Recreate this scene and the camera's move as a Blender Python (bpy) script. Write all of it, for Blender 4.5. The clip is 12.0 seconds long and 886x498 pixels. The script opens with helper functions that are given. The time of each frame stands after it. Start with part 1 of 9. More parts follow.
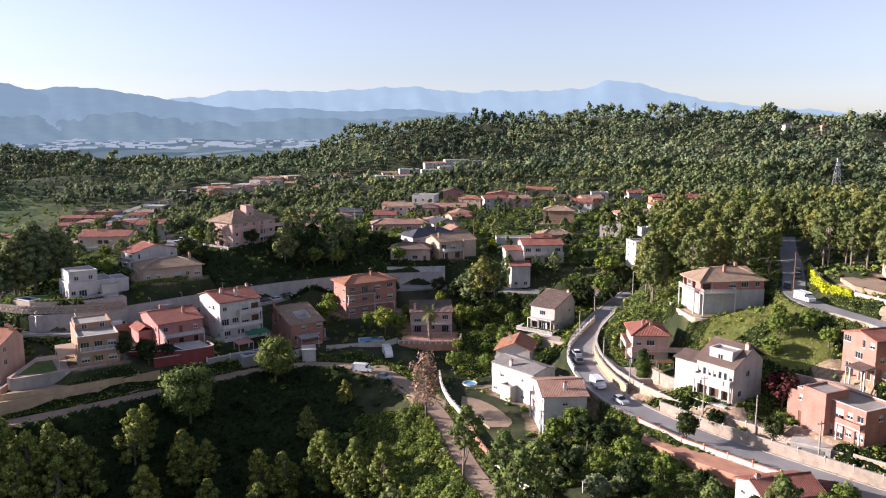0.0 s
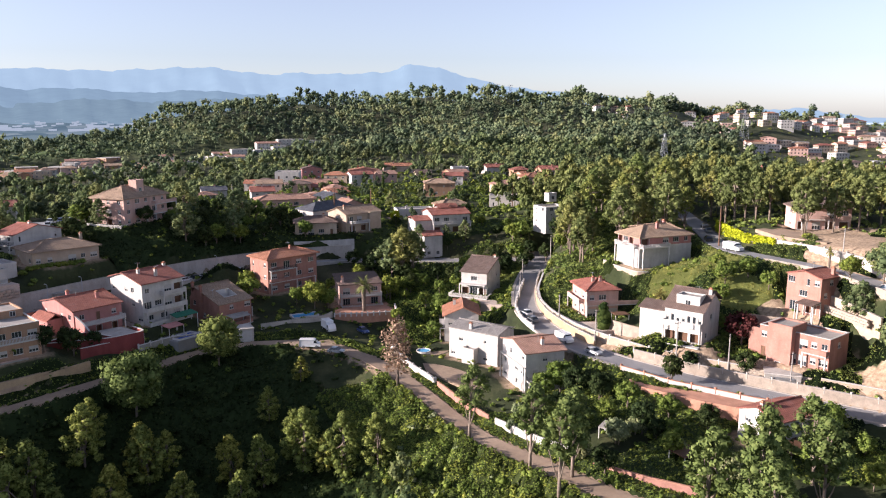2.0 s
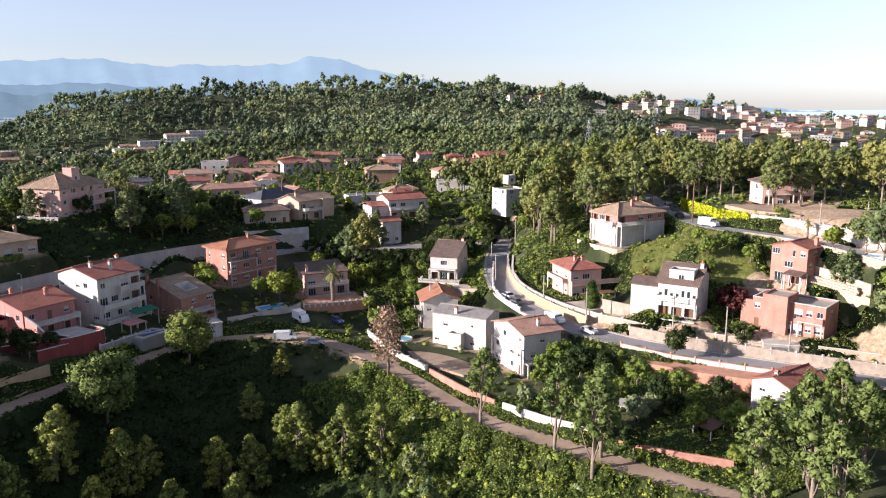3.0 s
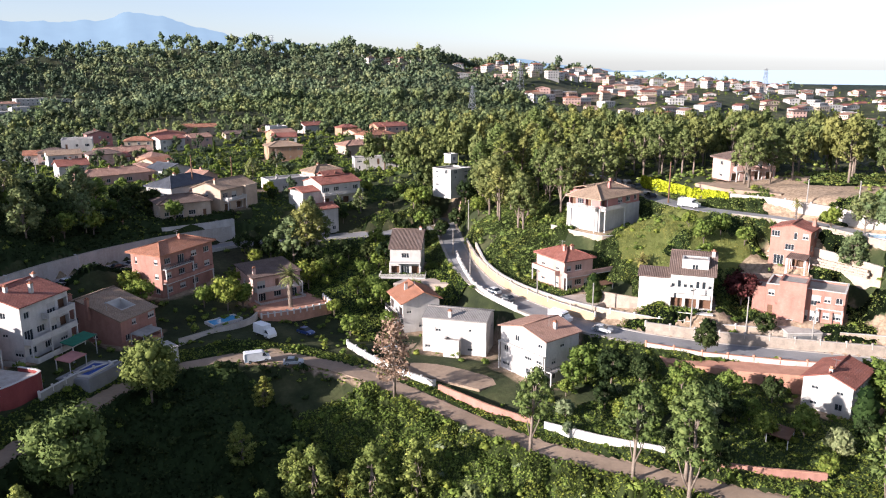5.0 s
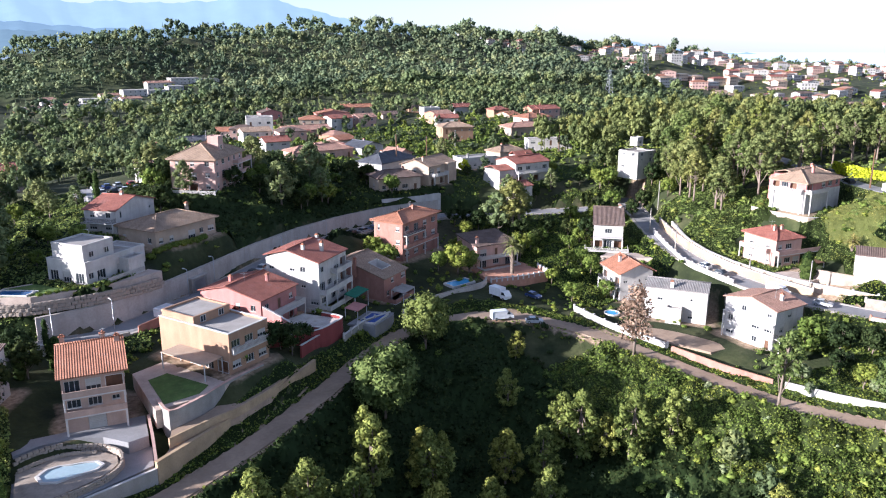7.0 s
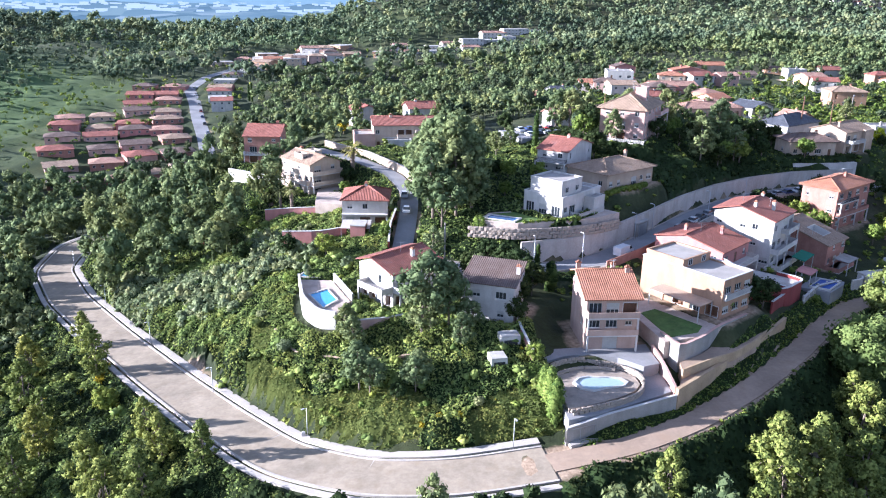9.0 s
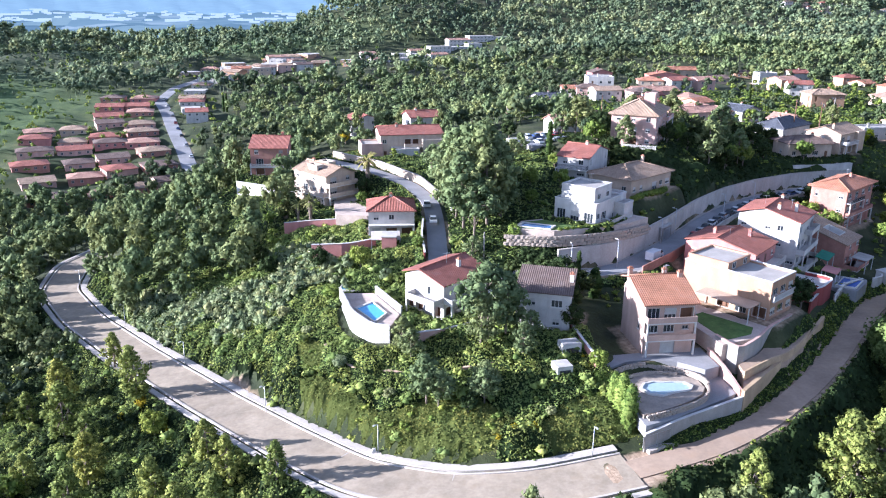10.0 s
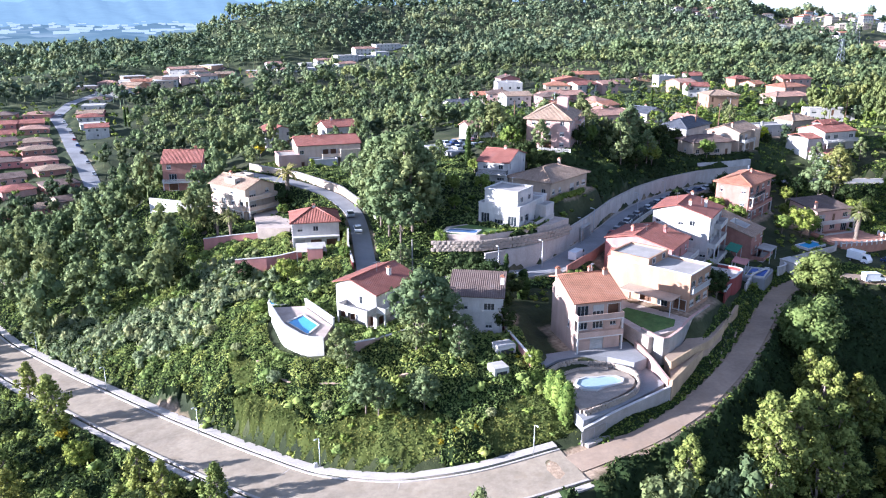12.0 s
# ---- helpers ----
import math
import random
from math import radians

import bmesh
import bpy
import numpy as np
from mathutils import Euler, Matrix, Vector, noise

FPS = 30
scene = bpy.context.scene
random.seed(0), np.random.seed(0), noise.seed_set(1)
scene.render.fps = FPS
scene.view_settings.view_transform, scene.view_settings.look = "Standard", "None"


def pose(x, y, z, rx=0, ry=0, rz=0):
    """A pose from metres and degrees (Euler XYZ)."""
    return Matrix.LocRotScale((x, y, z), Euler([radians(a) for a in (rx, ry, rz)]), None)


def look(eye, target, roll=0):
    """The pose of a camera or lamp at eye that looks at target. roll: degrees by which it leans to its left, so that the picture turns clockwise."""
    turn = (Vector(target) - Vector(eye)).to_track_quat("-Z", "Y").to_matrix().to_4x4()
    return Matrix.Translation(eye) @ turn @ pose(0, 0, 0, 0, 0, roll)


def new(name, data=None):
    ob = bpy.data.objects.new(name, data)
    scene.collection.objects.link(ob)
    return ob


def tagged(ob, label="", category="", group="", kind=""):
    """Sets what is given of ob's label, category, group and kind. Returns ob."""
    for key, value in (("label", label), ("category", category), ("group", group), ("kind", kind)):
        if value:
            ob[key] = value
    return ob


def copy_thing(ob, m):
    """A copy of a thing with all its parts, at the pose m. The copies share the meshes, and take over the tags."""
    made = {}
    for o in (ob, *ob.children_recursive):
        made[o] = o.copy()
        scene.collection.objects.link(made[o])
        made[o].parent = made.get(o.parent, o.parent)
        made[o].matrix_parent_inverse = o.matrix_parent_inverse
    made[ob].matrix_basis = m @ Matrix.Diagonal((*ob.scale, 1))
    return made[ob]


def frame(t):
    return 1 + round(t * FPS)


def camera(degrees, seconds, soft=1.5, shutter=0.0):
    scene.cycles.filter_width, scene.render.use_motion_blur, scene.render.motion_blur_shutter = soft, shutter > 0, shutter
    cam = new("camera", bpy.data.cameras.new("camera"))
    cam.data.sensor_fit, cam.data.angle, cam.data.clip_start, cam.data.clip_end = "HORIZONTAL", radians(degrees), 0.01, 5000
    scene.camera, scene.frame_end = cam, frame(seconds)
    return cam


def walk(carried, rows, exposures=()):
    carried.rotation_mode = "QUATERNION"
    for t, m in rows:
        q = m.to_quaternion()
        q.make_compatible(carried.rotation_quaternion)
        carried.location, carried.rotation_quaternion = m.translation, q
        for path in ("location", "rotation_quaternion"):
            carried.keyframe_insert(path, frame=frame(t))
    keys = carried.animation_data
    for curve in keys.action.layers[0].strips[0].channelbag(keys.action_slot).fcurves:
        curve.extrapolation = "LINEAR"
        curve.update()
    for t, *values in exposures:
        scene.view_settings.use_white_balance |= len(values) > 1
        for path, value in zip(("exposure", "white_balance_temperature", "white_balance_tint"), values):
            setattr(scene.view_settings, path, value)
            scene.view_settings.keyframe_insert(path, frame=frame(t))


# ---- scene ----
cam = camera(60.1, 12.0, soft=1.1)
# t, x, y, z, yaw to the left, pitch, roll
PATH = [
    (0.00, -0.24, 0.86, 74.19, 0.00, -9.08, -0.10),
    (0.50, -9.34, 2.57, 72.87, -3.25, -9.35, -0.16),
    (1.00, -18.59, 4.21, 72.32, -7.14, -9.72, 0.04),
    (1.50, -27.54, 5.69, 72.08, -10.90, -10.13, 0.05),
    (2.00, -36.66, 8.05, 68.91, -14.87, -10.22, 0.14),
    (2.50, -45.08, 13.11, 66.65, -18.48, -10.37, 0.04),
    (3.00, -52.40, 20.18, 65.20, -22.16, -10.75, -0.16),
    (3.20, -54.98, 23.38, 65.23, -23.78, -10.93, -0.25),
    (3.60, -59.55, 30.38, 65.17, -26.70, -11.34, -0.34),
    (4.00, -62.77, 38.54, 66.17, -29.36, -11.90, -0.33),
    (4.40, -65.93, 46.16, 67.58, -31.72, -12.60, -0.26),
    (4.80, -70.32, 51.57, 68.76, -33.74, -13.40, -0.16),
    (5.00, -72.42, 53.93, 69.11, -34.42, -13.66, -0.14),
    (5.50, -79.82, 58.13, 70.22, -36.92, -14.87, 0.01),
    (6.00, -89.54, 58.99, 70.83, -37.53, -14.87, 0.11),
    (6.50, -99.92, 57.09, 71.07, -34.95, -14.88, 0.09),
    (7.00, -110.14, 55.39, 71.36, -27.78, -15.04, 0.09),
    (7.50, -120.25, 55.02, 71.21, -17.91, -15.26, 0.04),
    (7.70, -124.41, 55.08, 71.23, -13.50, -15.28, 0.04),
    (8.10, -132.02, 56.09, 71.13, -8.27, -15.89, 0.24),
    (8.50, -140.25, 58.30, 70.85, -6.65, -17.14, 0.66),
    (8.90, -148.35, 60.79, 70.60, -7.27, -18.28, 1.02),
    (9.30, -155.54, 62.64, 70.57, -8.74, -18.57, 1.07),
    (9.50, -159.58, 63.37, 70.70, -9.31, -18.42, 1.12),
    (10.00, -166.91, 64.78, 70.82, -11.25, -17.89, 0.70),
    (10.50, -169.86, 65.28, 70.98, -13.87, -17.52, 0.42),
    (11.00, -169.81, 65.18, 71.05, -16.00, -17.42, 0.33),
    (11.50, -170.02, 65.23, 70.77, -17.23, -17.32, 0.26),
    (12.00, -170.03, 65.12, 70.90, -18.09, -17.27, 0.17),
]
walk(cam, [(t, pose(x, y, z, 90 + p, 0, yaw) @ pose(0, 0, 0, 0, 0, r)) for t, x, y, z, yaw, p, r in PATH],
     [(0.0, 1.24, 6050.0, 25.0), (6.5, 1.36, 5540.0, 19.0), (7.6, 1.88, 5250.0, 20.0), (9.3, 2.02, 5060.0, 20.0), (12.0, 2.02, 5050.0, 20.0)])

# ---------------------------------------------------------------- light
SUN_EL, SUN_AZ = 16.2, -85.0          # degrees; azimuth clockwise from +y
world = bpy.data.worlds.new("sky")
scene.world = world
world.use_nodes = True
wn = world.node_tree.nodes
sky = wn.new("ShaderNodeTexSky")
sky.sky_type, sky.sun_disc = "NISHITA", False
sky.sun_elevation, sky.sun_rotation = radians(SUN_EL), radians(SUN_AZ)
sky.altitude, sky.air_density, sky.dust_density, sky.ozone_density = 300, 1.0, 0.5, 3.0
wn["Background"].inputs["Strength"].default_value = 0.080
haze = wn.new("ShaderNodeHueSaturation")
haze.inputs["Saturation"].default_value = 0.56
world.node_tree.links.new(sky.outputs[0], haze.inputs["Color"])
world.node_tree.links.new(haze.outputs[0], wn["Background"].inputs["Color"])
sun = new("sun", bpy.data.lights.new("sun", "SUN"))
sun.data.energy, sun.data.angle, sun.data.color = 5.45, radians(0.6), (1.0, 0.90, 0.74)
sa, se = radians(SUN_AZ), radians(SUN_EL)
sun.matrix_world = look((math.sin(sa) * math.cos(se) * 100, math.cos(sa) * math.cos(se) * 100, math.sin(se) * 100), (0, 0, 0))

# ---------------------------------------------------------------- materials
def mat(name, rough=0.9, metal=0.0):
    m = bpy.data.materials.new(name)
    m.use_nodes = True
    b = m.node_tree.nodes["Principled BSDF"]
    b.inputs["Roughness"].default_value, b.inputs["Metallic"].default_value = rough, metal
    b.inputs["Specular IOR Level"].default_value = 0.25
    return m, m.node_tree.nodes, m.node_tree.links, b


def noise_node(ns, ls, scale, detail=4.0, coord="Object", rough=0.6):
    tc, n = ns.new("ShaderNodeTexCoord"), ns.new("ShaderNodeTexNoise")
    n.inputs["Scale"].default_value, n.inputs["Detail"].default_value, n.inputs["Roughness"].default_value = scale, detail, rough
    ls.new(tc.outputs[coord], n.inputs["Vector"])
    return n.outputs["Fac"]


def ramp(ns, ls, fac, stops):
    r = ns.new("ShaderNodeValToRGB")
    e = r.color_ramp.elements
    while len(e) < len(stops):
        e.new(0.5)
    for k, (p, c) in zip(e, stops):
        k.position, k.color = p, (*c, 1)
    ls.new(fac, r.inputs["Fac"])
    return r.outputs["Color"]


def mix(ns, ls, kind, fac, a, b):
    m = ns.new("ShaderNodeMix")
    m.data_type, m.blend_type = "RGBA", kind
    for sock, v in ((m.inputs[0], fac), (m.inputs[6], a), (m.inputs[7], b)):
        if isinstance(v, (int, float)):
            sock.default_value = v
        elif isinstance(v, tuple):
            sock.default_value = (*v, 1)
        else:
            ls.new(v, sock)
    return m.outputs[2]


def bump(ns, ls, b, height, strength=0.3, dist=0.05):
    n = ns.new("ShaderNodeBump")
    n.inputs["Strength"].default_value, n.inputs["Distance"].default_value = strength, dist
    ls.new(height, n.inputs["Height"])
    ls.new(n.outputs[0], b.inputs["Normal"])


def scaled(c, k):
    return tuple(min(1.0, v * k) for v in c)


def surface(name, c, grain=8.0, patch=0.35, contrast=0.22, rough=0.9, relief=0.3, metal=0.0, dirt=None):
    """A weathered surface: fine grain, broad stains and, with dirt, blotches of a second colour."""
    m, ns, ls, b = mat(name, rough, metal)
    fine, broad = noise_node(ns, ls, grain, 6), noise_node(ns, ls, patch, 5)
    col = ramp(ns, ls, broad, [(0.3, scaled(c, 1 - contrast)), (0.7, scaled(c, 1 + contrast * 0.5))])
    col = mix(ns, ls, "MULTIPLY", 0.35, col, ramp(ns, ls, fine, [(0.35, (0.6, 0.6, 0.6)), (0.65, (1, 1, 1))]))
    if dirt:
        col = mix(ns, ls, "MIX", ramp(ns, ls, noise_node(ns, ls, patch * 3.1, 8), [(0.52, (0, 0, 0)), (0.72, (0.8, 0.8, 0.8))]), col, dirt)
    if "render" in name or "concrete" in name or "brick" in name:
        # rain streaks down the wall
        tc, mp, st = ns.new("ShaderNodeTexCoord"), ns.new("ShaderNodeMapping"), ns.new("ShaderNodeTexNoise")
        mp.inputs["Scale"].default_value = (0.7, 0.7, 0.12)
        st.inputs["Scale"].default_value, st.inputs["Detail"].default_value = 1.0, 6.0
        ls.new(tc.outputs["Object"], mp.inputs["Vector"])
        ls.new(mp.outputs[0], st.inputs["Vector"])
        col = mix(ns, ls, "MULTIPLY", 0.45, col, ramp(ns, ls, st.outputs["Fac"], [(0.3, (0.62, 0.59, 0.55)), (0.62, (1, 1, 1))]))
    info = ns.new("ShaderNodeObjectInfo")
    col = mix(ns, ls, "MULTIPLY", 0.25, col, ramp(ns, ls, info.outputs["Random"], [(0, (0.7, 0.7, 0.7)), (1, (1, 1, 1))]))
    ls.new(col, b.inputs["Base Color"])
    if relief:
        bump(ns, ls, b, fine, relief, 0.03)
    return m


def roof_tiles(name, c):
    """Barrel tiles: ribs down the slope (u of the roof's own map), courses across it, blotches of lichen."""
    m, ns, ls, b = mat(name, 0.85)
    uv = ns.new("ShaderNodeUVMap")
    sep = ns.new("ShaderNodeSeparateXYZ")
    ls.new(uv.outputs[0], sep.inputs[0])

    def wave(sock, k):
        mul, sn = ns.new("ShaderNodeMath"), ns.new("ShaderNodeMath")
        mul.operation, sn.operation, mul.inputs[1].default_value = "MULTIPLY", "SINE", k
        ls.new(sock, mul.inputs[0])
        ls.new(mul.outputs[0], sn.inputs[0])
        return sn.outputs[0]

    ribs, rows = wave(sep.outputs[0], 2 * math.pi / 0.36), wave(sep.outputs[1], 2 * math.pi / 0.42)
    broad, fine = noise_node(ns, ls, 0.5, 5), noise_node(ns, ls, 5.0, 4)
    col = ramp(ns, ls, broad, [(0.3, scaled(c, 0.7)), (0.55, c), (0.75, tuple(0.7 * v + 0.08 for v in c))])
    col = mix(ns, ls, "MULTIPLY", 0.55, col, ramp(ns, ls, ribs, [(0.0, (0.45, 0.42, 0.4)), (0.5, (1, 1, 1))]))
    col = mix(ns, ls, "MULTIPLY", 0.25, col, ramp(ns, ls, rows, [(0.0, (0.5, 0.5, 0.5)), (0.25, (1, 1, 1))]))
    col = mix(ns, ls, "MULTIPLY", 0.5, col, ramp(ns, ls, fine, [(0.35, (0.55, 0.5, 0.48)), (0.6, (1, 1, 1))]))
    info = ns.new("ShaderNodeObjectInfo")
    col = mix(ns, ls, "MULTIPLY", 0.4, col, ramp(ns, ls, info.outputs["Random"], [(0, (0.7, 0.72, 0.74)), (1, (1, 1, 1))]))
    ls.new(col, b.inputs["Base Color"])
    bump(ns, ls, b, ribs, 0.7, 0.06)
    return m


def leaves(name, dark, light, dry=None):
    """Foliage: every leaf spray a little different, some light let through, a tint for each tree."""
    m, ns, ls, b = mat(name, 0.75)
    geo, info = ns.new("ShaderNodeNewGeometry"), ns.new("ShaderNodeObjectInfo")
    b.inputs["Specular IOR Level"].default_value = 0.06
    at = ns.new("ShaderNodeAttribute")
    at.attribute_name = "tint"
    col = ramp(ns, ls, geo.outputs["Random Per Island"], [(0.0, dark), (0.6, light), (1.0, dry or scaled(light, 1.25))])
    add = ns.new("ShaderNodeMath")
    add.operation = "ADD"
    ls.new(info.outputs["Random"], add.inputs[0])
    ls.new(at.outputs["Fac"], add.inputs[1])
    fr = ns.new("ShaderNodeMath")
    fr.operation = "FRACT"
    ls.new(add.outputs[0], fr.inputs[0])
    col = mix(ns, ls, "MULTIPLY", 0.8, col, ramp(ns, ls, fr.outputs[0], [(0.0, (0.62, 0.72, 0.68)), (0.5, (0.95, 1.0, 0.92)), (1.0, (1.25, 1.1, 0.85))]))
    ls.new(col, b.inputs["Base Color"])
    tr, mx = ns.new("ShaderNodeBsdfTranslucent"), ns.new("ShaderNodeMixShader")
    ls.new(col, tr.inputs["Color"])
    mx.inputs[0].default_value = 0.24
    ls.new(b.outputs[0], mx.inputs[1])
    ls.new(tr.outputs[0], mx.inputs[2])
    ls.new(mx.outputs[0], ns["Material Output"].inputs["Surface"])
    return m


M = {
    "white": surface("white_render", (0.57, 0.54, 0.505), 6, 0.3, 0.2, dirt=(0.45, 0.42, 0.38)),
    "cream": surface("cream_render", (0.56, 0.45, 0.35), 6, 0.3, 0.15, dirt=(0.55, 0.45, 0.35)),
    "peach": surface("peach_render", (0.41, 0.255, 0.165), 6, 0.25, 0.14),
    "blush": surface("blush_render", (0.50, 0.36, 0.29), 6, 0.25, 0.14),
    "pink": surface("pink_render", (0.58, 0.38, 0.32), 6, 0.3, 0.16, dirt=(0.5, 0.36, 0.3)),
    "rose": surface("rose_render", (0.50, 0.23, 0.205), 6, 0.3, 0.18, dirt=(0.42, 0.22, 0.19)),
    "ochre": surface("ochre_stone", (0.47, 0.335, 0.205), 4, 0.35, 0.26, dirt=(0.34, 0.25, 0.16)),
    "red": surface("red_render", (0.25, 0.06, 0.055), 6, 0.3, 0.2),
    "brick": surface("facing_brick", (0.40, 0.205, 0.16), 14, 0.5, 0.2, dirt=(0.40, 0.22, 0.17)),
    "tan": surface("tan_stone", (0.44, 0.345, 0.26), 5, 0.4, 0.22, dirt=(0.4, 0.31, 0.24)),
    "yellow": surface("yellow_render", (0.78, 0.62, 0.34), 6, 0.3, 0.16),
    "grey": surface("grey_render", (0.36, 0.335, 0.305), 6, 0.3, 0.2),
    "trim": surface("white_trim", (0.56, 0.53, 0.495), 9, 0.6, 0.08),
    "frame": surface("painted_frame", (0.52, 0.51, 0.49), 9, 1.0, 0.1, 0.5, 0.0),
    "brown": surface("brown_wood", (0.16, 0.085, 0.05), 12, 1.2, 0.25, 0.6),
    "blind": surface("roller_blind", (0.44, 0.42, 0.39), 10, 1.0, 0.12, 0.6),
    "steel": surface("galvanised_steel", (0.45, 0.46, 0.47), 10, 1.0, 0.12, 0.45, 0.0, 0.9),
    "dark": surface("dark_metal", (0.05, 0.05, 0.055), 10, 1.0, 0.2, 0.5),
    "concrete": surface("concrete", (0.50, 0.47, 0.43), 3, 0.22, 0.22, dirt=(0.34, 0.31, 0.28)),
    "pale_concrete": surface("pale_concrete", (0.53, 0.48, 0.43), 2.5, 0.18, 0.2, dirt=(0.45, 0.40, 0.36)),
    "kerb": surface("kerb_stone", (0.43, 0.385, 0.34), 4, 0.5, 0.18, dirt=(0.36, 0.33, 0.28)),
    "asphalt": surface("worn_asphalt", (0.27, 0.265, 0.268), 5, 0.12, 0.3, 0.9, 0.3),
    "road_concrete": surface("worn_road_concrete", (0.345, 0.285, 0.212), 2.0, 0.15, 0.28, dirt=(0.27, 0.215, 0.15)),
    "dirt": surface("packed_earth", (0.36, 0.265, 0.19), 1.5, 0.12, 0.3, dirt=(0.30, 0.21, 0.14)),
    "stone": surface("field_stone", (0.37, 0.305, 0.245), 3, 0.7, 0.3, dirt=(0.3, 0.25, 0.2)),
    "lawn": surface("mown_lawn", (0.10, 0.165, 0.04), 9, 0.5, 0.35, 0.95, 0.5, dirt=(0.15, 0.18, 0.06)),
    "terracotta": surface("terracotta_paving", (0.48, 0.25, 0.17), 5, 0.5, 0.25),
    "paving": surface("terrace_paving", (0.52, 0.42, 0.35), 4, 0.4, 0.25),
    "tile_orange": roof_tiles("orange_clay_tiles", (0.50, 0.23, 0.14)),
    "tile_red": roof_tiles("red_clay_tiles", (0.40, 0.155, 0.115)),
    "tile_pink": roof_tiles("faded_clay_tiles", (0.52, 0.31, 0.23)),
    "tile_brown": roof_tiles("brown_clay_tiles", (0.21, 0.15, 0.125)),
    "tile_tan": roof_tiles("tan_clay_tiles", (0.46, 0.33, 0.23)),
    "slate": roof_tiles("grey_slate", (0.12, 0.13, 0.155)),
    "gravel_tile": roof_tiles("grey_fibre_sheets", (0.36, 0.34, 0.32)),
    "gravel_roof": surface("gravel_roof", (0.36, 0.33, 0.30), 10, 0.4, 0.2),
    "pine": leaves("pine_needles", (0.087, 0.113, 0.054), (0.17, 0.205, 0.092), (0.215, 0.245, 0.112)),
    # needle copies for far woods, lifted and bluer to paint haze into them
    "pine_far": leaves("hazed_pine_needles", (0.105, 0.135, 0.078), (0.175, 0.21, 0.118), (0.215, 0.245, 0.14)),
    "pine_far_dark": leaves("hazed_dark_needles", (0.059, 0.081, 0.053), (0.105, 0.135, 0.082), (0.135, 0.16, 0.1)),
    "pine_pale": leaves("pale_pine_needles", (0.098, 0.112, 0.04), (0.185, 0.205, 0.074), (0.23, 0.245, 0.095)),
    # evergreen leaf colour, darkened further to paint in the valley's deep shade
    "oak": leaves("shade_dark_evergreen", (0.014, 0.022, 0.009), (0.045, 0.066, 0.024), (0.068, 0.088, 0.034)),
    "broad": leaves("broad_leaves", (0.07, 0.105, 0.024), (0.185, 0.235, 0.05), (0.25, 0.285, 0.072)),
    "scrub": leaves("scrub_leaves", (0.14, 0.189, 0.053), (0.235, 0.285, 0.082), (0.3, 0.335, 0.11)),
    "grass": leaves("rough_grass", (0.085, 0.105, 0.03), (0.165, 0.192, 0.055), (0.235, 0.245, 0.08)),
    # dry spring grass, lightened to paint the sun on the knoll
    "meadow": leaves("sunlit_meadow", (0.17, 0.19, 0.055), (0.31, 0.325, 0.095), (0.40, 0.39, 0.14)),
    "reed": leaves("grey_green_reeds", (0.163, 0.194, 0.1), (0.24, 0.27, 0.14), (0.32, 0.33, 0.19)),
    "pine_dark": leaves("dark_pine_needles", (0.045, 0.063, 0.036), (0.085, 0.108, 0.056), (0.11, 0.13, 0.07)),
    "stone_pine": leaves("stone_pine_needles", (0.065, 0.088, 0.029), (0.16, 0.2, 0.062), (0.21, 0.24, 0.08)),
    "young": leaves("young_pine_needles", (0.07, 0.088, 0.026), (0.23, 0.255, 0.066), (0.31, 0.315, 0.09)),
    "cypress": leaves("cypress_sprays", (0.009, 0.021, 0.006), (0.050, 0.077, 0.023)),
    "lime": leaves("lime_green_leaves", (0.130, 0.187, 0.007), (0.450, 0.500, 0.030)),
    "gold": leaves("golden_leaves", (0.180, 0.130, 0.007), (0.550, 0.420, 0.030)),
    "plum": leaves("purple_leaves", (0.025, 0.009, 0.009), (0.130, 0.040, 0.040)),
    "dry": leaves("dead_needles", (0.144, 0.086, 0.061), (0.360, 0.240, 0.180)),
    "frond": leaves("palm_fronds", (0.058, 0.065, 0.022), (0.240, 0.230, 0.090)),
    "bark": surface("bark", (0.24, 0.19, 0.15), 6, 1.0, 0.35, 0.95, 0.6),
    "rock": surface("bare_earth_bank", (0.46, 0.33, 0.24), 2, 0.3, 0.3, dirt=(0.3, 0.21, 0.15)),
    "tyre": surface("tyre_rubber", (0.02, 0.02, 0.02), 8, 1, 0.2),
    "green_cloth": surface("green_awning", (0.03, 0.16, 0.10), 8, 1, 0.2),
    "blue_cover": surface("blue_pool_cover", (0.02, 0.07, 0.32), 6, 0.8, 0.15, 0.5),
}


def plain(name, c, rough=0.3, metal=0.0, coat=0.0):
    m, ns, ls, b = mat(name, rough, metal)
    n = noise_node(ns, ls, 1.5, 3)
    ls.new(ramp(ns, ls, n, [(0.3, scaled(c, 0.88)), (0.7, c)]), b.inputs["Base Color"])
    b.inputs["Specular IOR Level"].default_value, b.inputs["Coat Weight"].default_value = 0.5, coat
    return m


M["glass"] = plain("window_glass", (0.03, 0.036, 0.042), 0.12)
M["water"] = plain("pool_water", (0.10, 0.36, 0.62), 0.06)
M["pool_tile"] = plain("pool_lining", (0.33, 0.43, 0.47), 0.3)
M["pool_dark"] = plain("dark_pool_water", (0.03, 0.10, 0.24), 0.05)
for k, c in {"car_white": (0.72, 0.72, 0.72), "car_silver": (0.42, 0.43, 0.45), "car_black": (0.015, 0.015, 0.018),
             "car_blue": (0.03, 0.06, 0.2), "car_red": (0.3, 0.02, 0.02), "car_grey": (0.13, 0.135, 0.145)}.items():
    M[k] = plain(k + "_paint", c, 0.35, 0.0, 0.6)


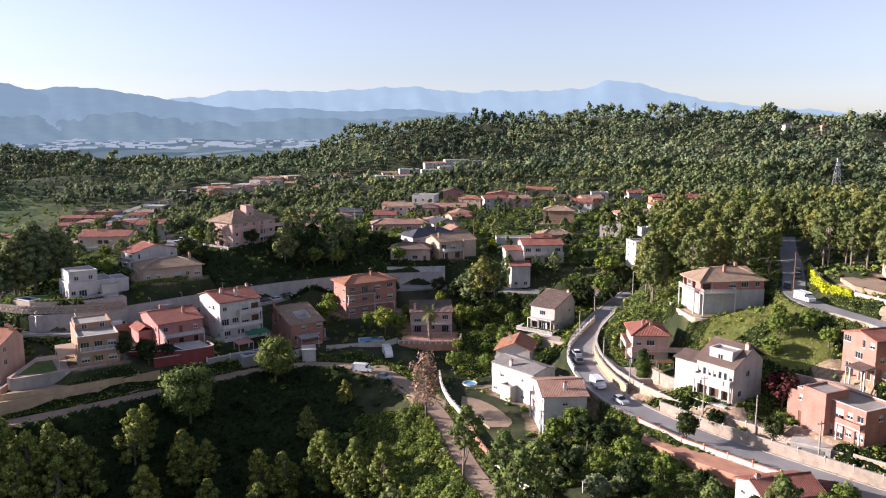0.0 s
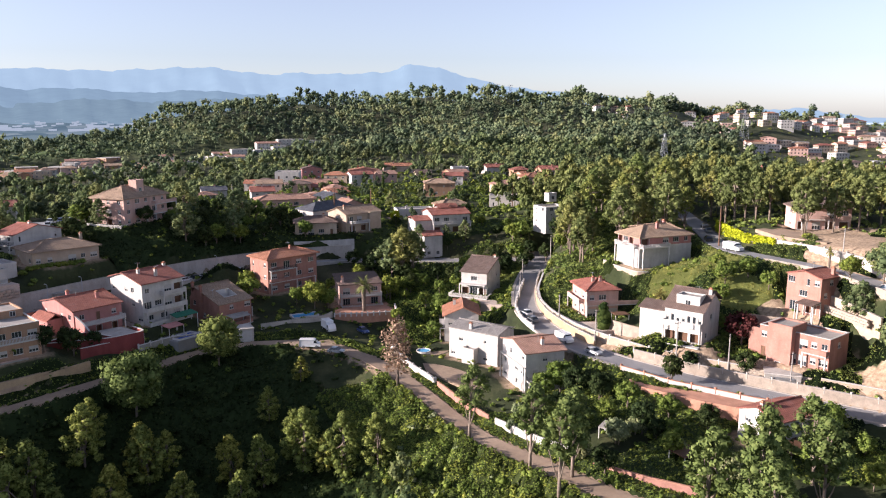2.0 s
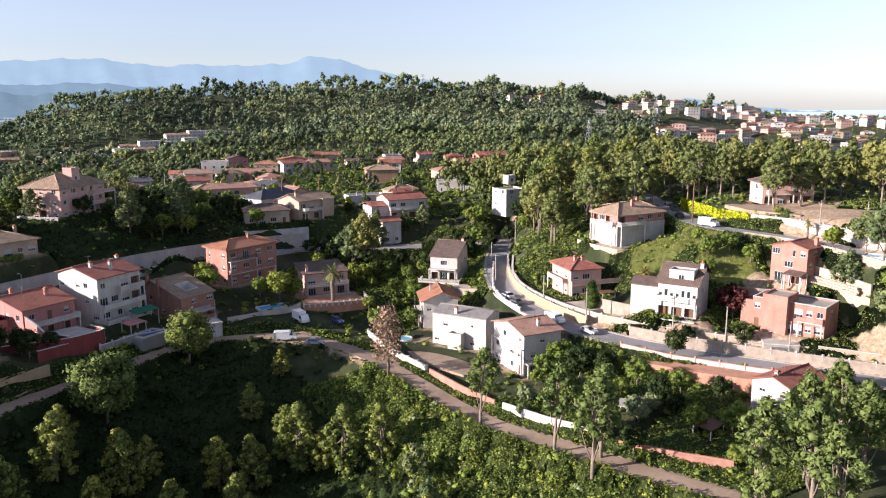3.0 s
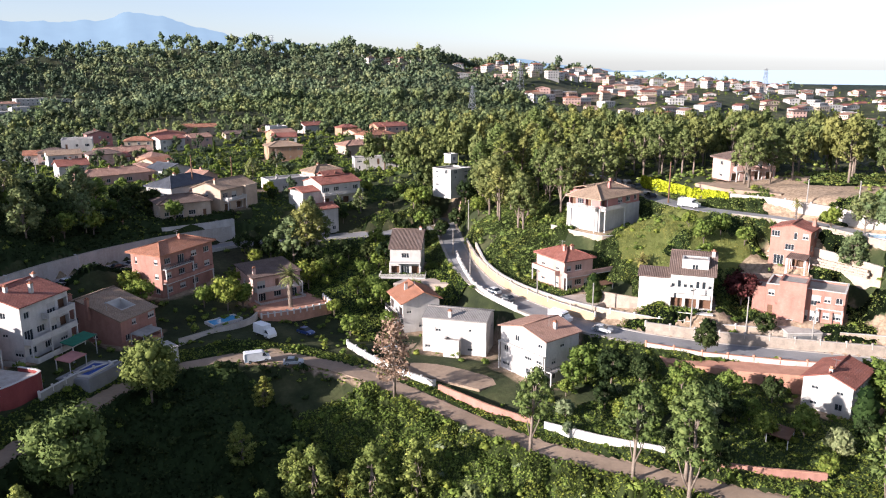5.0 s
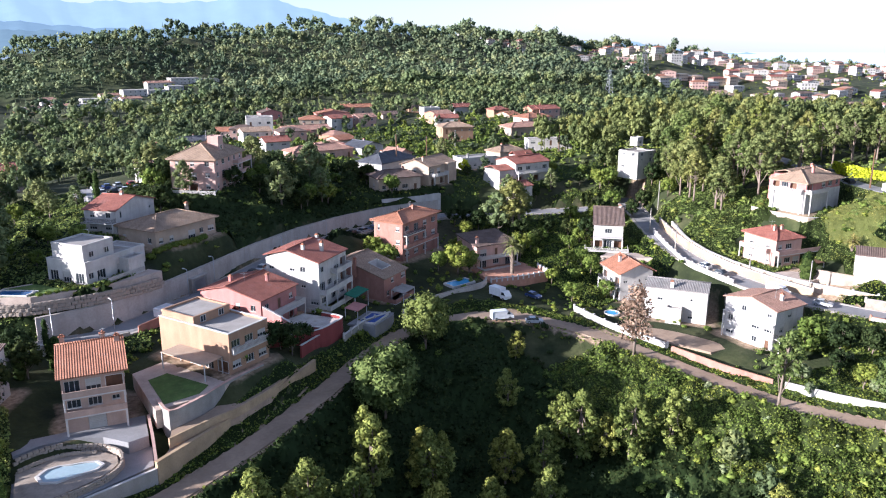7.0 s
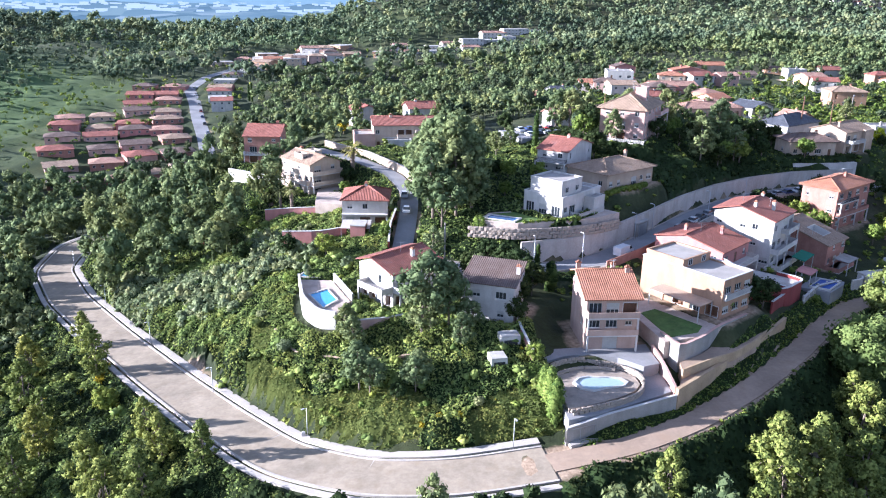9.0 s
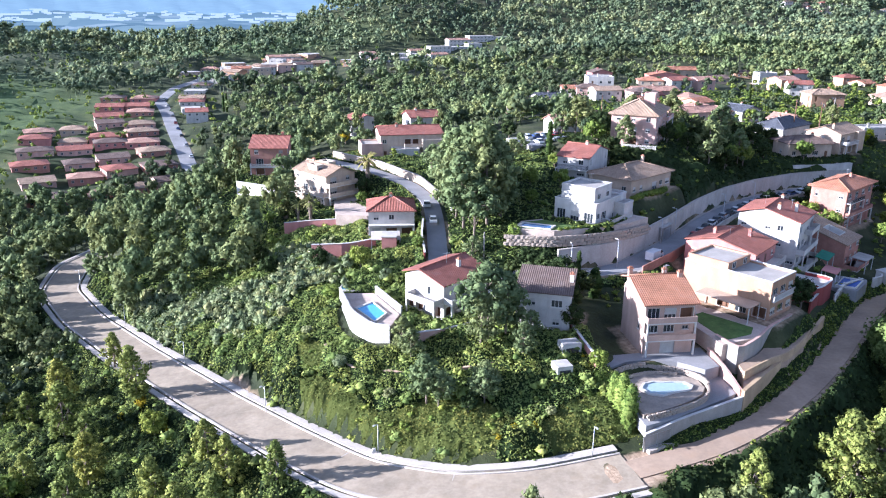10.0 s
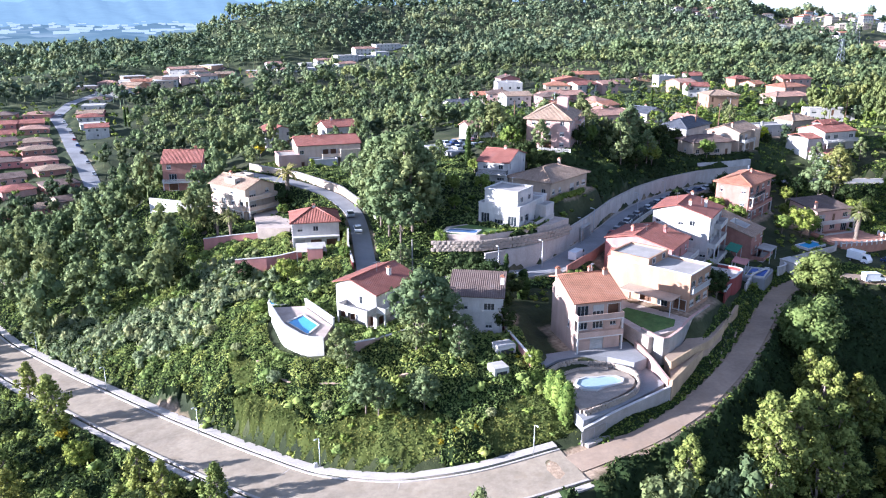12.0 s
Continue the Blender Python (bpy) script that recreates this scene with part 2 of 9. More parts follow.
def ground_material():
    m, ns, ls, b = mat("hillside", 0.95)
    big, mid, fine = noise_node(ns, ls, 0.02, 5), noise_node(ns, ls, 0.12, 6), noise_node(ns, ls, 1.4, 6)
    green = ramp(ns, ls, mid, [(0.3, (0.014, 0.020, 0.008)), (0.5, (0.034, 0.044, 0.015)), (0.72, (0.085, 0.085, 0.036))])
    soil = ramp(ns, ls, fine, [(0.3, (0.26, 0.18, 0.115)), (0.7, (0.44, 0.33, 0.23))])
    col = mix(ns, ls, "MIX", ramp(ns, ls, big, [(0.55, (0, 0, 0)), (0.72, (0.14, 0.14, 0.14))]), green, soil)
    at = ns.new("ShaderNodeAttribute")
    at.attribute_name = "bare"
    jag = ns.new("ShaderNodeMath")
    jag.operation = "MULTIPLY_ADD"
    ls.new(mid, jag.inputs[0])
    jag.inputs[1].default_value = 0.9
    sub = ns.new("ShaderNodeMath")
    sub.operation, sub.inputs[1].default_value = "SUBTRACT", 0.45
    ls.new(at.outputs["Fac"], sub.inputs[0])
    ls.new(sub.outputs[0], jag.inputs[2])
    col = mix(ns, ls, "MIX", ramp(ns, ls, jag.outputs[0], [(0.35, (0, 0, 0)), (0.6, (1, 1, 1))]), col, soil)
    at2 = ns.new("ShaderNodeAttribute")
    at2.attribute_name = "field"
    lawn = ramp(ns, ls, mid, [(0.3, (0.045, 0.085, 0.022)), (0.7, (0.10, 0.155, 0.042))])
    col = mix(ns, ls, "MIX", at2.outputs["Fac"], col, lawn)
    col = mix(ns, ls, "MULTIPLY", 0.5, col, ramp(ns, ls, fine, [(0.3, (0.45, 0.45, 0.45)), (0.7, (1, 1, 1))]))
    ls.new(col, b.inputs["Base Color"])
    bump(ns, ls, b, fine, 0.6, 0.25)
    return m


M["ground"] = ground_material()

# ---------------------------------------------------------------- terrain
# Roads: (x, y, z) along the middle, and the half width.
ROADS = {
    "ring": (3.9, [(-150, 400, -9), (-178, 372, -9), (-205, 345, -7), (-222, 318, -5), (-231, 292, -3.5), (-229, 268, -2.5), (-217, 243, -1),
                   (-200, 216, 1), (-184, 192, 3), (-171, 173, 5), (-160, 158.5, 6.5), (-148, 151, 7.6), (-136, 148.6, 8.6), (-123, 149.2, 9.6)]),
    "track": (2.05, [(-123, 149.2, 9.6), (-110, 151, 10.5), (-98, 156, 11), (-84, 165, 11.3), (-72, 174.5, 11.4), (-60, 185, 11.4), (-48, 194.5, 11.4),
                    (-36, 199.5, 11.2), (-25, 199.5, 10.8), (-15, 194.5, 10.2), (-8, 186.5, 9.2), (-3, 177, 8.2), (1.0, 165, 7), (3.6, 151, 6.8),
                    (6.5, 139, 7), (11.5, 126, 8), (17, 112, 9), (24, 99, 9.5), (34, 82, 9)]),
    "terrace": (3.1, [(-141, 207, 20), (-128, 203.5, 18.5), (-114, 203, 18), (-100, 205.5, 18.2), (-90, 212.5, 18.5), (-78, 222.5, 18.8), (-64, 235.5, 19),
                      (-50, 246.5, 19), (-36, 254.5, 19), (-20, 260.5, 19), (0, 263, 19), (20, 258, 19), (40, 251, 19), (58, 246, 19.5)]),
    "lane": (2.1, [(-139, 209, 20), (-137.5, 219, 21), (-135.5, 232, 22.3), (-134, 246, 23.6), (-137, 260, 25), (-146, 272, 26.5), (-158, 285, 27)]),
    "street": (2.8, [(66, 256, 20), (57, 240, 19.5), (48, 224, 18.8), (41, 210, 18), (36, 196, 17.4), (34, 184, 16.9), (34.5, 172, 16.4), (36.5, 161, 16), (42, 150, 15.6),
                     (50, 140, 15), (59, 131, 14.5), (70, 120, 14), (84, 106, 13.5)]),
    "crest": (2.7, [(118, 262, 36.5), (108, 238, 35.5), (98, 212, 34.8), (90, 194, 34.5), (84.5, 182, 34.4), (83, 172, 34.3), (86, 162, 34.2), (90, 152, 34), (91, 140, 33.8), (89, 124, 33.5), (90, 104, 33)]),
    "valley": (3.6, [(-196, 405, -9), (-214, 432, -6), (-222, 470, -2.5), (-232, 512, 1.5), (-240, 550, 5), (-250, 590, 8), (-246, 640, 11), (-225, 690, 14.5),
                     (-190, 735, 18), (-150, 780, 21)]),
}
PLOTS = {}


def plot(name, x, y, rot, w, d, base, eave, pad=2.0):
    """A building plot: near corner, turn of the front, width, depth, ground and eaves level."""
    PLOTS[name] = (x, y, rot, w, d, base, eave, pad)


plot("orange", -111.6, 172.2, -3, 8.6, 9.8, 15.2, 24.3)
plot("peach", -86.5, 175.8, 31, 9.0, 17, 18.0, 25.2)
plot("red", -75.6, 197.5, 38, 12, 15, 16.0, 22.6)
plot("tall_white", -61.2, 204.6, 41, 12.0, 13.0, 16.3, 26.7)
plot("tawny", -43.3, 211.5, 35, 10.0, 14, 13.2, 18.7)
plot("brick_block", -30.0, 230.0, 31.5, 17.4, 9.0, 16.4, 26.7)
plot("palm_house", -10.0, 226.0, 3, 12.5, 10, 12.5, 18.8)
plot("dark_roof", 25.7, 221.6, -38, 8.0, 12, 15.4, 22.2)
plot("orange_gable", 13.8, 195.9, -14, 8.8, 10, 9.0, 16.2)
plot("white_cube", 12.0, 185.0, -50, 14.0, 7.6, 8.6, 16.2)
plot("white_shed", 20.2, 168.4, -86, 12.6, 9.2, 8.6, 17.6)
plot("red_hip", 44.7, 176.3, -5, 8.2, 10.5, 18.6, 25.6)
plot("grey_gable", 52.0, 152.6, -54, 8.4, 10, 19.8, 27.2)
plot("brick_tower", 79.4, 148.4, -75, 8.2, 7, 26.0, 34.0)
plot("villa", 62.4, 183.2, 8, 16.5, 9.5, 28.8, 37.0)
plot("modern_brick", 67.2, 140.6, -66, 14.5, 8, 18.6, 25.2)
plot("cottage", 50.0, 112.5, 12, 10.5, 8, 11.0, 16.6)
plot("garden_house", 104.5, 177.5, -20, 14, 8, 38.3, 44.2)
plot("cubist", -105.2, 211.0, 40, 12.5, 10, 26.4, 30.8)
plot("bungalow", -90.3, 226.8, 33, 17.5, 12, 28.0, 32.0)
plot("slope_white", -142.0, 188.8, 37, 12.0, 9.5, 16.6, 23.2)
plot("slope_small", -130.6, 182.3, -25, 9.2, 8, 17.4, 24.1)
plot("lane_red", -150.8, 233.5, -6, 10.5, 10, 19.0, 25.3)
plot("lane_cream", -159.0, 260.0, 35, 9.5, 14, 19.6, 27.6)
plot("lane_brick", -179.2, 290.5, -8, 10.5, 9, 22.0, 30.0)
plot("lane_wide", -141.0, 293.0, 2, 19, 11, 25.5, 32.5)
plot("gable_white", -97.0, 237.0, 50, 15, 8, 29.8, 35.2)
plot("mansion", -71.0, 256.0, 55, 19, 12, 33.8, 42.6)
plot("two_gable", -1.5, 259.5 + 12, 28, 15, 11, 27.0, 33.4)
plot("slate_hip", -11.5, 286.0, 30, 19, 10, 29.0, 33.2)
plot("red_white", 28.0, 266.0, 5, 14, 11, 26.5, 33.0)
plot("white_tall", 62.5, 246.5, 10, 9, 8, 31.0, 37.0)
plot("wall_house", -19.0, 271.0, -3, 14, 9, 26.6, 31.2)
plot("far_white", -128.0, 318.0, 10, 11, 9, 27.5, 34.0)
plot("far_gable", -146.0, 330.0, 20, 10, 9, 26.0, 31.5)
plot("lot_white", -84.0, 300.0, 8, 12, 8, 30.0, 34.5)
plot("mid_long", -30.0, 322.0, 8, 24, 9, 30.0, 33.4)
plot("mid_white", -32.0, 352.0, 5, 10, 8, 29.0, 34.0)
plot("mid_grey", -4.0, 322.0, 25, 12, 10, 29.5, 33.6)
plot("mid_small", 2.0, 303.0, 25, 8, 8, 29.3, 33.0)
plot("mid_arch", 46.0, 352.0, -10, 14, 10, 30.0, 36.0)
plot("mid_blue", 20.0, 288.0, 0, 14, 7, 28.5, 32.5)
plot("mid_ochre", 38.0, 292.0, 10, 12, 8, 28.5, 33.0)
plot("mid_wall", 64.0, 312.0, -20, 18, 8, 29.0, 34.0)
plot("mid_roof", 80.0, 350.0, 0, 20, 10, 30.0, 34.5)
plot("mid_red", 104.0, 372.0, 10, 16, 11, 31.0, 36.0)
plot("mid_top", 120.0, 392.0, 0, 14, 9, 32.0, 38.0)
plot("edge_white", 88.0, 455.0, -5, 10, 8, 29.0, 35.5)
plot("edge_red", 112.0, 462.0, 5, 13, 9, 30.0, 34.5)
plot("edge_orange", 26.0, 462.0, -8, 18, 9, 28.0, 34.0)
plot("edge_pink", 54.0, 500.0, -5, 20, 9, 29.0, 33.5)
plot("edge_brown", 0.0, 480.0, 0, 12, 9, 27.5, 34.0)
plot("edge_stack", -18.0, 440.0, -12, 13, 12, 27.0, 35.5)
plot("edge_long", -10.0, 400.0, 3, 22, 10, 28.0, 32.5)
plot("edge_low", -55.0, 405.0, 8, 12, 9, 25.5, 29.5)
plot("edge_tile", -75.0, 378.0, 5, 12, 9, 26.0, 30.0)
plot("knoll", 150.0, 262.0, -30, 10, 9, 40.0, 46.0)

# Hill and valley levels away from the roads: x, y, z.
NEAR_LEVELS = [(-60, 130, -17), (-30, 140, -13.5), (-40, 105, -18), (-90, 112, -13), (0, 115, 0), (20, 80, 2), (-20, 70, -14), (-120, 118, -3), (-165, 128, -5), (-75, 150, -5),
               (-45, 160, -9), (-42, 174, -3), (-114, 161, 12.6), (-117.5, 163.5, 12.6), (-110, 165.5, 12.6), (-159, 184, 14.6), (-153.5, 181.5, 15.4), (-150, 168, 11), (-137, 168, 13), (-178, 215, 8), (-165, 222, 15), (-190, 250, 6), (-205, 268, 5), (-190, 300, 12), (-176, 318, 20), (-200, 345, -2),
               (40, 125, 11), (30, 110, 9.5), (45, 200, 22), (60, 215, 27), (70, 168, 31), (66, 160, 28), (58, 190, 26), (76, 200, 33)]
MID_LEVELS = [(-165, 365, 12), (-160, 400, 4), (-120, 450, 8), (-70, 470, 15), (-84, 560, 11), (-40, 375, 26), (-110, 340, 26), (-100, 400, 18), (-245, 200, -14), (-270, 250, -14),
              (-225, 150, -16), (-300, 350, -14), (90, 240, 37), (118, 245, 38), (150, 300, 37), (200, 400, 32), (290, 290, 24), (83, 285, 38), (97, 582, 36), (219, 586, 36), (130, 180, 40),
              (-45, 245, 27), (-60, 250, 30), (-30, 268, 28), (160, 150, 38), (-260, 430, -9), (-290, 500, -3), (-330, 430, -6), (-300, 600, 8)]
FAR_LEVELS = [(258, 906, 63), (321, 1101, 81), (220, 1092, 86), (130, 1060, 76), (61, 978, 60), (10, 1000, 66), (-60, 960, 66), (-95, 955, 60), (-150, 960, 42), (-200, 1000, 22), (-30, 1090, 66), (-40, 1250, 48), (97, 889, 44), (96, 760, 30),
              (-49, 816, 35), (637, 1127, 58), (548, 801, 58), (550, 930, 67), (480, 1000, 70), (680, 870, 50), (800, 900, 42), (1000, 700, 24), (1000, 950, 30), (900, 1000, 36), (600, 500, 24), (450, 600, 30), (400, 350, 18), (800, 550, 24), (620, 300, 16), (300, 200, 25),
              (-135, 688, 20), (-80, 732, 23), (-5, 803, 34), (-450, 560, 8), (-520, 720, 20), (-360, 860, 23), (-330, 760, 20), (-620, 950, 33), (-250, 1150, 2), (-800, 1600, -20), (0, 1700, 0), (900, 1600, 14), (1500, 1200, 4),
              (450, 1500, 30), (-190, 1080, 12), (1250, 800, 14), (1200, 500, 10)]
RIM = [(-4800, -4800, 10), (0, -4800, 0), (4800, -4800, 0), (-4800, 0, 10), (4800, 0, 0), (-4800, 4800, 0), (0, 4800, 0), (4800, 4800, 5), (-1500, 3300, 4), (0, 3300, 6), (-700, 2500, -6), (1500, 3000, 0),
       (3000, 1500, 0), (0, -800, -30), (-900, -500, -10), (700, -400, 0), (-1500, 500, 30), (2200, 500, 0)]


def plan_points():
    pts = list(NEAR_LEVELS) + list(MID_LEVELS) + list(FAR_LEVELS) + list(RIM)
    for half, line in ROADS.values():
        pts += line
    # ground held up behind the terrace wall and the crest wall
    pts += [(x - 2.4, y + 4.6, z + 3.9) for x, y, z in ROADS["terrace"][1][2:11]]
    pts += [(99, 197, 38), (95, 181, 38), (96, 170, 38), (99, 160, 38), (98, 146, 37.5), (96, 128, 37)]
    for x, y, rot, w, d, base, eave, pad in PLOTS.values():
        c, s = math.cos(radians(rot)), math.sin(radians(rot))
        pts += [(x + c * u - s * v, y + s * u + c * v, base) for u, v in ((0, 0), (w, 0), (0, d), (w, d))]
    return np.array(pts, float)


CTRL = plan_points()


def solve_sheet():
    n = len(CTRL)
    r = np.hypot(CTRL[:, None, 0] - CTRL[None, :, 0], CTRL[:, None, 1] - CTRL[None, :, 1])
    a = np.zeros((n + 3, n + 3))
    a[:n, :n] = r - 1.5 * np.eye(n)
    a[:n, n] = a[n, :n] = 1
    a[:n, n + 1:] = CTRL[:, :2] / 1000
    a[n + 1:, :n] = CTRL[:, :2].T / 1000
    return np.linalg.solve(a, np.r_[CTRL[:, 2], 0, 0, 0])


SHEET = solve_sheet()


def along(line, x, y):
    """Distance of points from a line on the plan, and the line's level there."""
    best, level = np.full(len(x), 1e9), np.zeros(len(x))
    for (ax, ay, az), (bx, by, bz) in zip(line, line[1:]):
        ux, uy = bx - ax, by - ay
        k = np.clip(((x - ax) * ux + (y - ay) * uy) / (ux * ux + uy * uy), 0, 1)
        dist = np.hypot(x - ax - k * ux, y - ay - k * uy)
        near = dist < best
        best[near], level[near] = dist[near], (az + k * (bz - az))[near]
    return best, level


def step(a, b, v):
    k = np.clip((v - a) / (b - a), 0, 1)
    return k * k * (3 - 2 * k)


def ground_z(x, y):
    """The level of the ground, with benches cut for roads and plots."""
    x, y = np.atleast_1d(np.asarray(x, float)), np.atleast_1d(np.asarray(y, float))
    z = np.zeros(len(x))
    for i in range(0, len(x), 20000):
        px, py = x[i:i + 20000], y[i:i + 20000]
        r = np.hypot(px[:, None] - CTRL[None, :, 0], py[:, None] - CTRL[None, :, 1])
        z[i:i + 20000] = r @ SHEET[:-3] + SHEET[-3] + (SHEET[-2] * px + SHEET[-1] * py) / 1000
    rough = np.sin(x * 0.13 + 1.3 * np.sin(y * 0.07)) * np.cos(y * 0.11 + np.sin(x * 0.05)) * 0.7 + np.sin(x * 0.41 + y * 0.33) * 0.22
    far = np.hypot(x - 0, y - 200)
    z = z + rough * np.clip(1 + far / 400, 1, 4)
    z = z + step(420, 900, far) * (7 * np.sin(x * 0.021 + 1.5 * np.sin(y * 0.013)) * np.cos(y * 0.017 + x * 0.006) + 4 * np.sin(x * 0.047 - y * 0.031))
    for x0, y0, rot, w, d, base, eave, pad in PLOTS.values():
        c, s = math.cos(radians(rot)), math.sin(radians(rot))
        u, v = (x - x0) * c + (y - y0) * s, -(x - x0) * s + (y - y0) * c
        off = np.hypot(np.maximum(np.maximum(-u, u - w), 0), np.maximum(np.maximum(-v, v - d), 0))
        k = 1 - step(pad, pad + 3.0, off)
        z = z * (1 - k) + base * k
    for half, line in ROADS.values():
        near = (np.abs(x - np.mean([p[0] for p in line])) < 260) & (np.abs(y - np.mean([p[1] for p in line])) < 280)
        if near.any():
            dist, level = along(line, x[near], y[near])
            k = 1 - step(half + (2.8 if half == 3.9 else 0.9), half + (5.4 if half == 3.9 else 3.4 if half != 3.1 else 1.9), dist)
            z[near] = z[near] * (1 - k) + (level - 0.1) * k
    return z


def gz(x, y):
    return float(ground_z([x], [y])[0])


# ---------------------------------------------------------------- mesh helpers
def mesh_of(name, verts, faces, material, smooth=False):
    me = bpy.data.meshes.new(name)
    me.from_pydata([tuple(map(float, v)) for v in verts], [], faces)
    for m in material if isinstance(material, (list, tuple)) else [material]:
        me.materials.append(m)
    if smooth:
        me.polygons.foreach_set("use_smooth", [True] * len(me.polygons))
    return me


def child(name, data, parent, label="", m=None):
    ob = new(name, data)
    ob.parent = parent
    if m is not None:
        ob.matrix_basis = m
    return tagged(ob, label)


def thing(name, m, label, category, group="", kind=""):
    ob = new(name)
    ob.matrix_basis = m
    return tagged(ob, label, category, group, kind)


class Shape:
    """Collects boxes, prisms and tubes into one mesh."""

    def __init__(self):
        self.v, self.f, self.uv = [], [], []

    def face(self, pts, uv=None):
        n = len(self.v)
        self.v += [tuple(p) for p in pts]
        self.f.append(tuple(range(n, n + len(pts))))
        self.uv += uv or [(p[0], p[1]) for p in pts]

    def box(self, x0, y0, z0, x1, y1, z1, bevel=0.0):
        b = bevel
        if b <= 0:
            p = [(x0, y0, z0), (x1, y0, z0), (x1, y1, z0), (x0, y1, z0), (x0, y0, z1), (x1, y0, z1), (x1, y1, z1), (x0, y1, z1)]
            for q in ((0, 3, 2, 1), (4, 5, 6, 7), (0, 1, 5, 4), (1, 2, 6, 5), (2, 3, 7, 6), (3, 0, 4, 7)):
                self.face([p[i] for i in q])
            return self
        ring = [(x0 + b, y0), (x1 - b, y0), (x1, y0 + b), (x1, y1 - b), (x1 - b, y1), (x0 + b, y1), (x0, y1 - b), (x0, y0 + b)]
        top = [(min(max(x, x0 + b), x1 - b), min(max(y, y0 + b), y1 - b)) for x, y in ring]
        self.loft([[(x, y, z0) for x, y in ring], [(x, y, z1 - b) for x, y in ring], [(x, y, z1) for x, y in top]])
        return self

    def loft(self, rings, caps=True):
        for a, b in zip(rings, rings[1:]):
            n = len(a)
            for i in range(n):
                self.face([a[i], a[(i + 1) % n], b[(i + 1) % n], b[i]])
        if caps:
            self.face(rings[0][::-1])
            self.face(rings[-1])
        return self

    def tube(self, pts, radii, n=6):
        rings = []
        for i, p in enumerate(pts):
            a, b = Vector(pts[max(i - 1, 0)]), Vector(pts[min(i + 1, len(pts) - 1)])
            q = (b - a).to_track_quat("Z", "Y") if (b - a).length > 1e-6 else Vector((0, 0, 1)).to_track_quat("Z", "Y")
            r = radii[i] if isinstance(radii, (list, tuple)) else radii
            rings.append([tuple(Vector(p) + q @ Vector((r * math.cos(2 * math.pi * k / n), r * math.sin(2 * math.pi * k / n), 0))) for k in range(n)])
        return self.loft(rings)

    def mesh(self, name, material, smooth=False):
        ids, seen, verts, faces = {}, set(), [], []
        for f in self.f:
            q = []
            for i in f:
                key = tuple(round(c, 4) for c in self.v[i])
                if key not in ids:
                    ids[key] = len(verts)
                    verts.append(self.v[i])
                q.append(ids[key])
            if len(set(q)) < len(q) or frozenset(q) in seen:
                q = list(range(len(verts), len(verts) + len(f)))
                verts += [self.v[i] for i in f]
            seen.add(frozenset(q))
            faces.append(tuple(q))
        me = mesh_of(name, verts, faces, material, smooth)
        lay = me.uv_layers.new(name="UVMap")
        lay.data.foreach_set("uv", np.array(self.uv, float).ravel())
        return me


def arrays_mesh(name, verts, tris, material, tint=None, normals=None):
    """A mesh of triangles straight from arrays; with normals, leaves shade as the clump that they clothe."""
    me = bpy.data.meshes.new(name)
    n = len(tris)
    me.vertices.add(len(verts))
    me.vertices.foreach_set("co", np.asarray(verts, np.float32).ravel())
    me.loops.add(3 * n)
    me.loops.foreach_set("vertex_index", np.asarray(tris, np.int32).ravel())
    me.polygons.add(n)
    me.polygons.foreach_set("loop_start", np.arange(0, 3 * n, 3, dtype=np.int32))
    me.polygons.foreach_set("loop_total", np.full(n, 3, np.int32))
    me.materials.append(material)
    if tint is not None:
        me.attributes.new("tint", "FLOAT", "POINT").data.foreach_set("value", np.asarray(tint, np.float32))
    me.update(calc_edges=True)
    me.validate()
    if normals is not None:
        me.attributes.new("custom_normal", "FLOAT_VECTOR", "POINT").data.foreach_set("vector", np.asarray(normals, np.float32).ravel())
    return me


# ---------------------------------------------------------------- ground
def spread(lo, hi, fine_lo, fine_hi, fine, growth):
    mid = list(np.arange(fine_lo, fine_hi, fine))
    up, s = [fine_hi], fine
    while up[-1] < hi:
        s = min(s * growth, 160)
        up.append(up[-1] + s)
    down, s = [fine_lo - fine], fine
    while down[-1] > lo:
        s = min(s * growth, 160)
        down.append(down[-1] - s)
    return np.array(down[::-1] + mid + up)


def terraced(x, y):
    """Whether points lie in the paved and stony gardens above the street, or on the crest terrace."""
    line = ROADS["street"][1][::-1]
    off = x - np.interp(y, [p[1] for p in line], [p[0] for p in line])
    low = (off > 3.0) & (off < 15) & (y > 116) & (y < 184)
    yard = (x > 75) & (x < 81.5) & (y > 136) & (y < 153)
    crest = (x > 92) & (x < 121) & (y > 118) & (y < 180)
    return low | yard | crest


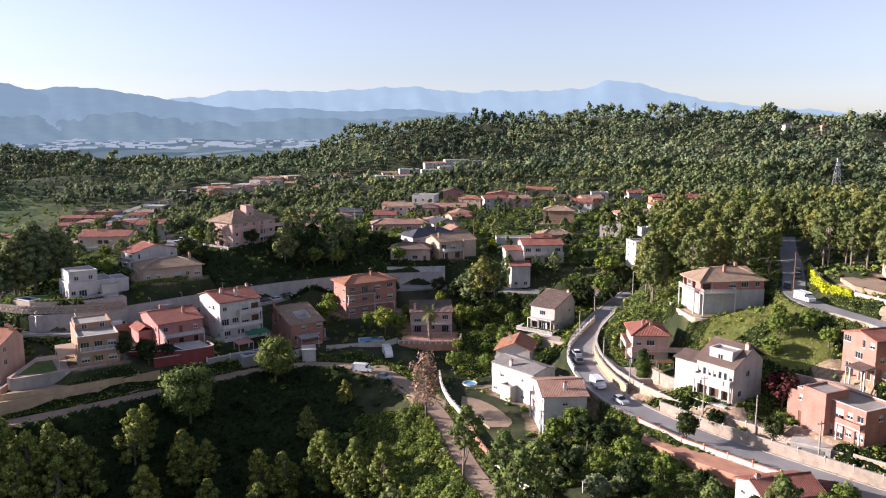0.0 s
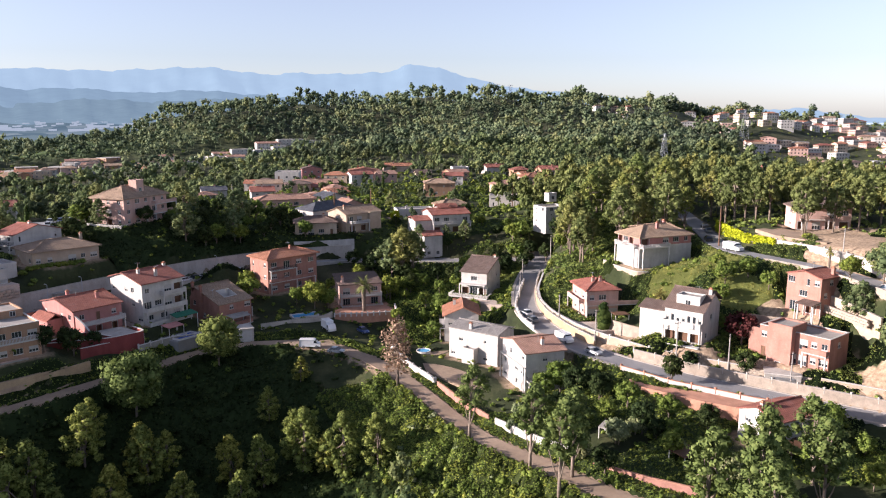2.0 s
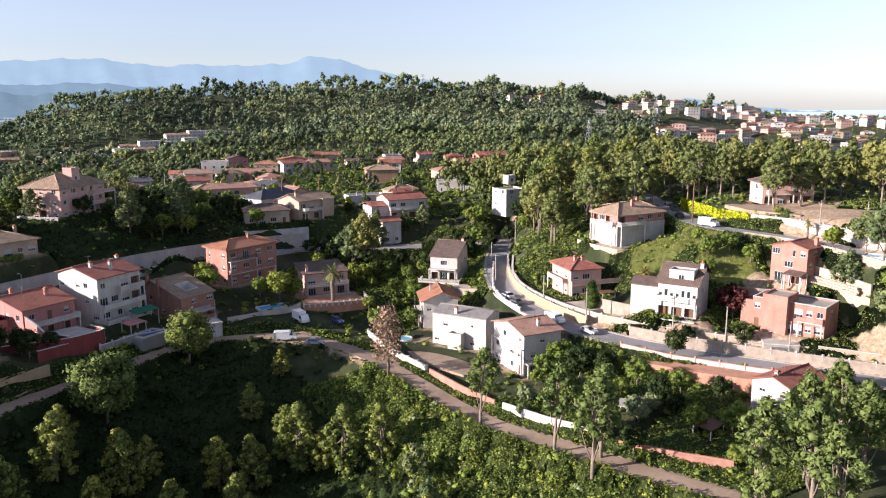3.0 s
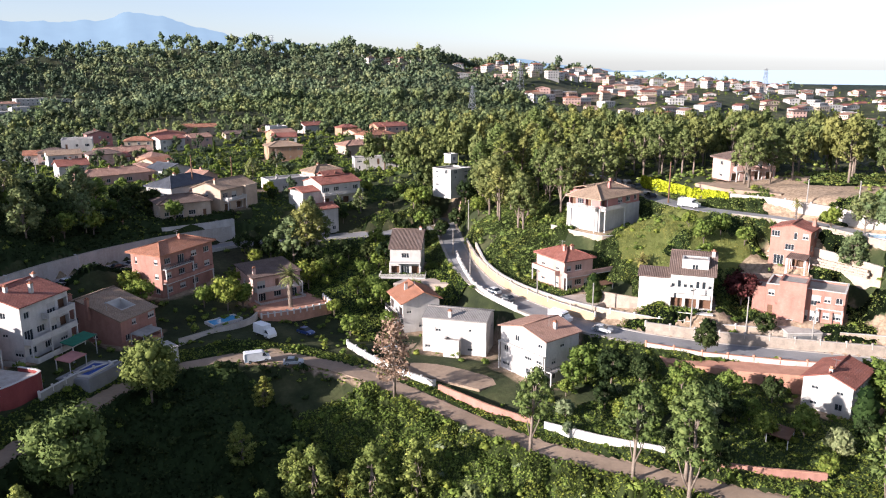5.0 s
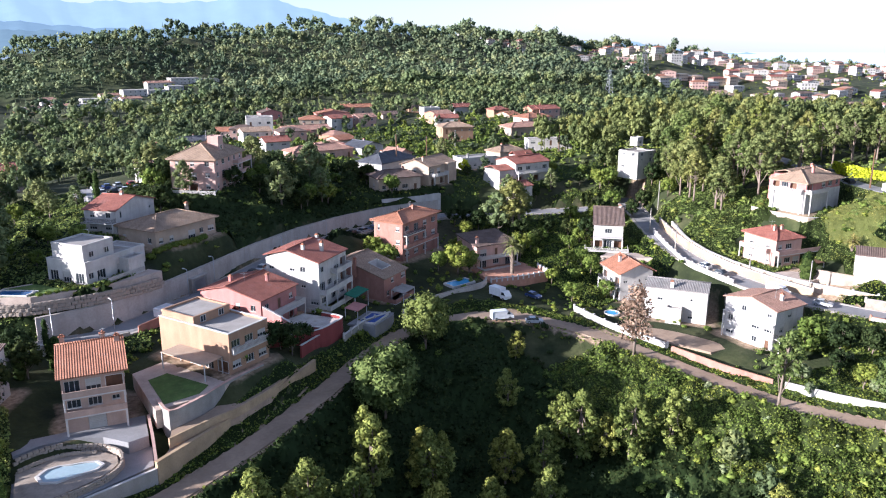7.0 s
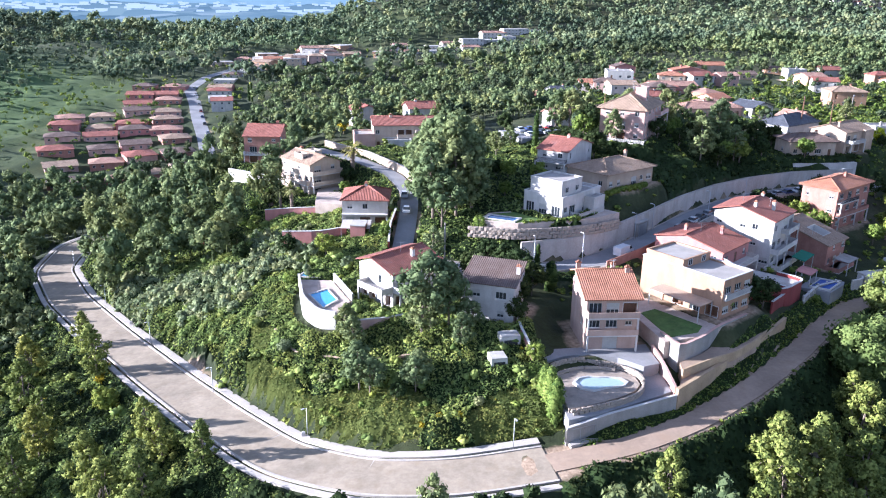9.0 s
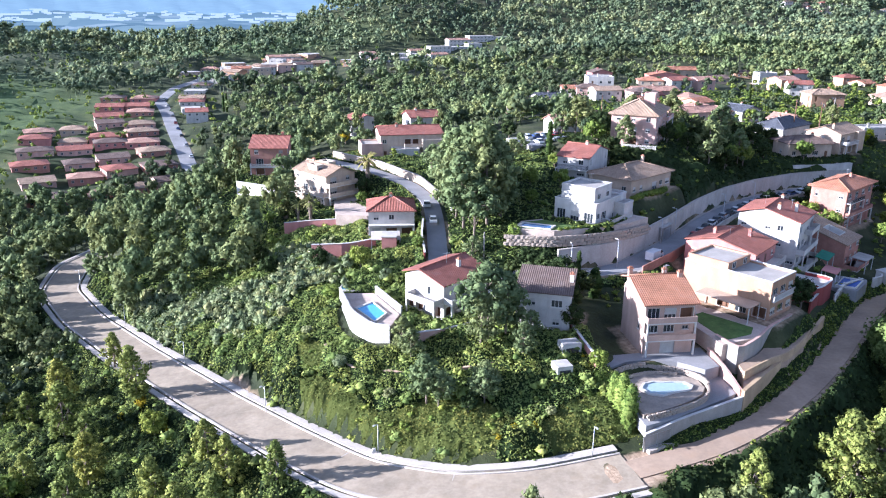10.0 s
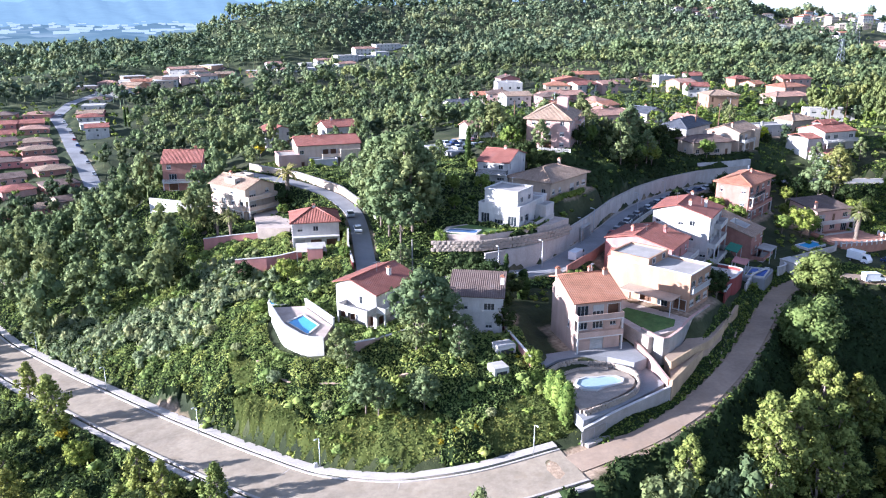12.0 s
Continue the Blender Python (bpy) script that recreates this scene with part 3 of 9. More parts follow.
def build_ground():
    xs, ys = spread(-4800, 4800, -235, 110, 1.7, 1.06), spread(-1200, 4800, 95, 320, 1.7, 1.045)
    gx, gy = np.meshgrid(xs, ys)
    x, y = gx.ravel(), gy.ravel()
    z = ground_z(x, y)
    nx, ny = len(xs), len(ys)
    i = np.arange(nx * ny).reshape(ny, nx)
    quads = np.stack([i[:-1, :-1], i[:-1, 1:], i[1:, 1:], i[1:, :-1]], -1).reshape(-1, 4)
    me = bpy.data.meshes.new("ground")
    me.from_pydata(np.stack([x, y, z], 1).tolist(), [], quads.tolist())
    me.materials.append(M["ground"])
    me.polygons.foreach_set("use_smooth", [True] * len(me.polygons))
    bare = np.zeros(len(x))
    for x0, y0, rot, w, d, base, eave, pad in PLOTS.values():
        c, s = math.cos(radians(rot)), math.sin(radians(rot))
        u, v = (x - x0) * c + (y - y0) * s, -(x - x0) * s + (y - y0) * c
        off = np.hypot(np.maximum(np.maximum(-u, u - w), 0), np.maximum(np.maximum(-v, v - d), 0))
        bare = np.maximum(bare, 0.62 * (1 - step(1.0, 5.0, off)))
    for key, (half, line) in ROADS.items():
        dist, level = along(line, x, y)
        bare = np.maximum(bare, (0.9 if key == "track" else 0.42) * (1 - step(half + 0.5, half + 2.6, dist)))
    c, s = math.cos(radians(-57)), math.sin(radians(-57))
    u, v = (x + 178.5) * c + (y - 194.5) * s, -(x + 178.5) * s + (y - 194.5) * c
    bare = np.maximum(bare, 0.72 * (1 - step(0.4, 1.15, np.hypot(u / 8.5, v / 2.6))))
    bare = np.maximum(bare, 0.85 * terraced(x, y))
    me.attributes.new("bare", "FLOAT", "POINT").data.foreach_set("value", bare.astype(np.float32))
    field = np.exp(-(((x + 420) / 120) ** 2 + ((y - 560) / 150) ** 2)) + np.exp(-(((x - 70) / 9) ** 2 + ((y - 167) / 12) ** 2))
    field = np.maximum(field, np.exp(-(((x + 250) / 130) ** 2 + ((y - 860) / 60) ** 2)))
    me.attributes.new("field", "FLOAT", "POINT").data.foreach_set("value", np.clip(field * 1.4, 0, 1).astype(np.float32))
    return tagged(new("ground", me), "green hillside with scrub, grass and bare soil", "ground", "", "structure")


ground = build_ground()


def resample(line, gap, ease=6):
    out = []
    for a, b in zip(line, line[1:]):
        n = max(1, int(math.dist(a, b) / gap))
        out += [tuple(a[j] + (b[j] - a[j]) * k / n for j in range(len(a))) for k in range(n)]
    out.append(tuple(line[-1]))
    for _ in range(ease):
        out = [out[0]] + [tuple((a[j] + 2 * b[j] + c[j]) / 4 for j in range(len(a))) for a, b, c in zip(out, out[1:], out[2:])] + [out[-1]]
    return out


def ribbon(line, lo, hi, z_lo, z_hi, cut=None):
    """A strip between two offsets to the right of a line, from z_lo to z_hi above it."""
    s, rings = Shape(), []
    for i, p in enumerate(line):
        a, b = line[max(i - 1, 0)], line[min(i + 1, len(line) - 1)]
        dx, dy = b[0] - a[0], b[1] - a[1]
        n = math.hypot(dx, dy) or 1
        rx, ry = dy / n, -dx / n
        rings.append([(p[0] + rx * lo, p[1] + ry * lo, p[2] + z_lo), (p[0] + rx * hi, p[1] + ry * hi, p[2] + z_lo),
                      (p[0] + rx * hi, p[1] + ry * hi, p[2] + z_hi), (p[0] + rx * lo, p[1] + ry * lo, p[2] + z_hi)])
    s.loft(rings)
    return s


SMOOTH = {name: resample(line, 2.0) for name, (half, line) in ROADS.items()}
for name, m, label in (("ring", M["road_concrete"], "pale worn concrete road round the hill"), ("track", M["dirt"], "rutted dirt track of packed earth"),
                       ("terrace", M["asphalt"], "grey asphalt street above a retaining wall"), ("lane", M["asphalt"], "narrow asphalt lane climbing between houses"),
                       ("street", M["asphalt"], "worn grey street between garden walls"), ("crest", M["asphalt"], "asphalt road along the crest"),
                       ("valley", M["asphalt"], "asphalt street through the valley estate")):
    half = ROADS[name][0]
    tagged(new("road_" + name, ribbon(SMOOTH[name], -half, half, -0.5, 0.05).mesh("road", m)), label, "road", "", "structure")
half = ROADS["ring"][0]
for side in (-1, 1):
    lo, hi = sorted((side * half, side * (half + 0.35)))
    tagged(new("kerb", ribbon(SMOOTH["ring"], lo, hi, -0.6, 0.2).mesh("kerb", M["kerb"])), "weathered concrete kerb along the road", "kerb", "", "structure")
    lo, hi = sorted((side * (half + 0.9), side * (half + 1.9)))
    tagged(new("pavement", ribbon(SMOOTH["ring"], lo, hi, -0.8, 0.17).mesh("pavement", M["kerb"])), "narrow pale concrete pavement", "pavement", "", "structure")
for nm in ("street", "terrace"):
    half = ROADS[nm][0]
    for side in (-1, 1):
        lo, hi = sorted((side * half, side * (half + 0.8)))
        tagged(new("pavement", ribbon(SMOOTH[nm], lo, hi, -0.8, 0.16).mesh("pavement", M["kerb"])), "narrow concrete pavement beside the street", "pavement", "", "structure")


# ---------------------------------------------------------------- houses
SIZES = {"w": (1.2, 1.2, 0.95), "W": (1.9, 1.3, 0.9), "s": (0.6, 0.6, 1.4), "t": (0.7, 1.5, 0.7), "d": (0.95, 2.1, 0.0), "D": (2.1, 2.15, 0.0),
         "g": (2.9, 2.3, 0.0), "o": (2.6, 2.2, 0.05), "a": (1.6, 2.2, 0.0), "n": (1.1, 0.7, 1.3)}


def facade(shape, length, z0, z1, holes, depth):
    """A wall in the x-z plane, outside towards -y, with real openings. holes: x0, z0, x1, z1."""
    xs = sorted({0.0, length, *[h[0] for h in holes], *[h[2] for h in holes]})
    zs = sorted({z0, z1, *[h[1] for h in holes], *[h[3] for h in holes]})
    for xa, xb in zip(xs, xs[1:]):
        for za, zb in zip(zs, zs[1:]):
            mx, mz = (xa + xb) / 2, (za + zb) / 2
            if not any(h[0] < mx < h[2] and h[1] < mz < h[3] for h in holes):
                shape([(xa, 0, za), (xb, 0, za), (xb, 0, zb), (xa, 0, zb)])
    for a, b, c, d in holes:
        e = depth
        shape([(a, 0, b), (a, 0, d), (a, e, d), (a, e, b)])
        shape([(c, 0, b), (c, e, b), (c, e, d), (c, 0, d)])
        shape([(a, 0, d), (c, 0, d), (c, e, d), (a, e, d)])
        shape([(a, 0, b), (a, e, b), (c, e, b), (c, 0, b)])


def bars(w, h, t, y0, y1, mullions=1):
    """A window frame with its mullions, one closed piece."""
    s = Shape()
    xs = [0, t]
    for k in range(mullions):
        x = w * (k + 1) / (mullions + 1)
        xs += [x - t / 2, x + t / 2]
    xs += [w - t, w]
    zs = [0, t, h - t, h]
    solid = {(i, j) for i in range(len(xs) - 1) for j in range(3) if i % 2 == 0 or j != 1}
    at = lambda i, y, j: (xs[i], y, zs[j])
    for i, j in sorted(solid):
        s.face([at(i, y0, j), at(i + 1, y0, j), at(i + 1, y0, j + 1), at(i, y0, j + 1)])
        s.face([at(i, y1, j), at(i, y1, j + 1), at(i + 1, y1, j + 1), at(i + 1, y1, j)])
        for di, dj, p, q in ((-1, 0, (i, j), (i, j + 1)), (1, 0, (i + 1, j + 1), (i + 1, j)), (0, -1, (i + 1, j), (i, j)), (0, 1, (i, j + 1), (i + 1, j + 1))):
            if (i + di, j + dj) not in solid:
                s.face([at(p[0], y0, p[1]), at(q[0], y0, q[1]), at(q[0], y1, q[1]), at(p[0], y1, p[1])])
    return s


OPENING_MESHES = {}


def opening_meshes(key, frame_mat):
    got = OPENING_MESHES.get((key, frame_mat))
    if got:
        return got
    w, h, sill = SIZES[key]
    fm = M[frame_mat]
    if key == "g":
        s = Shape()
        rib = []
        for k in range(9):
            rib += [(0.10, h * k / 9), (0.10, h * (k + 0.8) / 9), (0.13, h * (k + 0.9) / 9)]
        s.loft([[(x, yy, zz) for yy, zz in rib + [(0.18, h), (0.18, 0)]] for x in (0.03, w - 0.03)])
        got = {"garage_door": s.mesh("garage_door", M["blind"])}
    elif key == "d":
        s = Shape()
        s.box(0.02, 0.08, 0, w - 0.02, 0.13, h - 0.02, 0.01), s.box(0.14, 0.05, 0.2, w - 0.14, 0.08, 0.9), s.box(0.14, 0.05, 1.1, w - 0.14, 0.08, 1.9)
        got = {"door": s.mesh("door", M["brown"])}
    elif key in "oa":
        back = Shape()
        back.face([(0, 0.9, 0), (w, 0.9, 0), (w, 0.9, h), (0, 0.9, h)])
        got = {"recess_door": back.mesh("recess_door", M["brown"]), "frame": bars(w, h, 0.1, -0.03, 0.12, 0).mesh("frame", M["trim"])}
    else:
        pane = Shape()
        pane.box(0.03, 0.135, 0.03, w - 0.03, 0.15, h - 0.03)
        got = {"frame": bars(w, h, 0.07, 0.08, 0.17, 2 if w > 1.5 else (1 if w > 0.8 else 0)).mesh("frame", fm), "pane": pane.mesh("pane", M["glass"])}
        if sill > 0:
            s = Shape()
            s.box(-0.08, -0.09, -0.08, w + 0.08, 0.1, -0.005, 0.01)
            got["sill"] = s.mesh("sill", M["trim"])
        b = Shape()
        b.box(0.08, 0.05, h * 0.45, w - 0.08, 0.075, h)
        got["blind"] = b.mesh("blind", M["blind"])
    OPENING_MESHES[(key, frame_mat)] = got
    return got


def block_window(frame_mat):
    """A surface-set window, frame and pane in one mesh."""
    got = OPENING_MESHES.get(("block", frame_mat))
    if not got:
        s = bars(1.2, 1.2, 0.09, 0.0, 0.14, 1)
        n = len(s.f)
        s.box(0.05, 0.03, 0.05, 1.15, 0.12, 1.15)
        got = s.mesh("window", [M[frame_mat], M["glass"]])
        got.polygons.foreach_set("material_index", [0] * n + [1] * (len(s.f) - n))
        OPENING_MESHES[("block", frame_mat)] = got
    return got


def roof_shape(kind, w, d, z, rise, over, ridge=0.5, thick=0.22, well=None):
    """A tiled roof over a w x d plan. gable_x: ridge along x; gable_y: along y; hip; shed: rises to the back."""
    s = Shape()
    x0, x1, y0, y1 = -over, w + over, -over, d + over

    def slope(pts, along_vec, up_vec):
        o = Vector(pts[0])
        uv = [((Vector(p) - o).dot(Vector(along_vec).normalized()), (Vector(p) - o).dot(Vector(up_vec).normalized())) for p in pts]
        s.face(pts, uv)
        low = [(p[0], p[1], p[2] - thick) for p in pts]
        s.face(low[::-1])
        n = len(pts)
        for i in range(n):
            s.face([pts[i], low[i], low[(i + 1) % n], pts[(i + 1) % n]])

    if kind == "gable_x":
        ym = d * ridge
        k = rise / max(ym, d - ym)
        zr = z + rise
        za, zb = zr - k * (ym - y0), zr - k * (y1 - ym)
        on = lambda x, y: (x, y, za + (zr - za) * (y - y0) / (ym - y0))
        pieces = [(x0, x1, y0, ym)]
        if well:
            wx, wX, wy, wY = well
            pieces = [(x0, x1, y0, wy), (x0, wx, wy, wY), (wX, x1, wy, wY), (x0, x1, wY, ym)]
        for xa, xb, ya, yb in pieces:
            slope([on(xa, ya), on(xb, ya), on(xb, yb), on(xa, yb)], (1, 0, 0), (0, ym - y0, zr - za))
        slope([(x1, y1, zb), (x0, y1, zb), (x0, ym, zr), (x1, ym, zr)], (-1, 0, 0), (0, ym - y1, zr - zb))
        caps = [((x0, ym, zr), (x1, ym, zr))]
    elif kind == "gable_y":
        xm = w * ridge
        k = rise / max(xm, w - xm)
        zr = z + rise
        za, zb = zr - k * (xm - x0), zr - k * (x1 - xm)
        slope([(x0, y1, za), (x0, y0, za), (xm, y0, zr), (xm, y1, zr)], (0, -1, 0), (xm - x0, 0, zr - za))
        slope([(x1, y0, zb), (x1, y1, zb), (xm, y1, zr), (xm, y0, zr)], (0, 1, 0), (xm - x1, 0, zr - zb))
        caps = [((xm, y0, zr), (xm, y1, zr))]
    elif kind == "shed":
        k = rise / d
        za, zb = z - k * over, z + rise + k * over
        slope([(x0, y0, za), (x1, y0, za), (x1, y1, zb), (x0, y1, zb)], (1, 0, 0), (0, y1 - y0, zb - za))
        caps = []
    else:
        m = min(w, d) / 2 * 0.98
        if w >= d:
            a, b = (m, d / 2), (w - m, d / 2)
        else:
            a, b = (w / 2, m), (w / 2, d - m)
        k = rise / m
        ze, zr = z - k * over, z + rise
        A, B = (*a, zr), (*b, zr)
        p = [(x0, y0, ze), (x1, y0, ze), (x1, y1, ze), (x0, y1, ze)]
        if w >= d:
            slope([p[0], p[1], B, A], (1, 0, 0), (0, 1, k))
            slope([p[1], p[2], B], (0, 1, 0), (-1, 0, k))
            slope([p[2], p[3], A, B], (-1, 0, 0), (0, -1, k))
            slope([p[3], p[0], A], (0, -1, 0), (1, 0, k))
        else:
            slope([p[0], p[1], A], (1, 0, 0), (0, 1, k))
            slope([p[1], p[2], B, A], (0, 1, 0), (-1, 0, k))
            slope([p[2], p[3], B], (-1, 0, 0), (0, -1, k))
            slope([p[3], p[0], A, B], (0, -1, 0), (1, 0, k))
        caps = [(A, B), (p[0], A), (p[3], A if w >= d else B), (p[1], B if w >= d else A), (p[2], B)]
    cap = Shape()
    for a, b in caps:
        cap.tube([(a[0], a[1], a[2] + 0.03), (b[0], b[1], b[2] + 0.03)], 0.16, 6)
    return s, (cap if caps else None)


def railing(length, h=0.95, gap=0.14, post=0.035):
    s = Shape()
    s.box(0, -0.03, h - 0.05, length, 0.03, h), s.box(0, -0.02, 0.08, length, 0.02, 0.12)
    n = max(2, int(length / gap))
    for k in range(n + 1):
        x = length * k / n
        s.box(x - post / 2, -post / 2, 0, x + post / 2, post / 2, h - 0.05)
    return s


FACES = {"f": lambda w, d: (pose(0, 0, 0), w), "r": lambda w, d: (pose(w, 0, 0, 0, 0, 90), d),
         "b": lambda w, d: (pose(w, d, 0, 0, 0, 180), w), "l": lambda w, d: (pose(0, d, 0, 0, 0, -90), d)}


def house(plot_name, label, wall, roof, tiles="tile_red", rise=1.8, over=0.5, ridge=0.5, storeys=2, win=None, balconies=(), chimneys=((0.7, 0.5),),
          frame_mat="frame", seed=0, base_mat=None, name="house", group="", blocks=(), sunk=3.0, well=None):
    """A house on its plot. win: face letter -> one string a storey, from the ground up ("." leaves a gap).
    balconies: face, storey, x0, x1, depth, style. blocks: smaller volumes x, y, w, d, z0, z1, roof kind."""
    rnd = random.Random(seed * 7 + 3)
    x0, y0, rot, w, d, base, eave, pad = PLOTS[plot_name]
    root = thing(name, pose(x0, y0, base, 0, 0, rot), label, "house", group)
    top = eave - base
    sh = top / storeys
    shell = Shape()
    default = {}
    for f in "frbl":
        n = max(1, int(FACES[f](w, d)[1] / 3.4))
        default[f] = ["".join(rnd.choice("wwwWdts.") for _ in range(n)) for _ in range(storeys)]
    spec = dict(default)
    spec.update(win or {})
    for f in "frbl":
        m, length = FACES[f](w, d)
        holes, placed = [], []
        for st, row in enumerate(spec[f][:storeys]):
            for k, ch in enumerate(row):
                if ch == "." or ch not in SIZES:
                    continue
                ww, hh, sill = SIZES[ch]
                cell = length / len(row)
                ww = min(ww, cell - 0.35)
                hh = min(hh, sh - 0.3)
                if ww < 0.3:
                    continue
                cx, zz = cell * (k + 0.5), st * sh + max(0.06, min(sill, sh - hh - 0.2))
                holes.append((cx - ww / 2, zz, cx + ww / 2, zz + hh))
                placed.append((ch, cx - ww / 2, zz, ww, hh))
        facade(lambda pts: shell.face([tuple(m @ Vector(p)) for p in pts]), length, -sunk, top, holes, 0.9 if any(p[0] in "oa" for p in placed) else 0.2)
        for ch, px, pz, ww, hh in placed:
            got = opening_meshes(ch, frame_mat)
            sx, sz = ww / SIZES[ch][0], hh / SIZES[ch][1]
            at = m @ Matrix.Translation((px, 0, pz)) @ Matrix.Diagonal((sx, 1, sz, 1))
            keys = list(got)
            nm = {"g": "garage_door", "d": "door", "o": "loggia", "a": "archway", "D": "glass_door"}.get(ch, "window")
            head = child(nm, got[keys[0]], root, "", at)
            for kk in keys[1:]:
                if kk == "blind" and rnd.random() < 0.5:
                    continue
                child(kk, got[kk], head)
    # gable ends
    roof_z = top
    if roof == "gable_x":
        for xx in (0, w):
            shell.face([(xx, 0, top), (xx, d * ridge, top + rise), (xx, d, top)][::(1 if xx else -1)])
    elif roof == "gable_y":
        for yy in (0, d):
            shell.face([(0, yy, top), (w, yy, top), (w * ridge, yy, top + rise)][::(1 if not yy else -1)])
    elif roof == "shed":
        shell.face([(0, d, top), (w, d, top), (w, d, top + rise), (0, d, top + rise)][::-1])
        shell.face([(0, 0, top), (0, d, top + rise), (0, d, top)]), shell.face([(w, 0, top), (w, d, top), (w, d, top + rise)])
    if roof == "flat":
        slab = Shape()
        slab.box(0.3, 0.3, top - 0.55, w - 0.3, d - 0.3, top - 0.4)
        child("roof", slab.mesh("roof", M["gravel_roof"]), root, "grey gravelled flat roof")
        par = Shape()
        for a in ((-0.06, -0.06, w + 0.06, 0.3), (-0.06, d - 0.3, w + 0.06, d + 0.06), (-0.06, 0.3, 0.3, d - 0.3), (w - 0.3, 0.3, w + 0.06, d - 0.3)):
            par.box(a[0], a[1], top - 0.02, a[2], a[3], top + 0.1)
        child("coping", par.mesh("coping", M["trim"]), root)
        inner = Shape()
        for a in ((0.3, 0.26, w - 0.3, 0.3), (0.3, d - 0.3, w - 0.3, d - 0.26), (0.26, 0.3, 0.3, d - 0.3), (w - 0.3, 0.3, w - 0.26, d - 0.3)):
            inner.box(a[0], a[1], top - 0.6, a[2], a[3], top - 0.02)
        child("parapet", inner.mesh("parapet", M[wall]), root)
    else:
        rs, cap = roof_shape(roof, w, d, roof_z + 0.2, rise, over, ridge, 0.22, well)
        if well:
            wx, wX, wy, wY = well
            s, zf, zt = Shape(), top - 0.4, lambda y: top + 0.3 + rise * min(1.0, y / (d * ridge))
            s.box(wx, wy, zf - 0.2, wX, wY, zf)
            for xa, ya, xb, yb in ((wx, wy, wX, wy + 0.15), (wx, wY - 0.15, wX, wY), (wx, wy + 0.15, wx + 0.15, wY - 0.15), (wX - 0.15, wy + 0.15, wX, wY - 0.15)):
                s.loft([[(xa, ya, zf), (xb, ya, zf), (xb, yb, zf), (xa, yb, zf)], [(xa, ya, zt(ya)), (xb, ya, zt(ya)), (xb, yb, zt(yb)), (xa, yb, zt(yb))]])
            child("roof_terrace", s.mesh("roof_terrace", M["trim"]), root, "white-walled terrace sunk in the roof")
        ro = child("roof", rs.mesh("roof", M[tiles]), root)
        if cap:
            child("ridge_cap", cap.mesh("ridge_cap", M[tiles], True), ro)
    child("wall", shell.mesh("wall", M[wall]), root)
    if base_mat:
        b = Shape()
        b.box(-0.05, -0.05, -sunk, w + 0.05, d + 0.05, 0.35)
        child("plinth", b.mesh("plinth", M[base_mat]), root)
    for u, v in chimneys:
        s = Shape()
        zt = top + (rise if roof != "flat" else 0) + 0.7
        s.box(w * u - 0.35, d * v - 0.3, top - 0.5, w * u + 0.35, d * v + 0.3, zt)
        ch = child("chimney", s.mesh("chimney", M[wall]), root)
        c = Shape()
        c.box(w * u - 0.48, d * v - 0.42, zt, w * u + 0.48, d * v + 0.42, zt + 0.12), c.box(w * u - 0.25, d * v - 0.22, zt + 0.12, w * u + 0.25, d * v + 0.22, zt + 0.4)
        child("cowl", c.mesh("cowl", M["tile_orange" if roof != "flat" else "concrete"]), ch)
    for f, st, a, b, depth, style in balconies:
        m, length = FACES[f](w, d)
        z = st * sh
        s = Shape()
        s.box(a, -depth, z - 0.2, b, 0.0, z)
        bal = child("balcony", s.mesh("balcony", M["trim"]), root, "", m)
        if style == "wall":
            s = Shape()
            s.box(a, -depth, z, b, -depth + 0.12, z + 0.95), s.box(a, -depth + 0.12, z, a + 0.12, 0, z + 0.95), s.box(b - 0.12, -depth + 0.12, z, b, 0, z + 0.95)
            child("parapet", s.mesh("parapet", M[wall]), bal)
        elif style != "open":
            mm = M["dark" if style == "rail" else "trim"]
            child("railing", railing(b - a, 0.95, 0.14 if style == "rail" else 0.26, 0.03 if style == "rail" else 0.12).mesh("railing", mm), bal, "", pose(a, -depth + 0.06, z))
            for xx in (a + 0.06, b - 0.06):
                child("railing", railing(depth - 0.1, 0.95, 0.14 if style == "rail" else 0.26, 0.03 if style == "rail" else 0.12).mesh("railing", mm), bal, "", pose(xx, -depth + 0.06, z, 0, 0, 90))
        if z > 0.5 and style != "hung":
            for xx in (a + 0.15, b - 0.15):
                s = Shape()
                s.box(xx - 0.13, -depth + 0.02, -sunk, xx + 0.13, -depth + 0.28, z - 0.2, 0.02)
                child("pillar", s.mesh("pillar", M["trim"]), bal)
    for bx, by, bw, bd, bz0, bz1, kind, *other in blocks:
        s = Shape()
        s.box(bx, by, bz0, bx + bw, by + bd, bz1)
        blk = child("upper_block" if bz0 > 1 else "annexe", s.mesh("block", M[other[0] if other else wall]), root)
        if kind == "flat":
            s = Shape()
            e, f, g = 0.3, 0.05, bz1 + 0.45
            for q in ((bx - f, by - f, bx + bw + f, by + e), (bx - f, by + bd - e, bx + bw + f, by + bd + f), (bx - f, by + e, bx + e, by + bd - e), (bx + bw - e, by + e, bx + bw + f, by + bd - e)):
                s.box(q[0], q[1], bz1 + 0.002, q[2], q[3], g)
            child("coping", s.mesh("coping", M[other[0] if other else wall]), blk)
            s = Shape()
            s.box(bx + e + 0.003, by + e + 0.003, bz1 + 0.004, bx + bw - e - 0.003, by + bd - e - 0.003, bz1 + 0.1)
            child("roof", s.mesh("roof", M["gravel_roof"]), blk, "grey gravelled flat roof")
        else:
            rs, cap = roof_shape(kind, bw, bd, bz1 + 0.2, 1.1, 0.35)
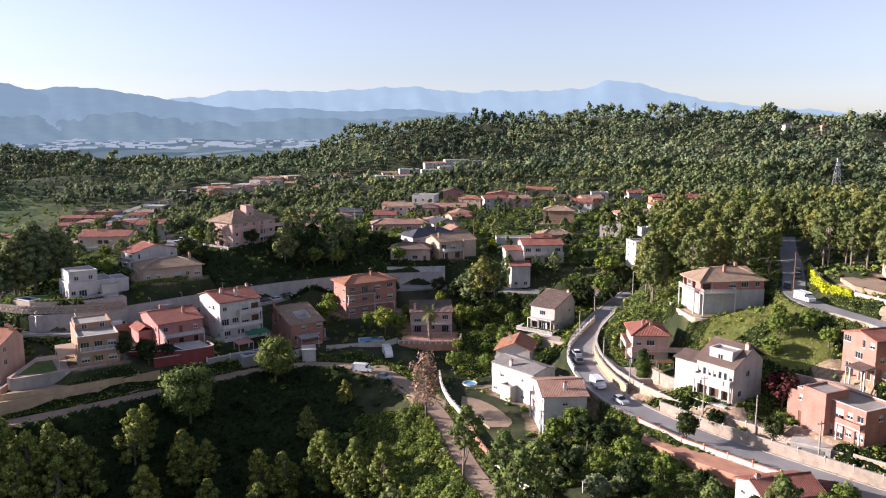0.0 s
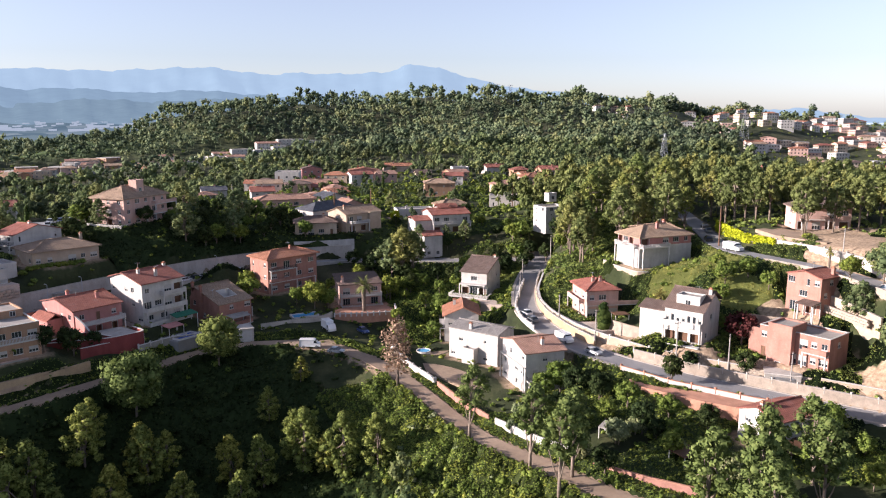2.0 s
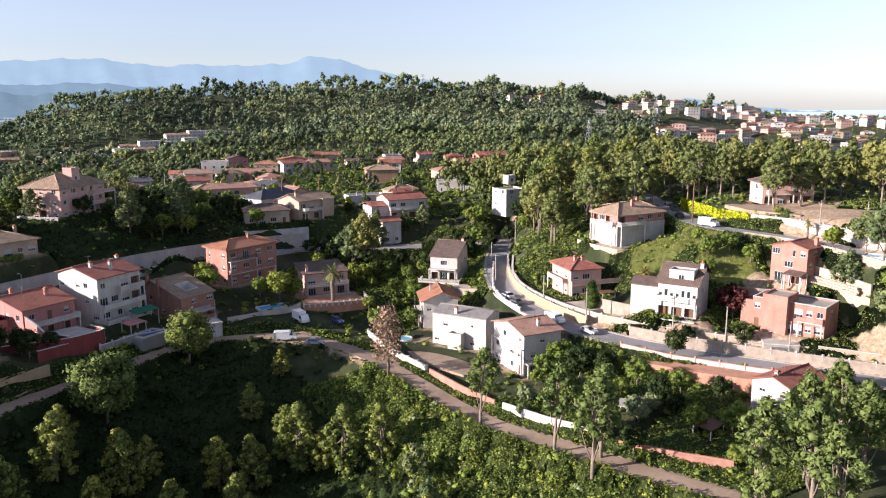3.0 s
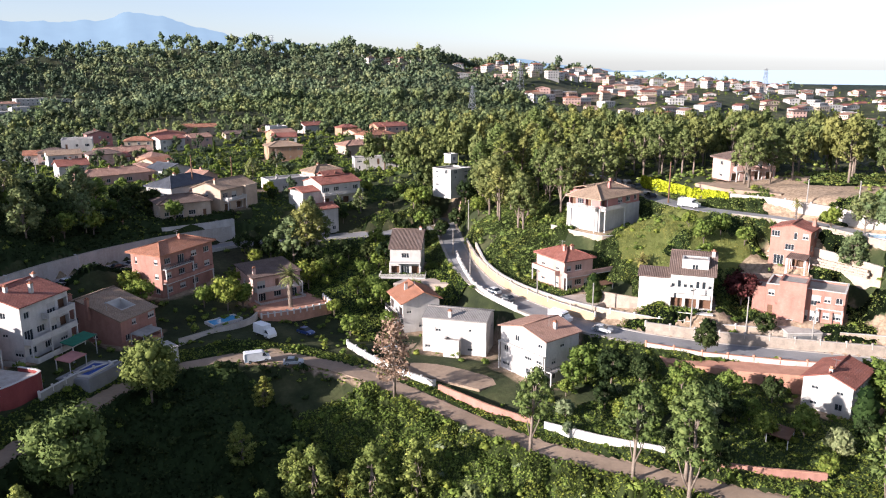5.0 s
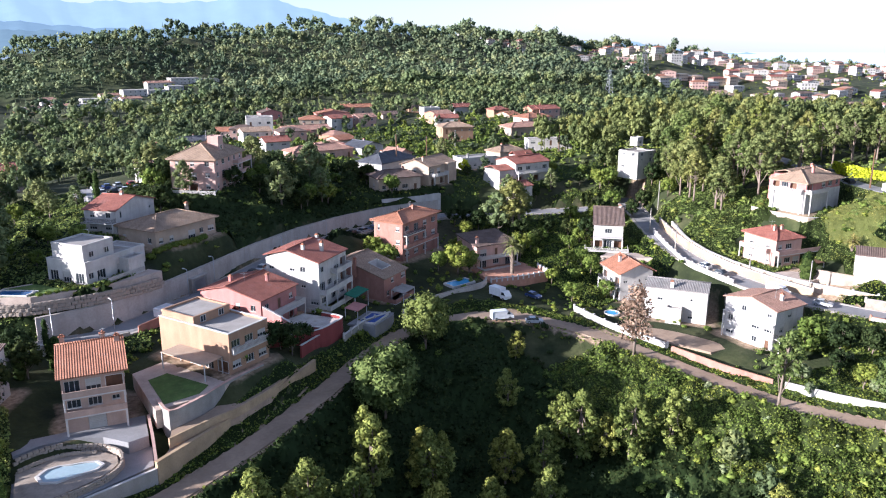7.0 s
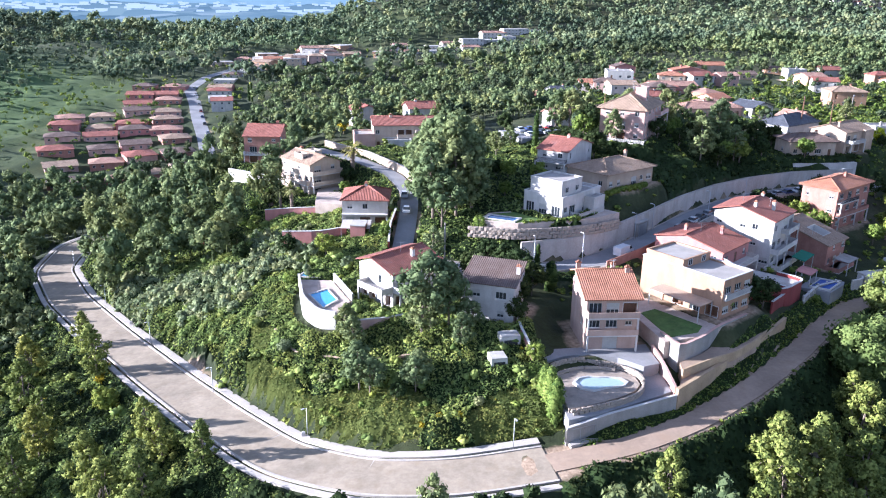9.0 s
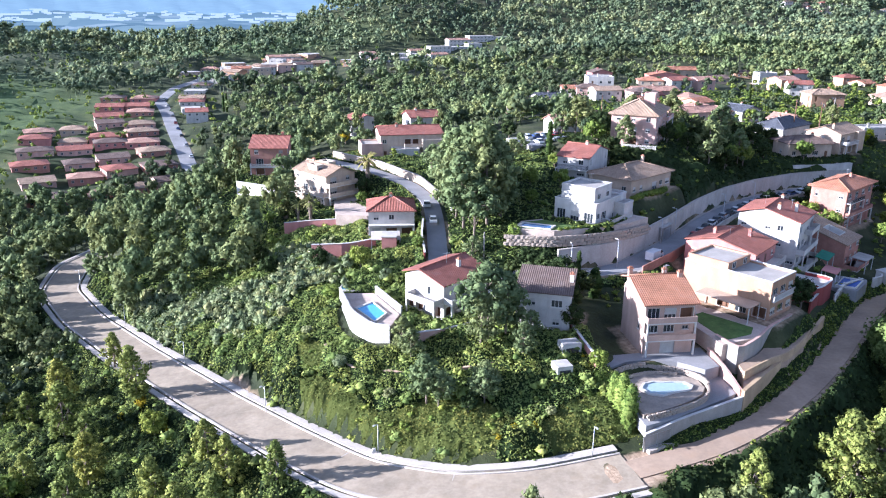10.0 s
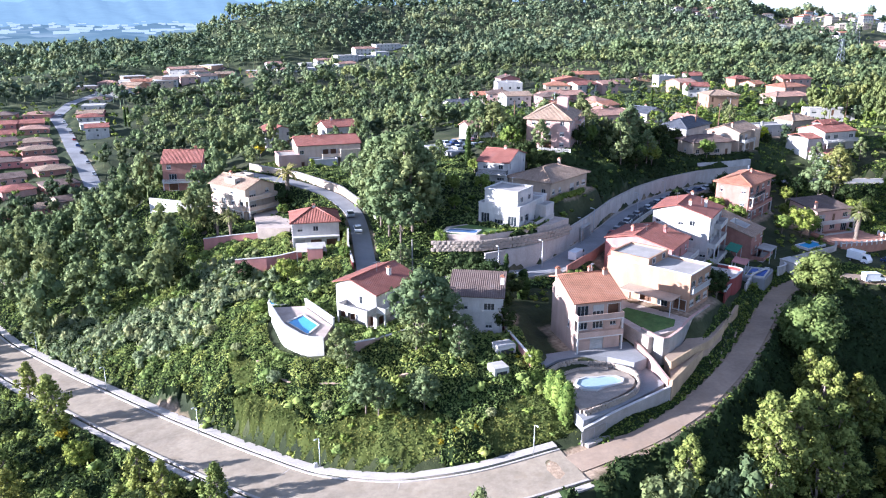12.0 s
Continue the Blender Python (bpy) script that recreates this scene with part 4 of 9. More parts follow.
            child("roof", rs.mesh("roof", M[tiles]), blk, "", pose(bx, by, 0))
        n = max(1, int(bw / 3.0))
        for k in range(n):
            child("window", block_window(frame_mat), blk, "", pose(bx + bw * (k + 0.5) / n - 0.6, by - 0.1, bz0 + min(1.0, (bz1 - bz0) * 0.3)))
    return root


# ---------------------------------------------------------------- plants
def ball_points(rng, n):
    v = rng.normal(size=(n, 3))
    return v / np.linalg.norm(v, axis=1, keepdims=True)


def unit(v):
    return v / (np.linalg.norm(v, axis=1, keepdims=True) + 1e-9)


def sprays(rng, centres, radii, count, size, flat=1.0, up=0.25, long=1.6, around=None):
    """Triangular leaf sprays over clumps: centres and radii of the clumps, sprays a clump, their length."""
    c, r = np.repeat(centres, count, 0), np.repeat(radii, count)
    d = ball_points(rng, len(c))
    p = c + d * (r * rng.uniform(0.55, 1.08, len(c)))[:, None] * (1, 1, flat)
    n = unit(d + rng.normal(size=d.shape) * 0.55 + (0, 0, up))
    soft = unit((d * (1, 1, 1 / flat) if around is None else np.repeat(around, count, 0)) + 0.8 * n + (0, 0, 0.15))
    a = unit(np.cross(n, ball_points(rng, len(c))))
    b = np.cross(n, a)
    s = (size * rng.uniform(0.6, 1.35, len(c)))[:, None]
    v = np.stack([p - a * s * 0.5 - b * s * 0.3, p + a * s * 0.5 - b * s * 0.3 + n * s * 0.15, p + b * s * 0.62 * long * rng.uniform(0.4, 1, (len(c), 1))], 1)
    wrong = np.einsum("ij,ij->i", np.cross(v[:, 1] - v[:, 0], v[:, 2] - v[:, 0]), soft) < 0
    v[wrong] = v[wrong][:, [0, 2, 1]]
    v = v.reshape(-1, 3)
    return v, np.arange(len(v)).reshape(-1, 3), np.repeat(soft, 3, 0)


ICO_V = unit(np.array([(-1, 1.618, 0), (1, 1.618, 0), (-1, -1.618, 0), (1, -1.618, 0), (0, -1, 1.618), (0, 1, 1.618), (0, -1, -1.618), (0, 1, -1.618), (1.618, 0, -1), (1.618, 0, 1), (-1.618, 0, -1), (-1.618, 0, 1)]))
ICO_F = np.array([(0, 11, 5), (0, 5, 1), (0, 1, 7), (0, 7, 10), (0, 10, 11), (1, 5, 9), (5, 11, 4), (11, 10, 2), (10, 7, 6), (7, 1, 8),
                  (3, 9, 4), (3, 4, 2), (3, 2, 6), (3, 6, 8), (3, 8, 9), (4, 9, 5), (2, 4, 11), (6, 2, 10), (8, 6, 7), (9, 8, 1)])


def blob(rng, centre, radius, flat=0.8, rough=0.18):
    """A rough low core, so that a crown is not see-through."""
    return centre + ICO_V * radius * rng.uniform(1 - rough, 1 + rough, (12, 1)) * (1, 1, flat), ICO_F, ICO_V


def knob(rng, centre, radius, flat=0.8, rough=0.2):
    """The smallest core, for plants seen from afar."""
    v = np.array([(1, 0, 0), (-1, 0, 0), (0, 1, 0), (0, -1, 0), (0, 0, 1), (0, 0, -1)], float)
    f = np.array([(0, 2, 4), (2, 1, 4), (1, 3, 4), (3, 0, 4), (2, 0, 5), (1, 2, 5), (3, 1, 5), (0, 3, 5)])
    return centre + v * radius * 1.15 * rng.uniform(1 - rough, 1 + rough, (6, 1)) * (1, 1, flat), f, v


def gather(parts):
    vs, fs, ns, n = [], [], [], 0
    for v, f, nr in parts:
        vs.append(v), fs.append(np.asarray(f) + n), ns.append(nr)
        n += len(v)
    return np.concatenate(vs), np.concatenate(fs), np.concatenate(ns)


def crown_mesh(name, rng, centres, radii, count, size, material, flat=0.85, core=0.56, up=0.25):
    parts = [sprays(rng, centres, radii, count, size, flat, up)]
    parts += [blob(rng, c, r * core, flat) for c, r in zip(centres, radii)]
    v, f, n = gather(parts)
    return arrays_mesh(name, v, f, material, None, n)


def limbs(rng, trunk, radii, centres, start, thin=0.12):
    s = Shape()
    s.tube(trunk, radii, 7)
    for c in centres:
        k = rng.integers(start, len(trunk) - 1)
        a = np.array(trunk[k])
        m = (a + c) / 2 + (0, 0, -0.08 * np.linalg.norm(c - a))
        s.tube([tuple(a), tuple(m), tuple(c)], [thin, thin * 0.7, thin * 0.3], 5)
    return s


def pine_tree(seed, h=11.0, spread_=3.4, low=0.35, clumps=38, count=46, size=0.46, material="pine", label="", umbrella=0.0):
    """A pine: bare leaning trunk, limbs, and an uneven crown of needle clumps."""
    rng = np.random.default_rng(seed)
    lean = rng.uniform(-0.06, 0.06, 2) * h
    trunk = [(lean[0] * k * k, lean[1] * k * k, h * 0.92 * k - 0.6 * (k == 0)) for k in np.linspace(0, 1, 6)]
    cs, rs = [], []
    for i in range(clumps):
        u = (i + 0.5) / clumps
        z = low + (1 - low) * u
        prof = math.sin(math.pi * min(1, (u * 0.82 + 0.2))) ** 0.8 if not umbrella else 0.55 + 0.5 * math.sin(math.pi * u) * umbrella
        a = i * 2.4 + rng.uniform(-0.5, 0.5)
        r = spread_ * prof * rng.uniform(0.45, 1.0)
        cs.append((lean[0] * z * z + r * math.cos(a), lean[1] * z * z + r * math.sin(a), h * z + rng.uniform(-0.3, 0.3)))
        rs.append(spread_ * rng.uniform(0.2, 0.38))
    cs.append((lean[0], lean[1], h * 0.97)), rs.append(spread_ * 0.3)
    cs, rs = np.array(cs), np.array(rs)
    root = thing("pine_tree", pose(0, 0, 0), label or "green pine with an uneven crown of needles", "tree", "pines on the hillside")
    child("crown", crown_mesh("crown", rng, cs, rs, count, size, M[material], 0.8), root)
    r0 = 0.022 * h
    child("trunk", limbs(rng, trunk, [r0, r0 * 0.85, r0 * 0.7, r0 * 0.55, r0 * 0.4, r0 * 0.2], cs[::3], 1, r0 * 0.4).mesh("trunk", M["bark"], True), root)
    return root


def leafy_tree(seed, h=7.0, spread_=3.0, clumps=30, count=48, size=0.4, material="broad", label="leafy green garden tree", low=0.3, name="leafy_tree", group="garden trees"):
    rng = np.random.default_rng(seed)
    d = ball_points(rng, clumps)
    cs = np.stack([d[:, 0] * spread_ * 0.68, d[:, 1] * spread_ * 0.68, h * (low + (1 - low) / 2) + d[:, 2] * h * (1 - low) * 0.36], 1)
    cs[:, 2] += rng.uniform(-0.3, 0.3, clumps)
    rs = spread_ * rng.uniform(0.24, 0.44, clumps)
    root = thing(name, pose(0, 0, 0), label, "tree", group)
    child("crown", crown_mesh("crown", rng, cs, rs, count, size, M[material], 0.9), root)
    trunk = [(0, 0, -0.5), (0.1, 0, h * 0.2), (0.05, 0.1, h * 0.4), (0, 0, h * 0.6)]
    child("trunk", limbs(rng, trunk, [0.22, 0.18, 0.14, 0.08], cs[::4], 1, 0.07).mesh("trunk", M["bark"], True), root)
    return root


def column_tree(seed, h=9.0, r=0.8, material="cypress", label="tall narrow dark green cypress"):
    rng = np.random.default_rng(seed)
    zs = np.linspace(0.06, 0.97, 22)
    cs = np.array([(rng.uniform(-0.15, 0.15) * r, rng.uniform(-0.15, 0.15) * r, h * z) for z in zs])
    rs = np.array([r * (0.35 + 0.75 * math.sin(math.pi * min(1, (1 - z) * 0.8 + 0.08))) for z in zs])
    root = thing("cypress", pose(0, 0, 0), label, "tree", "cypresses")
    child("crown", crown_mesh("crown", rng, cs, rs, 60, 0.3, M[material], 1.2, 0.8, 0.8), root)
    s = Shape()
    s.tube([(0, 0, -0.4), (0, 0, h * 0.9)], [0.16, 0.03], 6)
    child("trunk", s.mesh("trunk", M["bark"]), root)
    return root


def palm_tree(seed, h=6.5, fronds=34, length=2.6, label="palm with a shaggy trunk and arching fronds"):
    rng = np.random.default_rng(seed)
    root = thing("palm_tree", pose(0, 0, 0), label, "tree", "palms")
    s = Shape()
    s.tube([(0, 0, -0.4), (0.05, 0, h * 0.3), (0.08, 0.03, h * 0.7), (0.1, 0.05, h)], [0.42, 0.36, 0.36, 0.45], 9)
    for k in range(int(h / 0.05)):
        # dry frond stubs, longer towards the crown
        z, a, far_ = k * 0.05, k * 2.4, 0.42 + 0.5 * max(0.0, k * 0.05 / h - 0.35)
        c, n = math.cos(a), math.sin(a)
        s.face([(0.3 * c - 0.09 * n, 0.3 * n + 0.09 * c, z + 0.3), (0.3 * c + 0.09 * n, 0.3 * n - 0.09 * c, z + 0.3), (far_ * c + 0.05 * n, far_ * n - 0.05 * c, z - 0.35), (far_ * c - 0.05 * n, far_ * n + 0.05 * c, z - 0.35)])
    child("trunk", s.mesh("trunk", M["bark"]), root)
    vs = []
    for i in range(fronds):
        a, el = i * 2.4 + rng.uniform(-0.2, 0.2), rng.uniform(-0.5, 1.25)
        p = np.array((0.1, 0.05, h))
        d = np.array((math.cos(a) * math.cos(el), math.sin(a) * math.cos(el), math.sin(el)))
        side = np.array((-math.sin(a), math.cos(a), 0))
        for k in range(9):
            q = p + d * length / 9
            d = d + (0, 0, -0.14)
            d = d / np.linalg.norm(d)
            w = 0.42 * math.sin(math.pi * (k + 1.2) / 10.5)
            for sg in (-1, 1):
                vs += [p, q, p + side * sg * w + d * 0.28 + (0, 0, -0.06)]
                vs += [(p + q) / 2, q, (p + q) / 2 + side * sg * w + d * 0.3 + (0, 0, -0.08)]
            p = q
    v = np.array(vs)
    child("crown", arrays_mesh("crown", v, np.arange(len(v)).reshape(-1, 3), M["frond"]), root)
    return root


def bush(seed, r=1.0, count=60, size=0.28, material="scrub", label="rounded green shrub", clumps=9, name="shrub", group="shrubs"):
    rng = np.random.default_rng(seed)
    d = ball_points(rng, clumps)
    d[:, 2] = np.abs(d[:, 2])
    cs = d * r * 0.55 * (1, 1, 0.7) + (0, 0, r * 0.2)
    rs = r * rng.uniform(0.32, 0.6, clumps)
    me = crown_mesh("shrub", rng, cs, rs, count, size, M[material], 0.9)
    return tagged(new(name, me), label, "shrub", group)


def bare_tree(seed, h=9.0):
    """A dying pine, rusty brown and half bare."""
    rng = np.random.default_rng(seed)
    root = thing("dead_tree", pose(0, 0, 0), "dying pine with thin rusty brown needles beside the track", "tree")
    cs = np.array([(2.3 * math.sin(math.pi * (0.15 + 0.8 * u)) * math.cos(i * 2.4) * rng.uniform(0.3, 1), 2.3 * math.sin(math.pi * (0.15 + 0.8 * u)) * math.sin(i * 2.4) * rng.uniform(0.3, 1), h * (0.3 + 0.68 * u))
                   for i, u in enumerate(np.linspace(0, 1, 30))])
    rs = np.full(len(cs), 0.85)
    v, f, n = sprays(rng, cs, rs, 46, 0.3, 0.9)
    child("crown", arrays_mesh("crown", v, f, M["dry"], None, n), root)
    child("trunk", limbs(rng, [(0, 0, -0.5), (0.05, 0, 3), (0, 0.1, 6), (0, 0, h)], [0.2, 0.16, 0.1, 0.03], cs, 1, 0.06).mesh("trunk", M["bark"], True), root)
    return root


def place(proto, x, y, size=1.0, turn=0.0, sink=0.1, z=None):
    return copy_thing(proto, Matrix.Translation((x, y, (gz(x, y) if z is None else z) - sink)) @ pose(0, 0, 0, 0, 0, turn) @ Matrix.Diagonal((size, size, size, 1)))


def retire(protos):
    for p in protos:
        for o in (*p.children_recursive, p):
            bpy.data.objects.remove(o)


def free_of_things(x, y, gap_plot=1.5, gap_road=1.5):
    """Whether points of the plan keep clear of plots and roads."""
    ok = np.ones(len(x), bool)
    for x0, y0, rot, w, d, base, eave, pad in PLOTS.values():
        c, s = math.cos(radians(rot)), math.sin(radians(rot))
        u, v = (x - x0) * c + (y - y0) * s, -(x - x0) * s + (y - y0) * c
        ok &= ~((u > -gap_plot) & (u < w + gap_plot) & (v > -gap_plot) & (v < d + gap_plot))
    for half, line in ROADS.values():
        ok &= along(line, x, y)[0] > half + gap_road
    return ok


def in_ellipse(x, y, cx, cy, rx, ry, turn=0):
    c, s = math.cos(radians(turn)), math.sin(radians(turn))
    u, v = (x - cx) * c + (y - cy) * s, -(x - cx) * s + (y - cy) * c
    return (u / rx) ** 2 + (v / ry) ** 2 < 1


def scatter(rng, x0, x1, y0, y1, gap):
    gx, gy = np.meshgrid(np.arange(x0, x1, gap), np.arange(y0, y1, gap))
    return gx.ravel() + rng.uniform(-0.48, 0.48, gx.size) * gap, gy.ravel() + rng.uniform(-0.48, 0.48, gx.size) * gap


def joined_plants(name, label, category, rng, templates, x, y, size, stretch, material, sink=0.1):
    """Many plants as one object of stuff; templates are (verts, tris, normals)."""
    z = ground_z(x, y) - sink
    pick = rng.integers(0, len(templates), len(x))
    turn, tint = rng.uniform(0, 6.283, len(x)), rng.uniform(0, 1, len(x))
    vs, fs, ts, ns, n = [], [], [], [], 0
    for k, (tv, tf, tn) in enumerate(templates):
        i = np.where(pick == k)[0]
        if not len(i):
            continue
        c, s = np.cos(turn[i])[:, None], np.sin(turn[i])[:, None]
        px = (tv[None, :, 0] * c - tv[None, :, 1] * s) * size[i][:, None] + x[i][:, None]
        py = (tv[None, :, 0] * s + tv[None, :, 1] * c) * size[i][:, None] + y[i][:, None]
        pz = tv[None, :, 2] * (size[i] * stretch[i])[:, None] + z[i][:, None]
        vs.append(np.stack([px, py, pz], -1).reshape(-1, 3))
        fs.append((tf[None] + (np.arange(len(i)) * len(tv))[:, None, None]).reshape(-1, 3) + n)
        ts.append(np.repeat(tint[i], len(tv)))
        ns.append(np.stack([tn[None, :, 0] * c - tn[None, :, 1] * s, tn[None, :, 0] * s + tn[None, :, 1] * c, np.broadcast_to(tn[None, :, 2], (len(i), len(tn)))], -1).reshape(-1, 3))
        n += len(i) * len(tv)
    me = arrays_mesh(name, np.concatenate(vs), np.concatenate(fs), material, np.concatenate(ts), np.concatenate(ns))
    return tagged(new(name, me), label, category, "", "stuff")


def tree_template(seed, clumps=5, count=11, size=0.34, flat=0.8, fat=0.55):
    """A far tree of unit radius: a few ragged clumps with leaf sprays."""
    rng = np.random.default_rng(seed)
    d = ball_points(rng, clumps)
    cs = d * (0.55, 0.55, 0.36) + (0, 0, 1.4)
    cs[0] = (0, 0, 1.72)
    if clumps > 9:
        cs = d * (0.62, 0.62, 0.75) * rng.uniform(0.5, 1.0, (clumps, 1)) + (0, 0, 1.55)
        cs[0] = (0, 0, 2.2)
    rs = rng.uniform(fat * 0.75, fat * 1.15, clumps)
    parts = [sprays(rng, cs, rs, count, size, flat)] + [knob(rng, c, r * 0.62, flat, 0.3) for c, r in zip(cs, rs)]
    stem = np.array([(-0.06, -0.06, -0.4), (0.06, -0.06, -0.4), (0, 0.07, -0.4), (0, 0, 1.4)])
    return gather(parts + [(stem, np.array([(0, 1, 3), (1, 2, 3), (2, 0, 3)]), unit(stem * (1, 1, 0) + 1e-4))])


def shrub_template(seed, clumps=3, count=18, size=0.27):
    rng = np.random.default_rng(seed)
    d = ball_points(rng, clumps)
    d[:, 2] = np.abs(d[:, 2]) * 0.7
    cs, rs = d * 0.52 + (0, 0, 0.42), rng.uniform(0.4, 0.7, clumps)
    parts = [sprays(rng, cs, rs, count, size, 0.8)] + [knob(rng, c, r * 0.75, 0.7, 0.25) for c, r in zip(cs, rs)]
    return gather(parts)


rng = np.random.default_rng(5)
FULL_TREES = [tree_template(20 + k, 17, 24, 0.18, 0.85, 0.31) for k in range(8)]
TREES = [tree_template(k, 6 + k % 3, 12, 0.24, 0.8, 0.46) for k in range(8)]
LOW_TREES = [tree_template(40 + k, 5, 6, 0.3, 0.8, 0.48) for k in range(8)]
SHRUBS = [shrub_template(80 + k) for k in range(8)]

# far woods: dense beyond the houses, thin where gardens, fields and the valley estate lie
OPEN = [(45, 360, 105, 130, 0), (-140, 250, 38, 60, 0), (50, 160, 60, 60, 0), (-268, 520, 62, 125, -8), (-350, 545, 45, 120, 0), (-180, 712, 80, 58, 15), (-32, 764, 82, 46, 18),
        (-310, 880, 90, 55, 0), (-50, 225, 75, 45, 20), (700, 830, 280, 130, 15), (-480, 1080, 260, 90, 0), (-360, 740, 80, 60, 0), (660, 520, 330, 240, 20)]
x, y = [], []
for a in ((-330, 330, 205, 620, 7.0), (-700, 900, 620, 1000, 10.3), (330, 800, 180, 620, 10.5), (-700, -330, 250, 620, 11), (-900, 1500, 1000, 1500, 17)):
    px, py = scatter(rng, *a)
    x.append(px), y.append(py)
x, y = np.concatenate(x), np.concatenate(y)
keep = free_of_things(x, y, 3.0, 3.0)
for e in OPEN:
    keep &= ~in_ellipse(x, y, *e)
keep &= (y > 330) | (np.abs(x + 10) > 210) | ((x > 135) & (y > 205)) | ((x < -225) & (y > 300))
keep &= rng.uniform(0, 1, len(x)) < 0.94
# young, thinner wood on the slopes below the far settlements
YOUNG_WOOD = [(-170, 655, 62, 34, 15), (-42, 706, 58, 34, 20), (60, 535, 70, 30, 0)]
thin = np.zeros(len(x), bool)
for e in YOUNG_WOOD:
    thin |= in_ellipse(x, y, *e)
keep &= ~thin | (rng.uniform(0, 1, len(x)) < 0.75)
x, y, thin = x[keep], y[keep], thin[keep]
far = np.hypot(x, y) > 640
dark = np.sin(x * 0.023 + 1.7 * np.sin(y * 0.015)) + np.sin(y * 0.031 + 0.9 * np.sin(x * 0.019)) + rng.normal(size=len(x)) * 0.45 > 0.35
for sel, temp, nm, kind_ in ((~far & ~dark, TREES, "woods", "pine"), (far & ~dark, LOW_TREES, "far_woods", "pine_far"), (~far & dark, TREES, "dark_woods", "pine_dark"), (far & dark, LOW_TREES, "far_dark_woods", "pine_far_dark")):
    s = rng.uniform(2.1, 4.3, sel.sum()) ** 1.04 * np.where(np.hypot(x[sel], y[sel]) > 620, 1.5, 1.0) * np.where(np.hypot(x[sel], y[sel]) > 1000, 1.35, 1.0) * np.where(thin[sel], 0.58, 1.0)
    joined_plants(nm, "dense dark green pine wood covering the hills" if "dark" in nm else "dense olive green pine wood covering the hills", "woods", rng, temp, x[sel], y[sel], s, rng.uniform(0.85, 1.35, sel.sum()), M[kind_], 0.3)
# scattered garden and field trees among the farther houses
x, y = [], []
for cx, cy, rx, ry, t in OPEN:
    gap = 8.0 if cx < -200 and cy < 600 else 7.6 if cy < 600 and cx < 300 else 12.0
    px, py = scatter(rng, cx - rx, cx + rx, cy - ry, cy + ry, gap)
    k = in_ellipse(px, py, cx, cy, rx, ry, t) & ((py > 275) | (px < -160)) & (rng.uniform(0, 1, len(px)) < (0.55 if cx < -200 else 0.55 if cy < 600 else 0.6))
    x.append(px[k]), y.append(py[k])
x, y = np.concatenate(x), np.concatenate(y)
keep = free_of_things(x, y, 2.5, 1.5)
x, y = x[keep], y[keep]
near = (y < 480) & (x < 200) & (x > -200)
for sel, temp, nm in ((near, TREES, "garden_trees"), (~near, LOW_TREES, "field_trees")):
    joined_plants(nm, "mixed leafy trees in far gardens and fields", "trees", rng, temp, x[sel], y[sel], rng.uniform(1.1, 2.4, sel.sum()), rng.uniform(0.8, 1.2, sel.sum()), M["broad"], 0.3)
x, y = scatter(rng, -80, 165, 262, 500, 9.5)
keep = free_of_things(x, y, 3.0, 2.5) & (rng.uniform(0, 1, len(x)) < 0.42)
x, y = x[keep], y[keep]
joined_plants("village_pines", "dark green pines and evergreens between village houses", "trees", rng, TREES, x, y, rng.uniform(1.6, 3.1, len(x)), rng.uniform(0.9, 1.4, len(x)), M["pine_dark"], 0.3)


# scrub and young trees over the fields west of the valley estate
x, y = scatter(rng, -560, -300, 400, 860, 9.0)
keep = free_of_things(x, y, 3.0, 3.0) & ~in_ellipse(x, y, -268, 520, 62, 125, -8) & ((x < -345) | (y > 640)) & (rng.uniform(0, 1, len(x)) < 0.8)
x, y = x[keep], y[keep]
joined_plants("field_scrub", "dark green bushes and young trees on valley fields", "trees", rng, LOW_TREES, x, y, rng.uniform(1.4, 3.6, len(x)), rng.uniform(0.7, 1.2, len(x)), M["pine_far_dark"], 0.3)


# ---------------------------------------------------------------- distance
def ridge_line(dist, skyline, base, lo, hi, step_deg, name, label, material, jag):
    """A far mountain range under a skyline of (bearing, height), with spurs and fine unevenness."""
    rng_ = np.random.default_rng(int(dist))
    az = np.arange(lo, hi, step_deg)
    soft = np.ones(5) / 5
    h = np.convolve(np.pad(np.interp(az, [p[0] for p in skyline], [p[1] for p in skyline]), 2, "edge"), soft, "valid")
    for k, amp in ((2.3, jag), (5.1, jag * 0.6), (11.3, jag * 0.4), (23.7, jag * 0.25)):
        h = h + amp * np.sin(az * k + rng_.uniform(0, 6))
    verts, faces = [], []
    rows = 14
    for i, a in enumerate(az):
        for k in range(rows):
            u = k / (rows - 1)
            r = dist - 1100 * (1 - u) + 50 * math.sin(a * 3.1 + k) * (1 - u)
            spur = (0.035 * math.sin(a * 0.63 + 2 * math.sin(a * 0.35) + u * 4) + 0.02 * math.sin(a * 1.9 + u * 7 + math.sin(a)) + 0.012 * rng_.uniform(-1, 1)) * math.sin(math.pi * u)
            z = base + (h[i] - base) * max(0.0, u ** 1.3 + spur) - (60 if k == 0 else 0)
            verts.append((r * math.sin(radians(a)), r * math.cos(radians(a)), z))
    for i in range(len(az) - 1):
        for k in range(rows - 1):
            a = i * rows + k
            faces.append((a, a + rows, a + rows + 1, a + 1))
    return tagged(new(name, mesh_of(name, verts, faces, material, True)), label, "mountains", "", "structure")


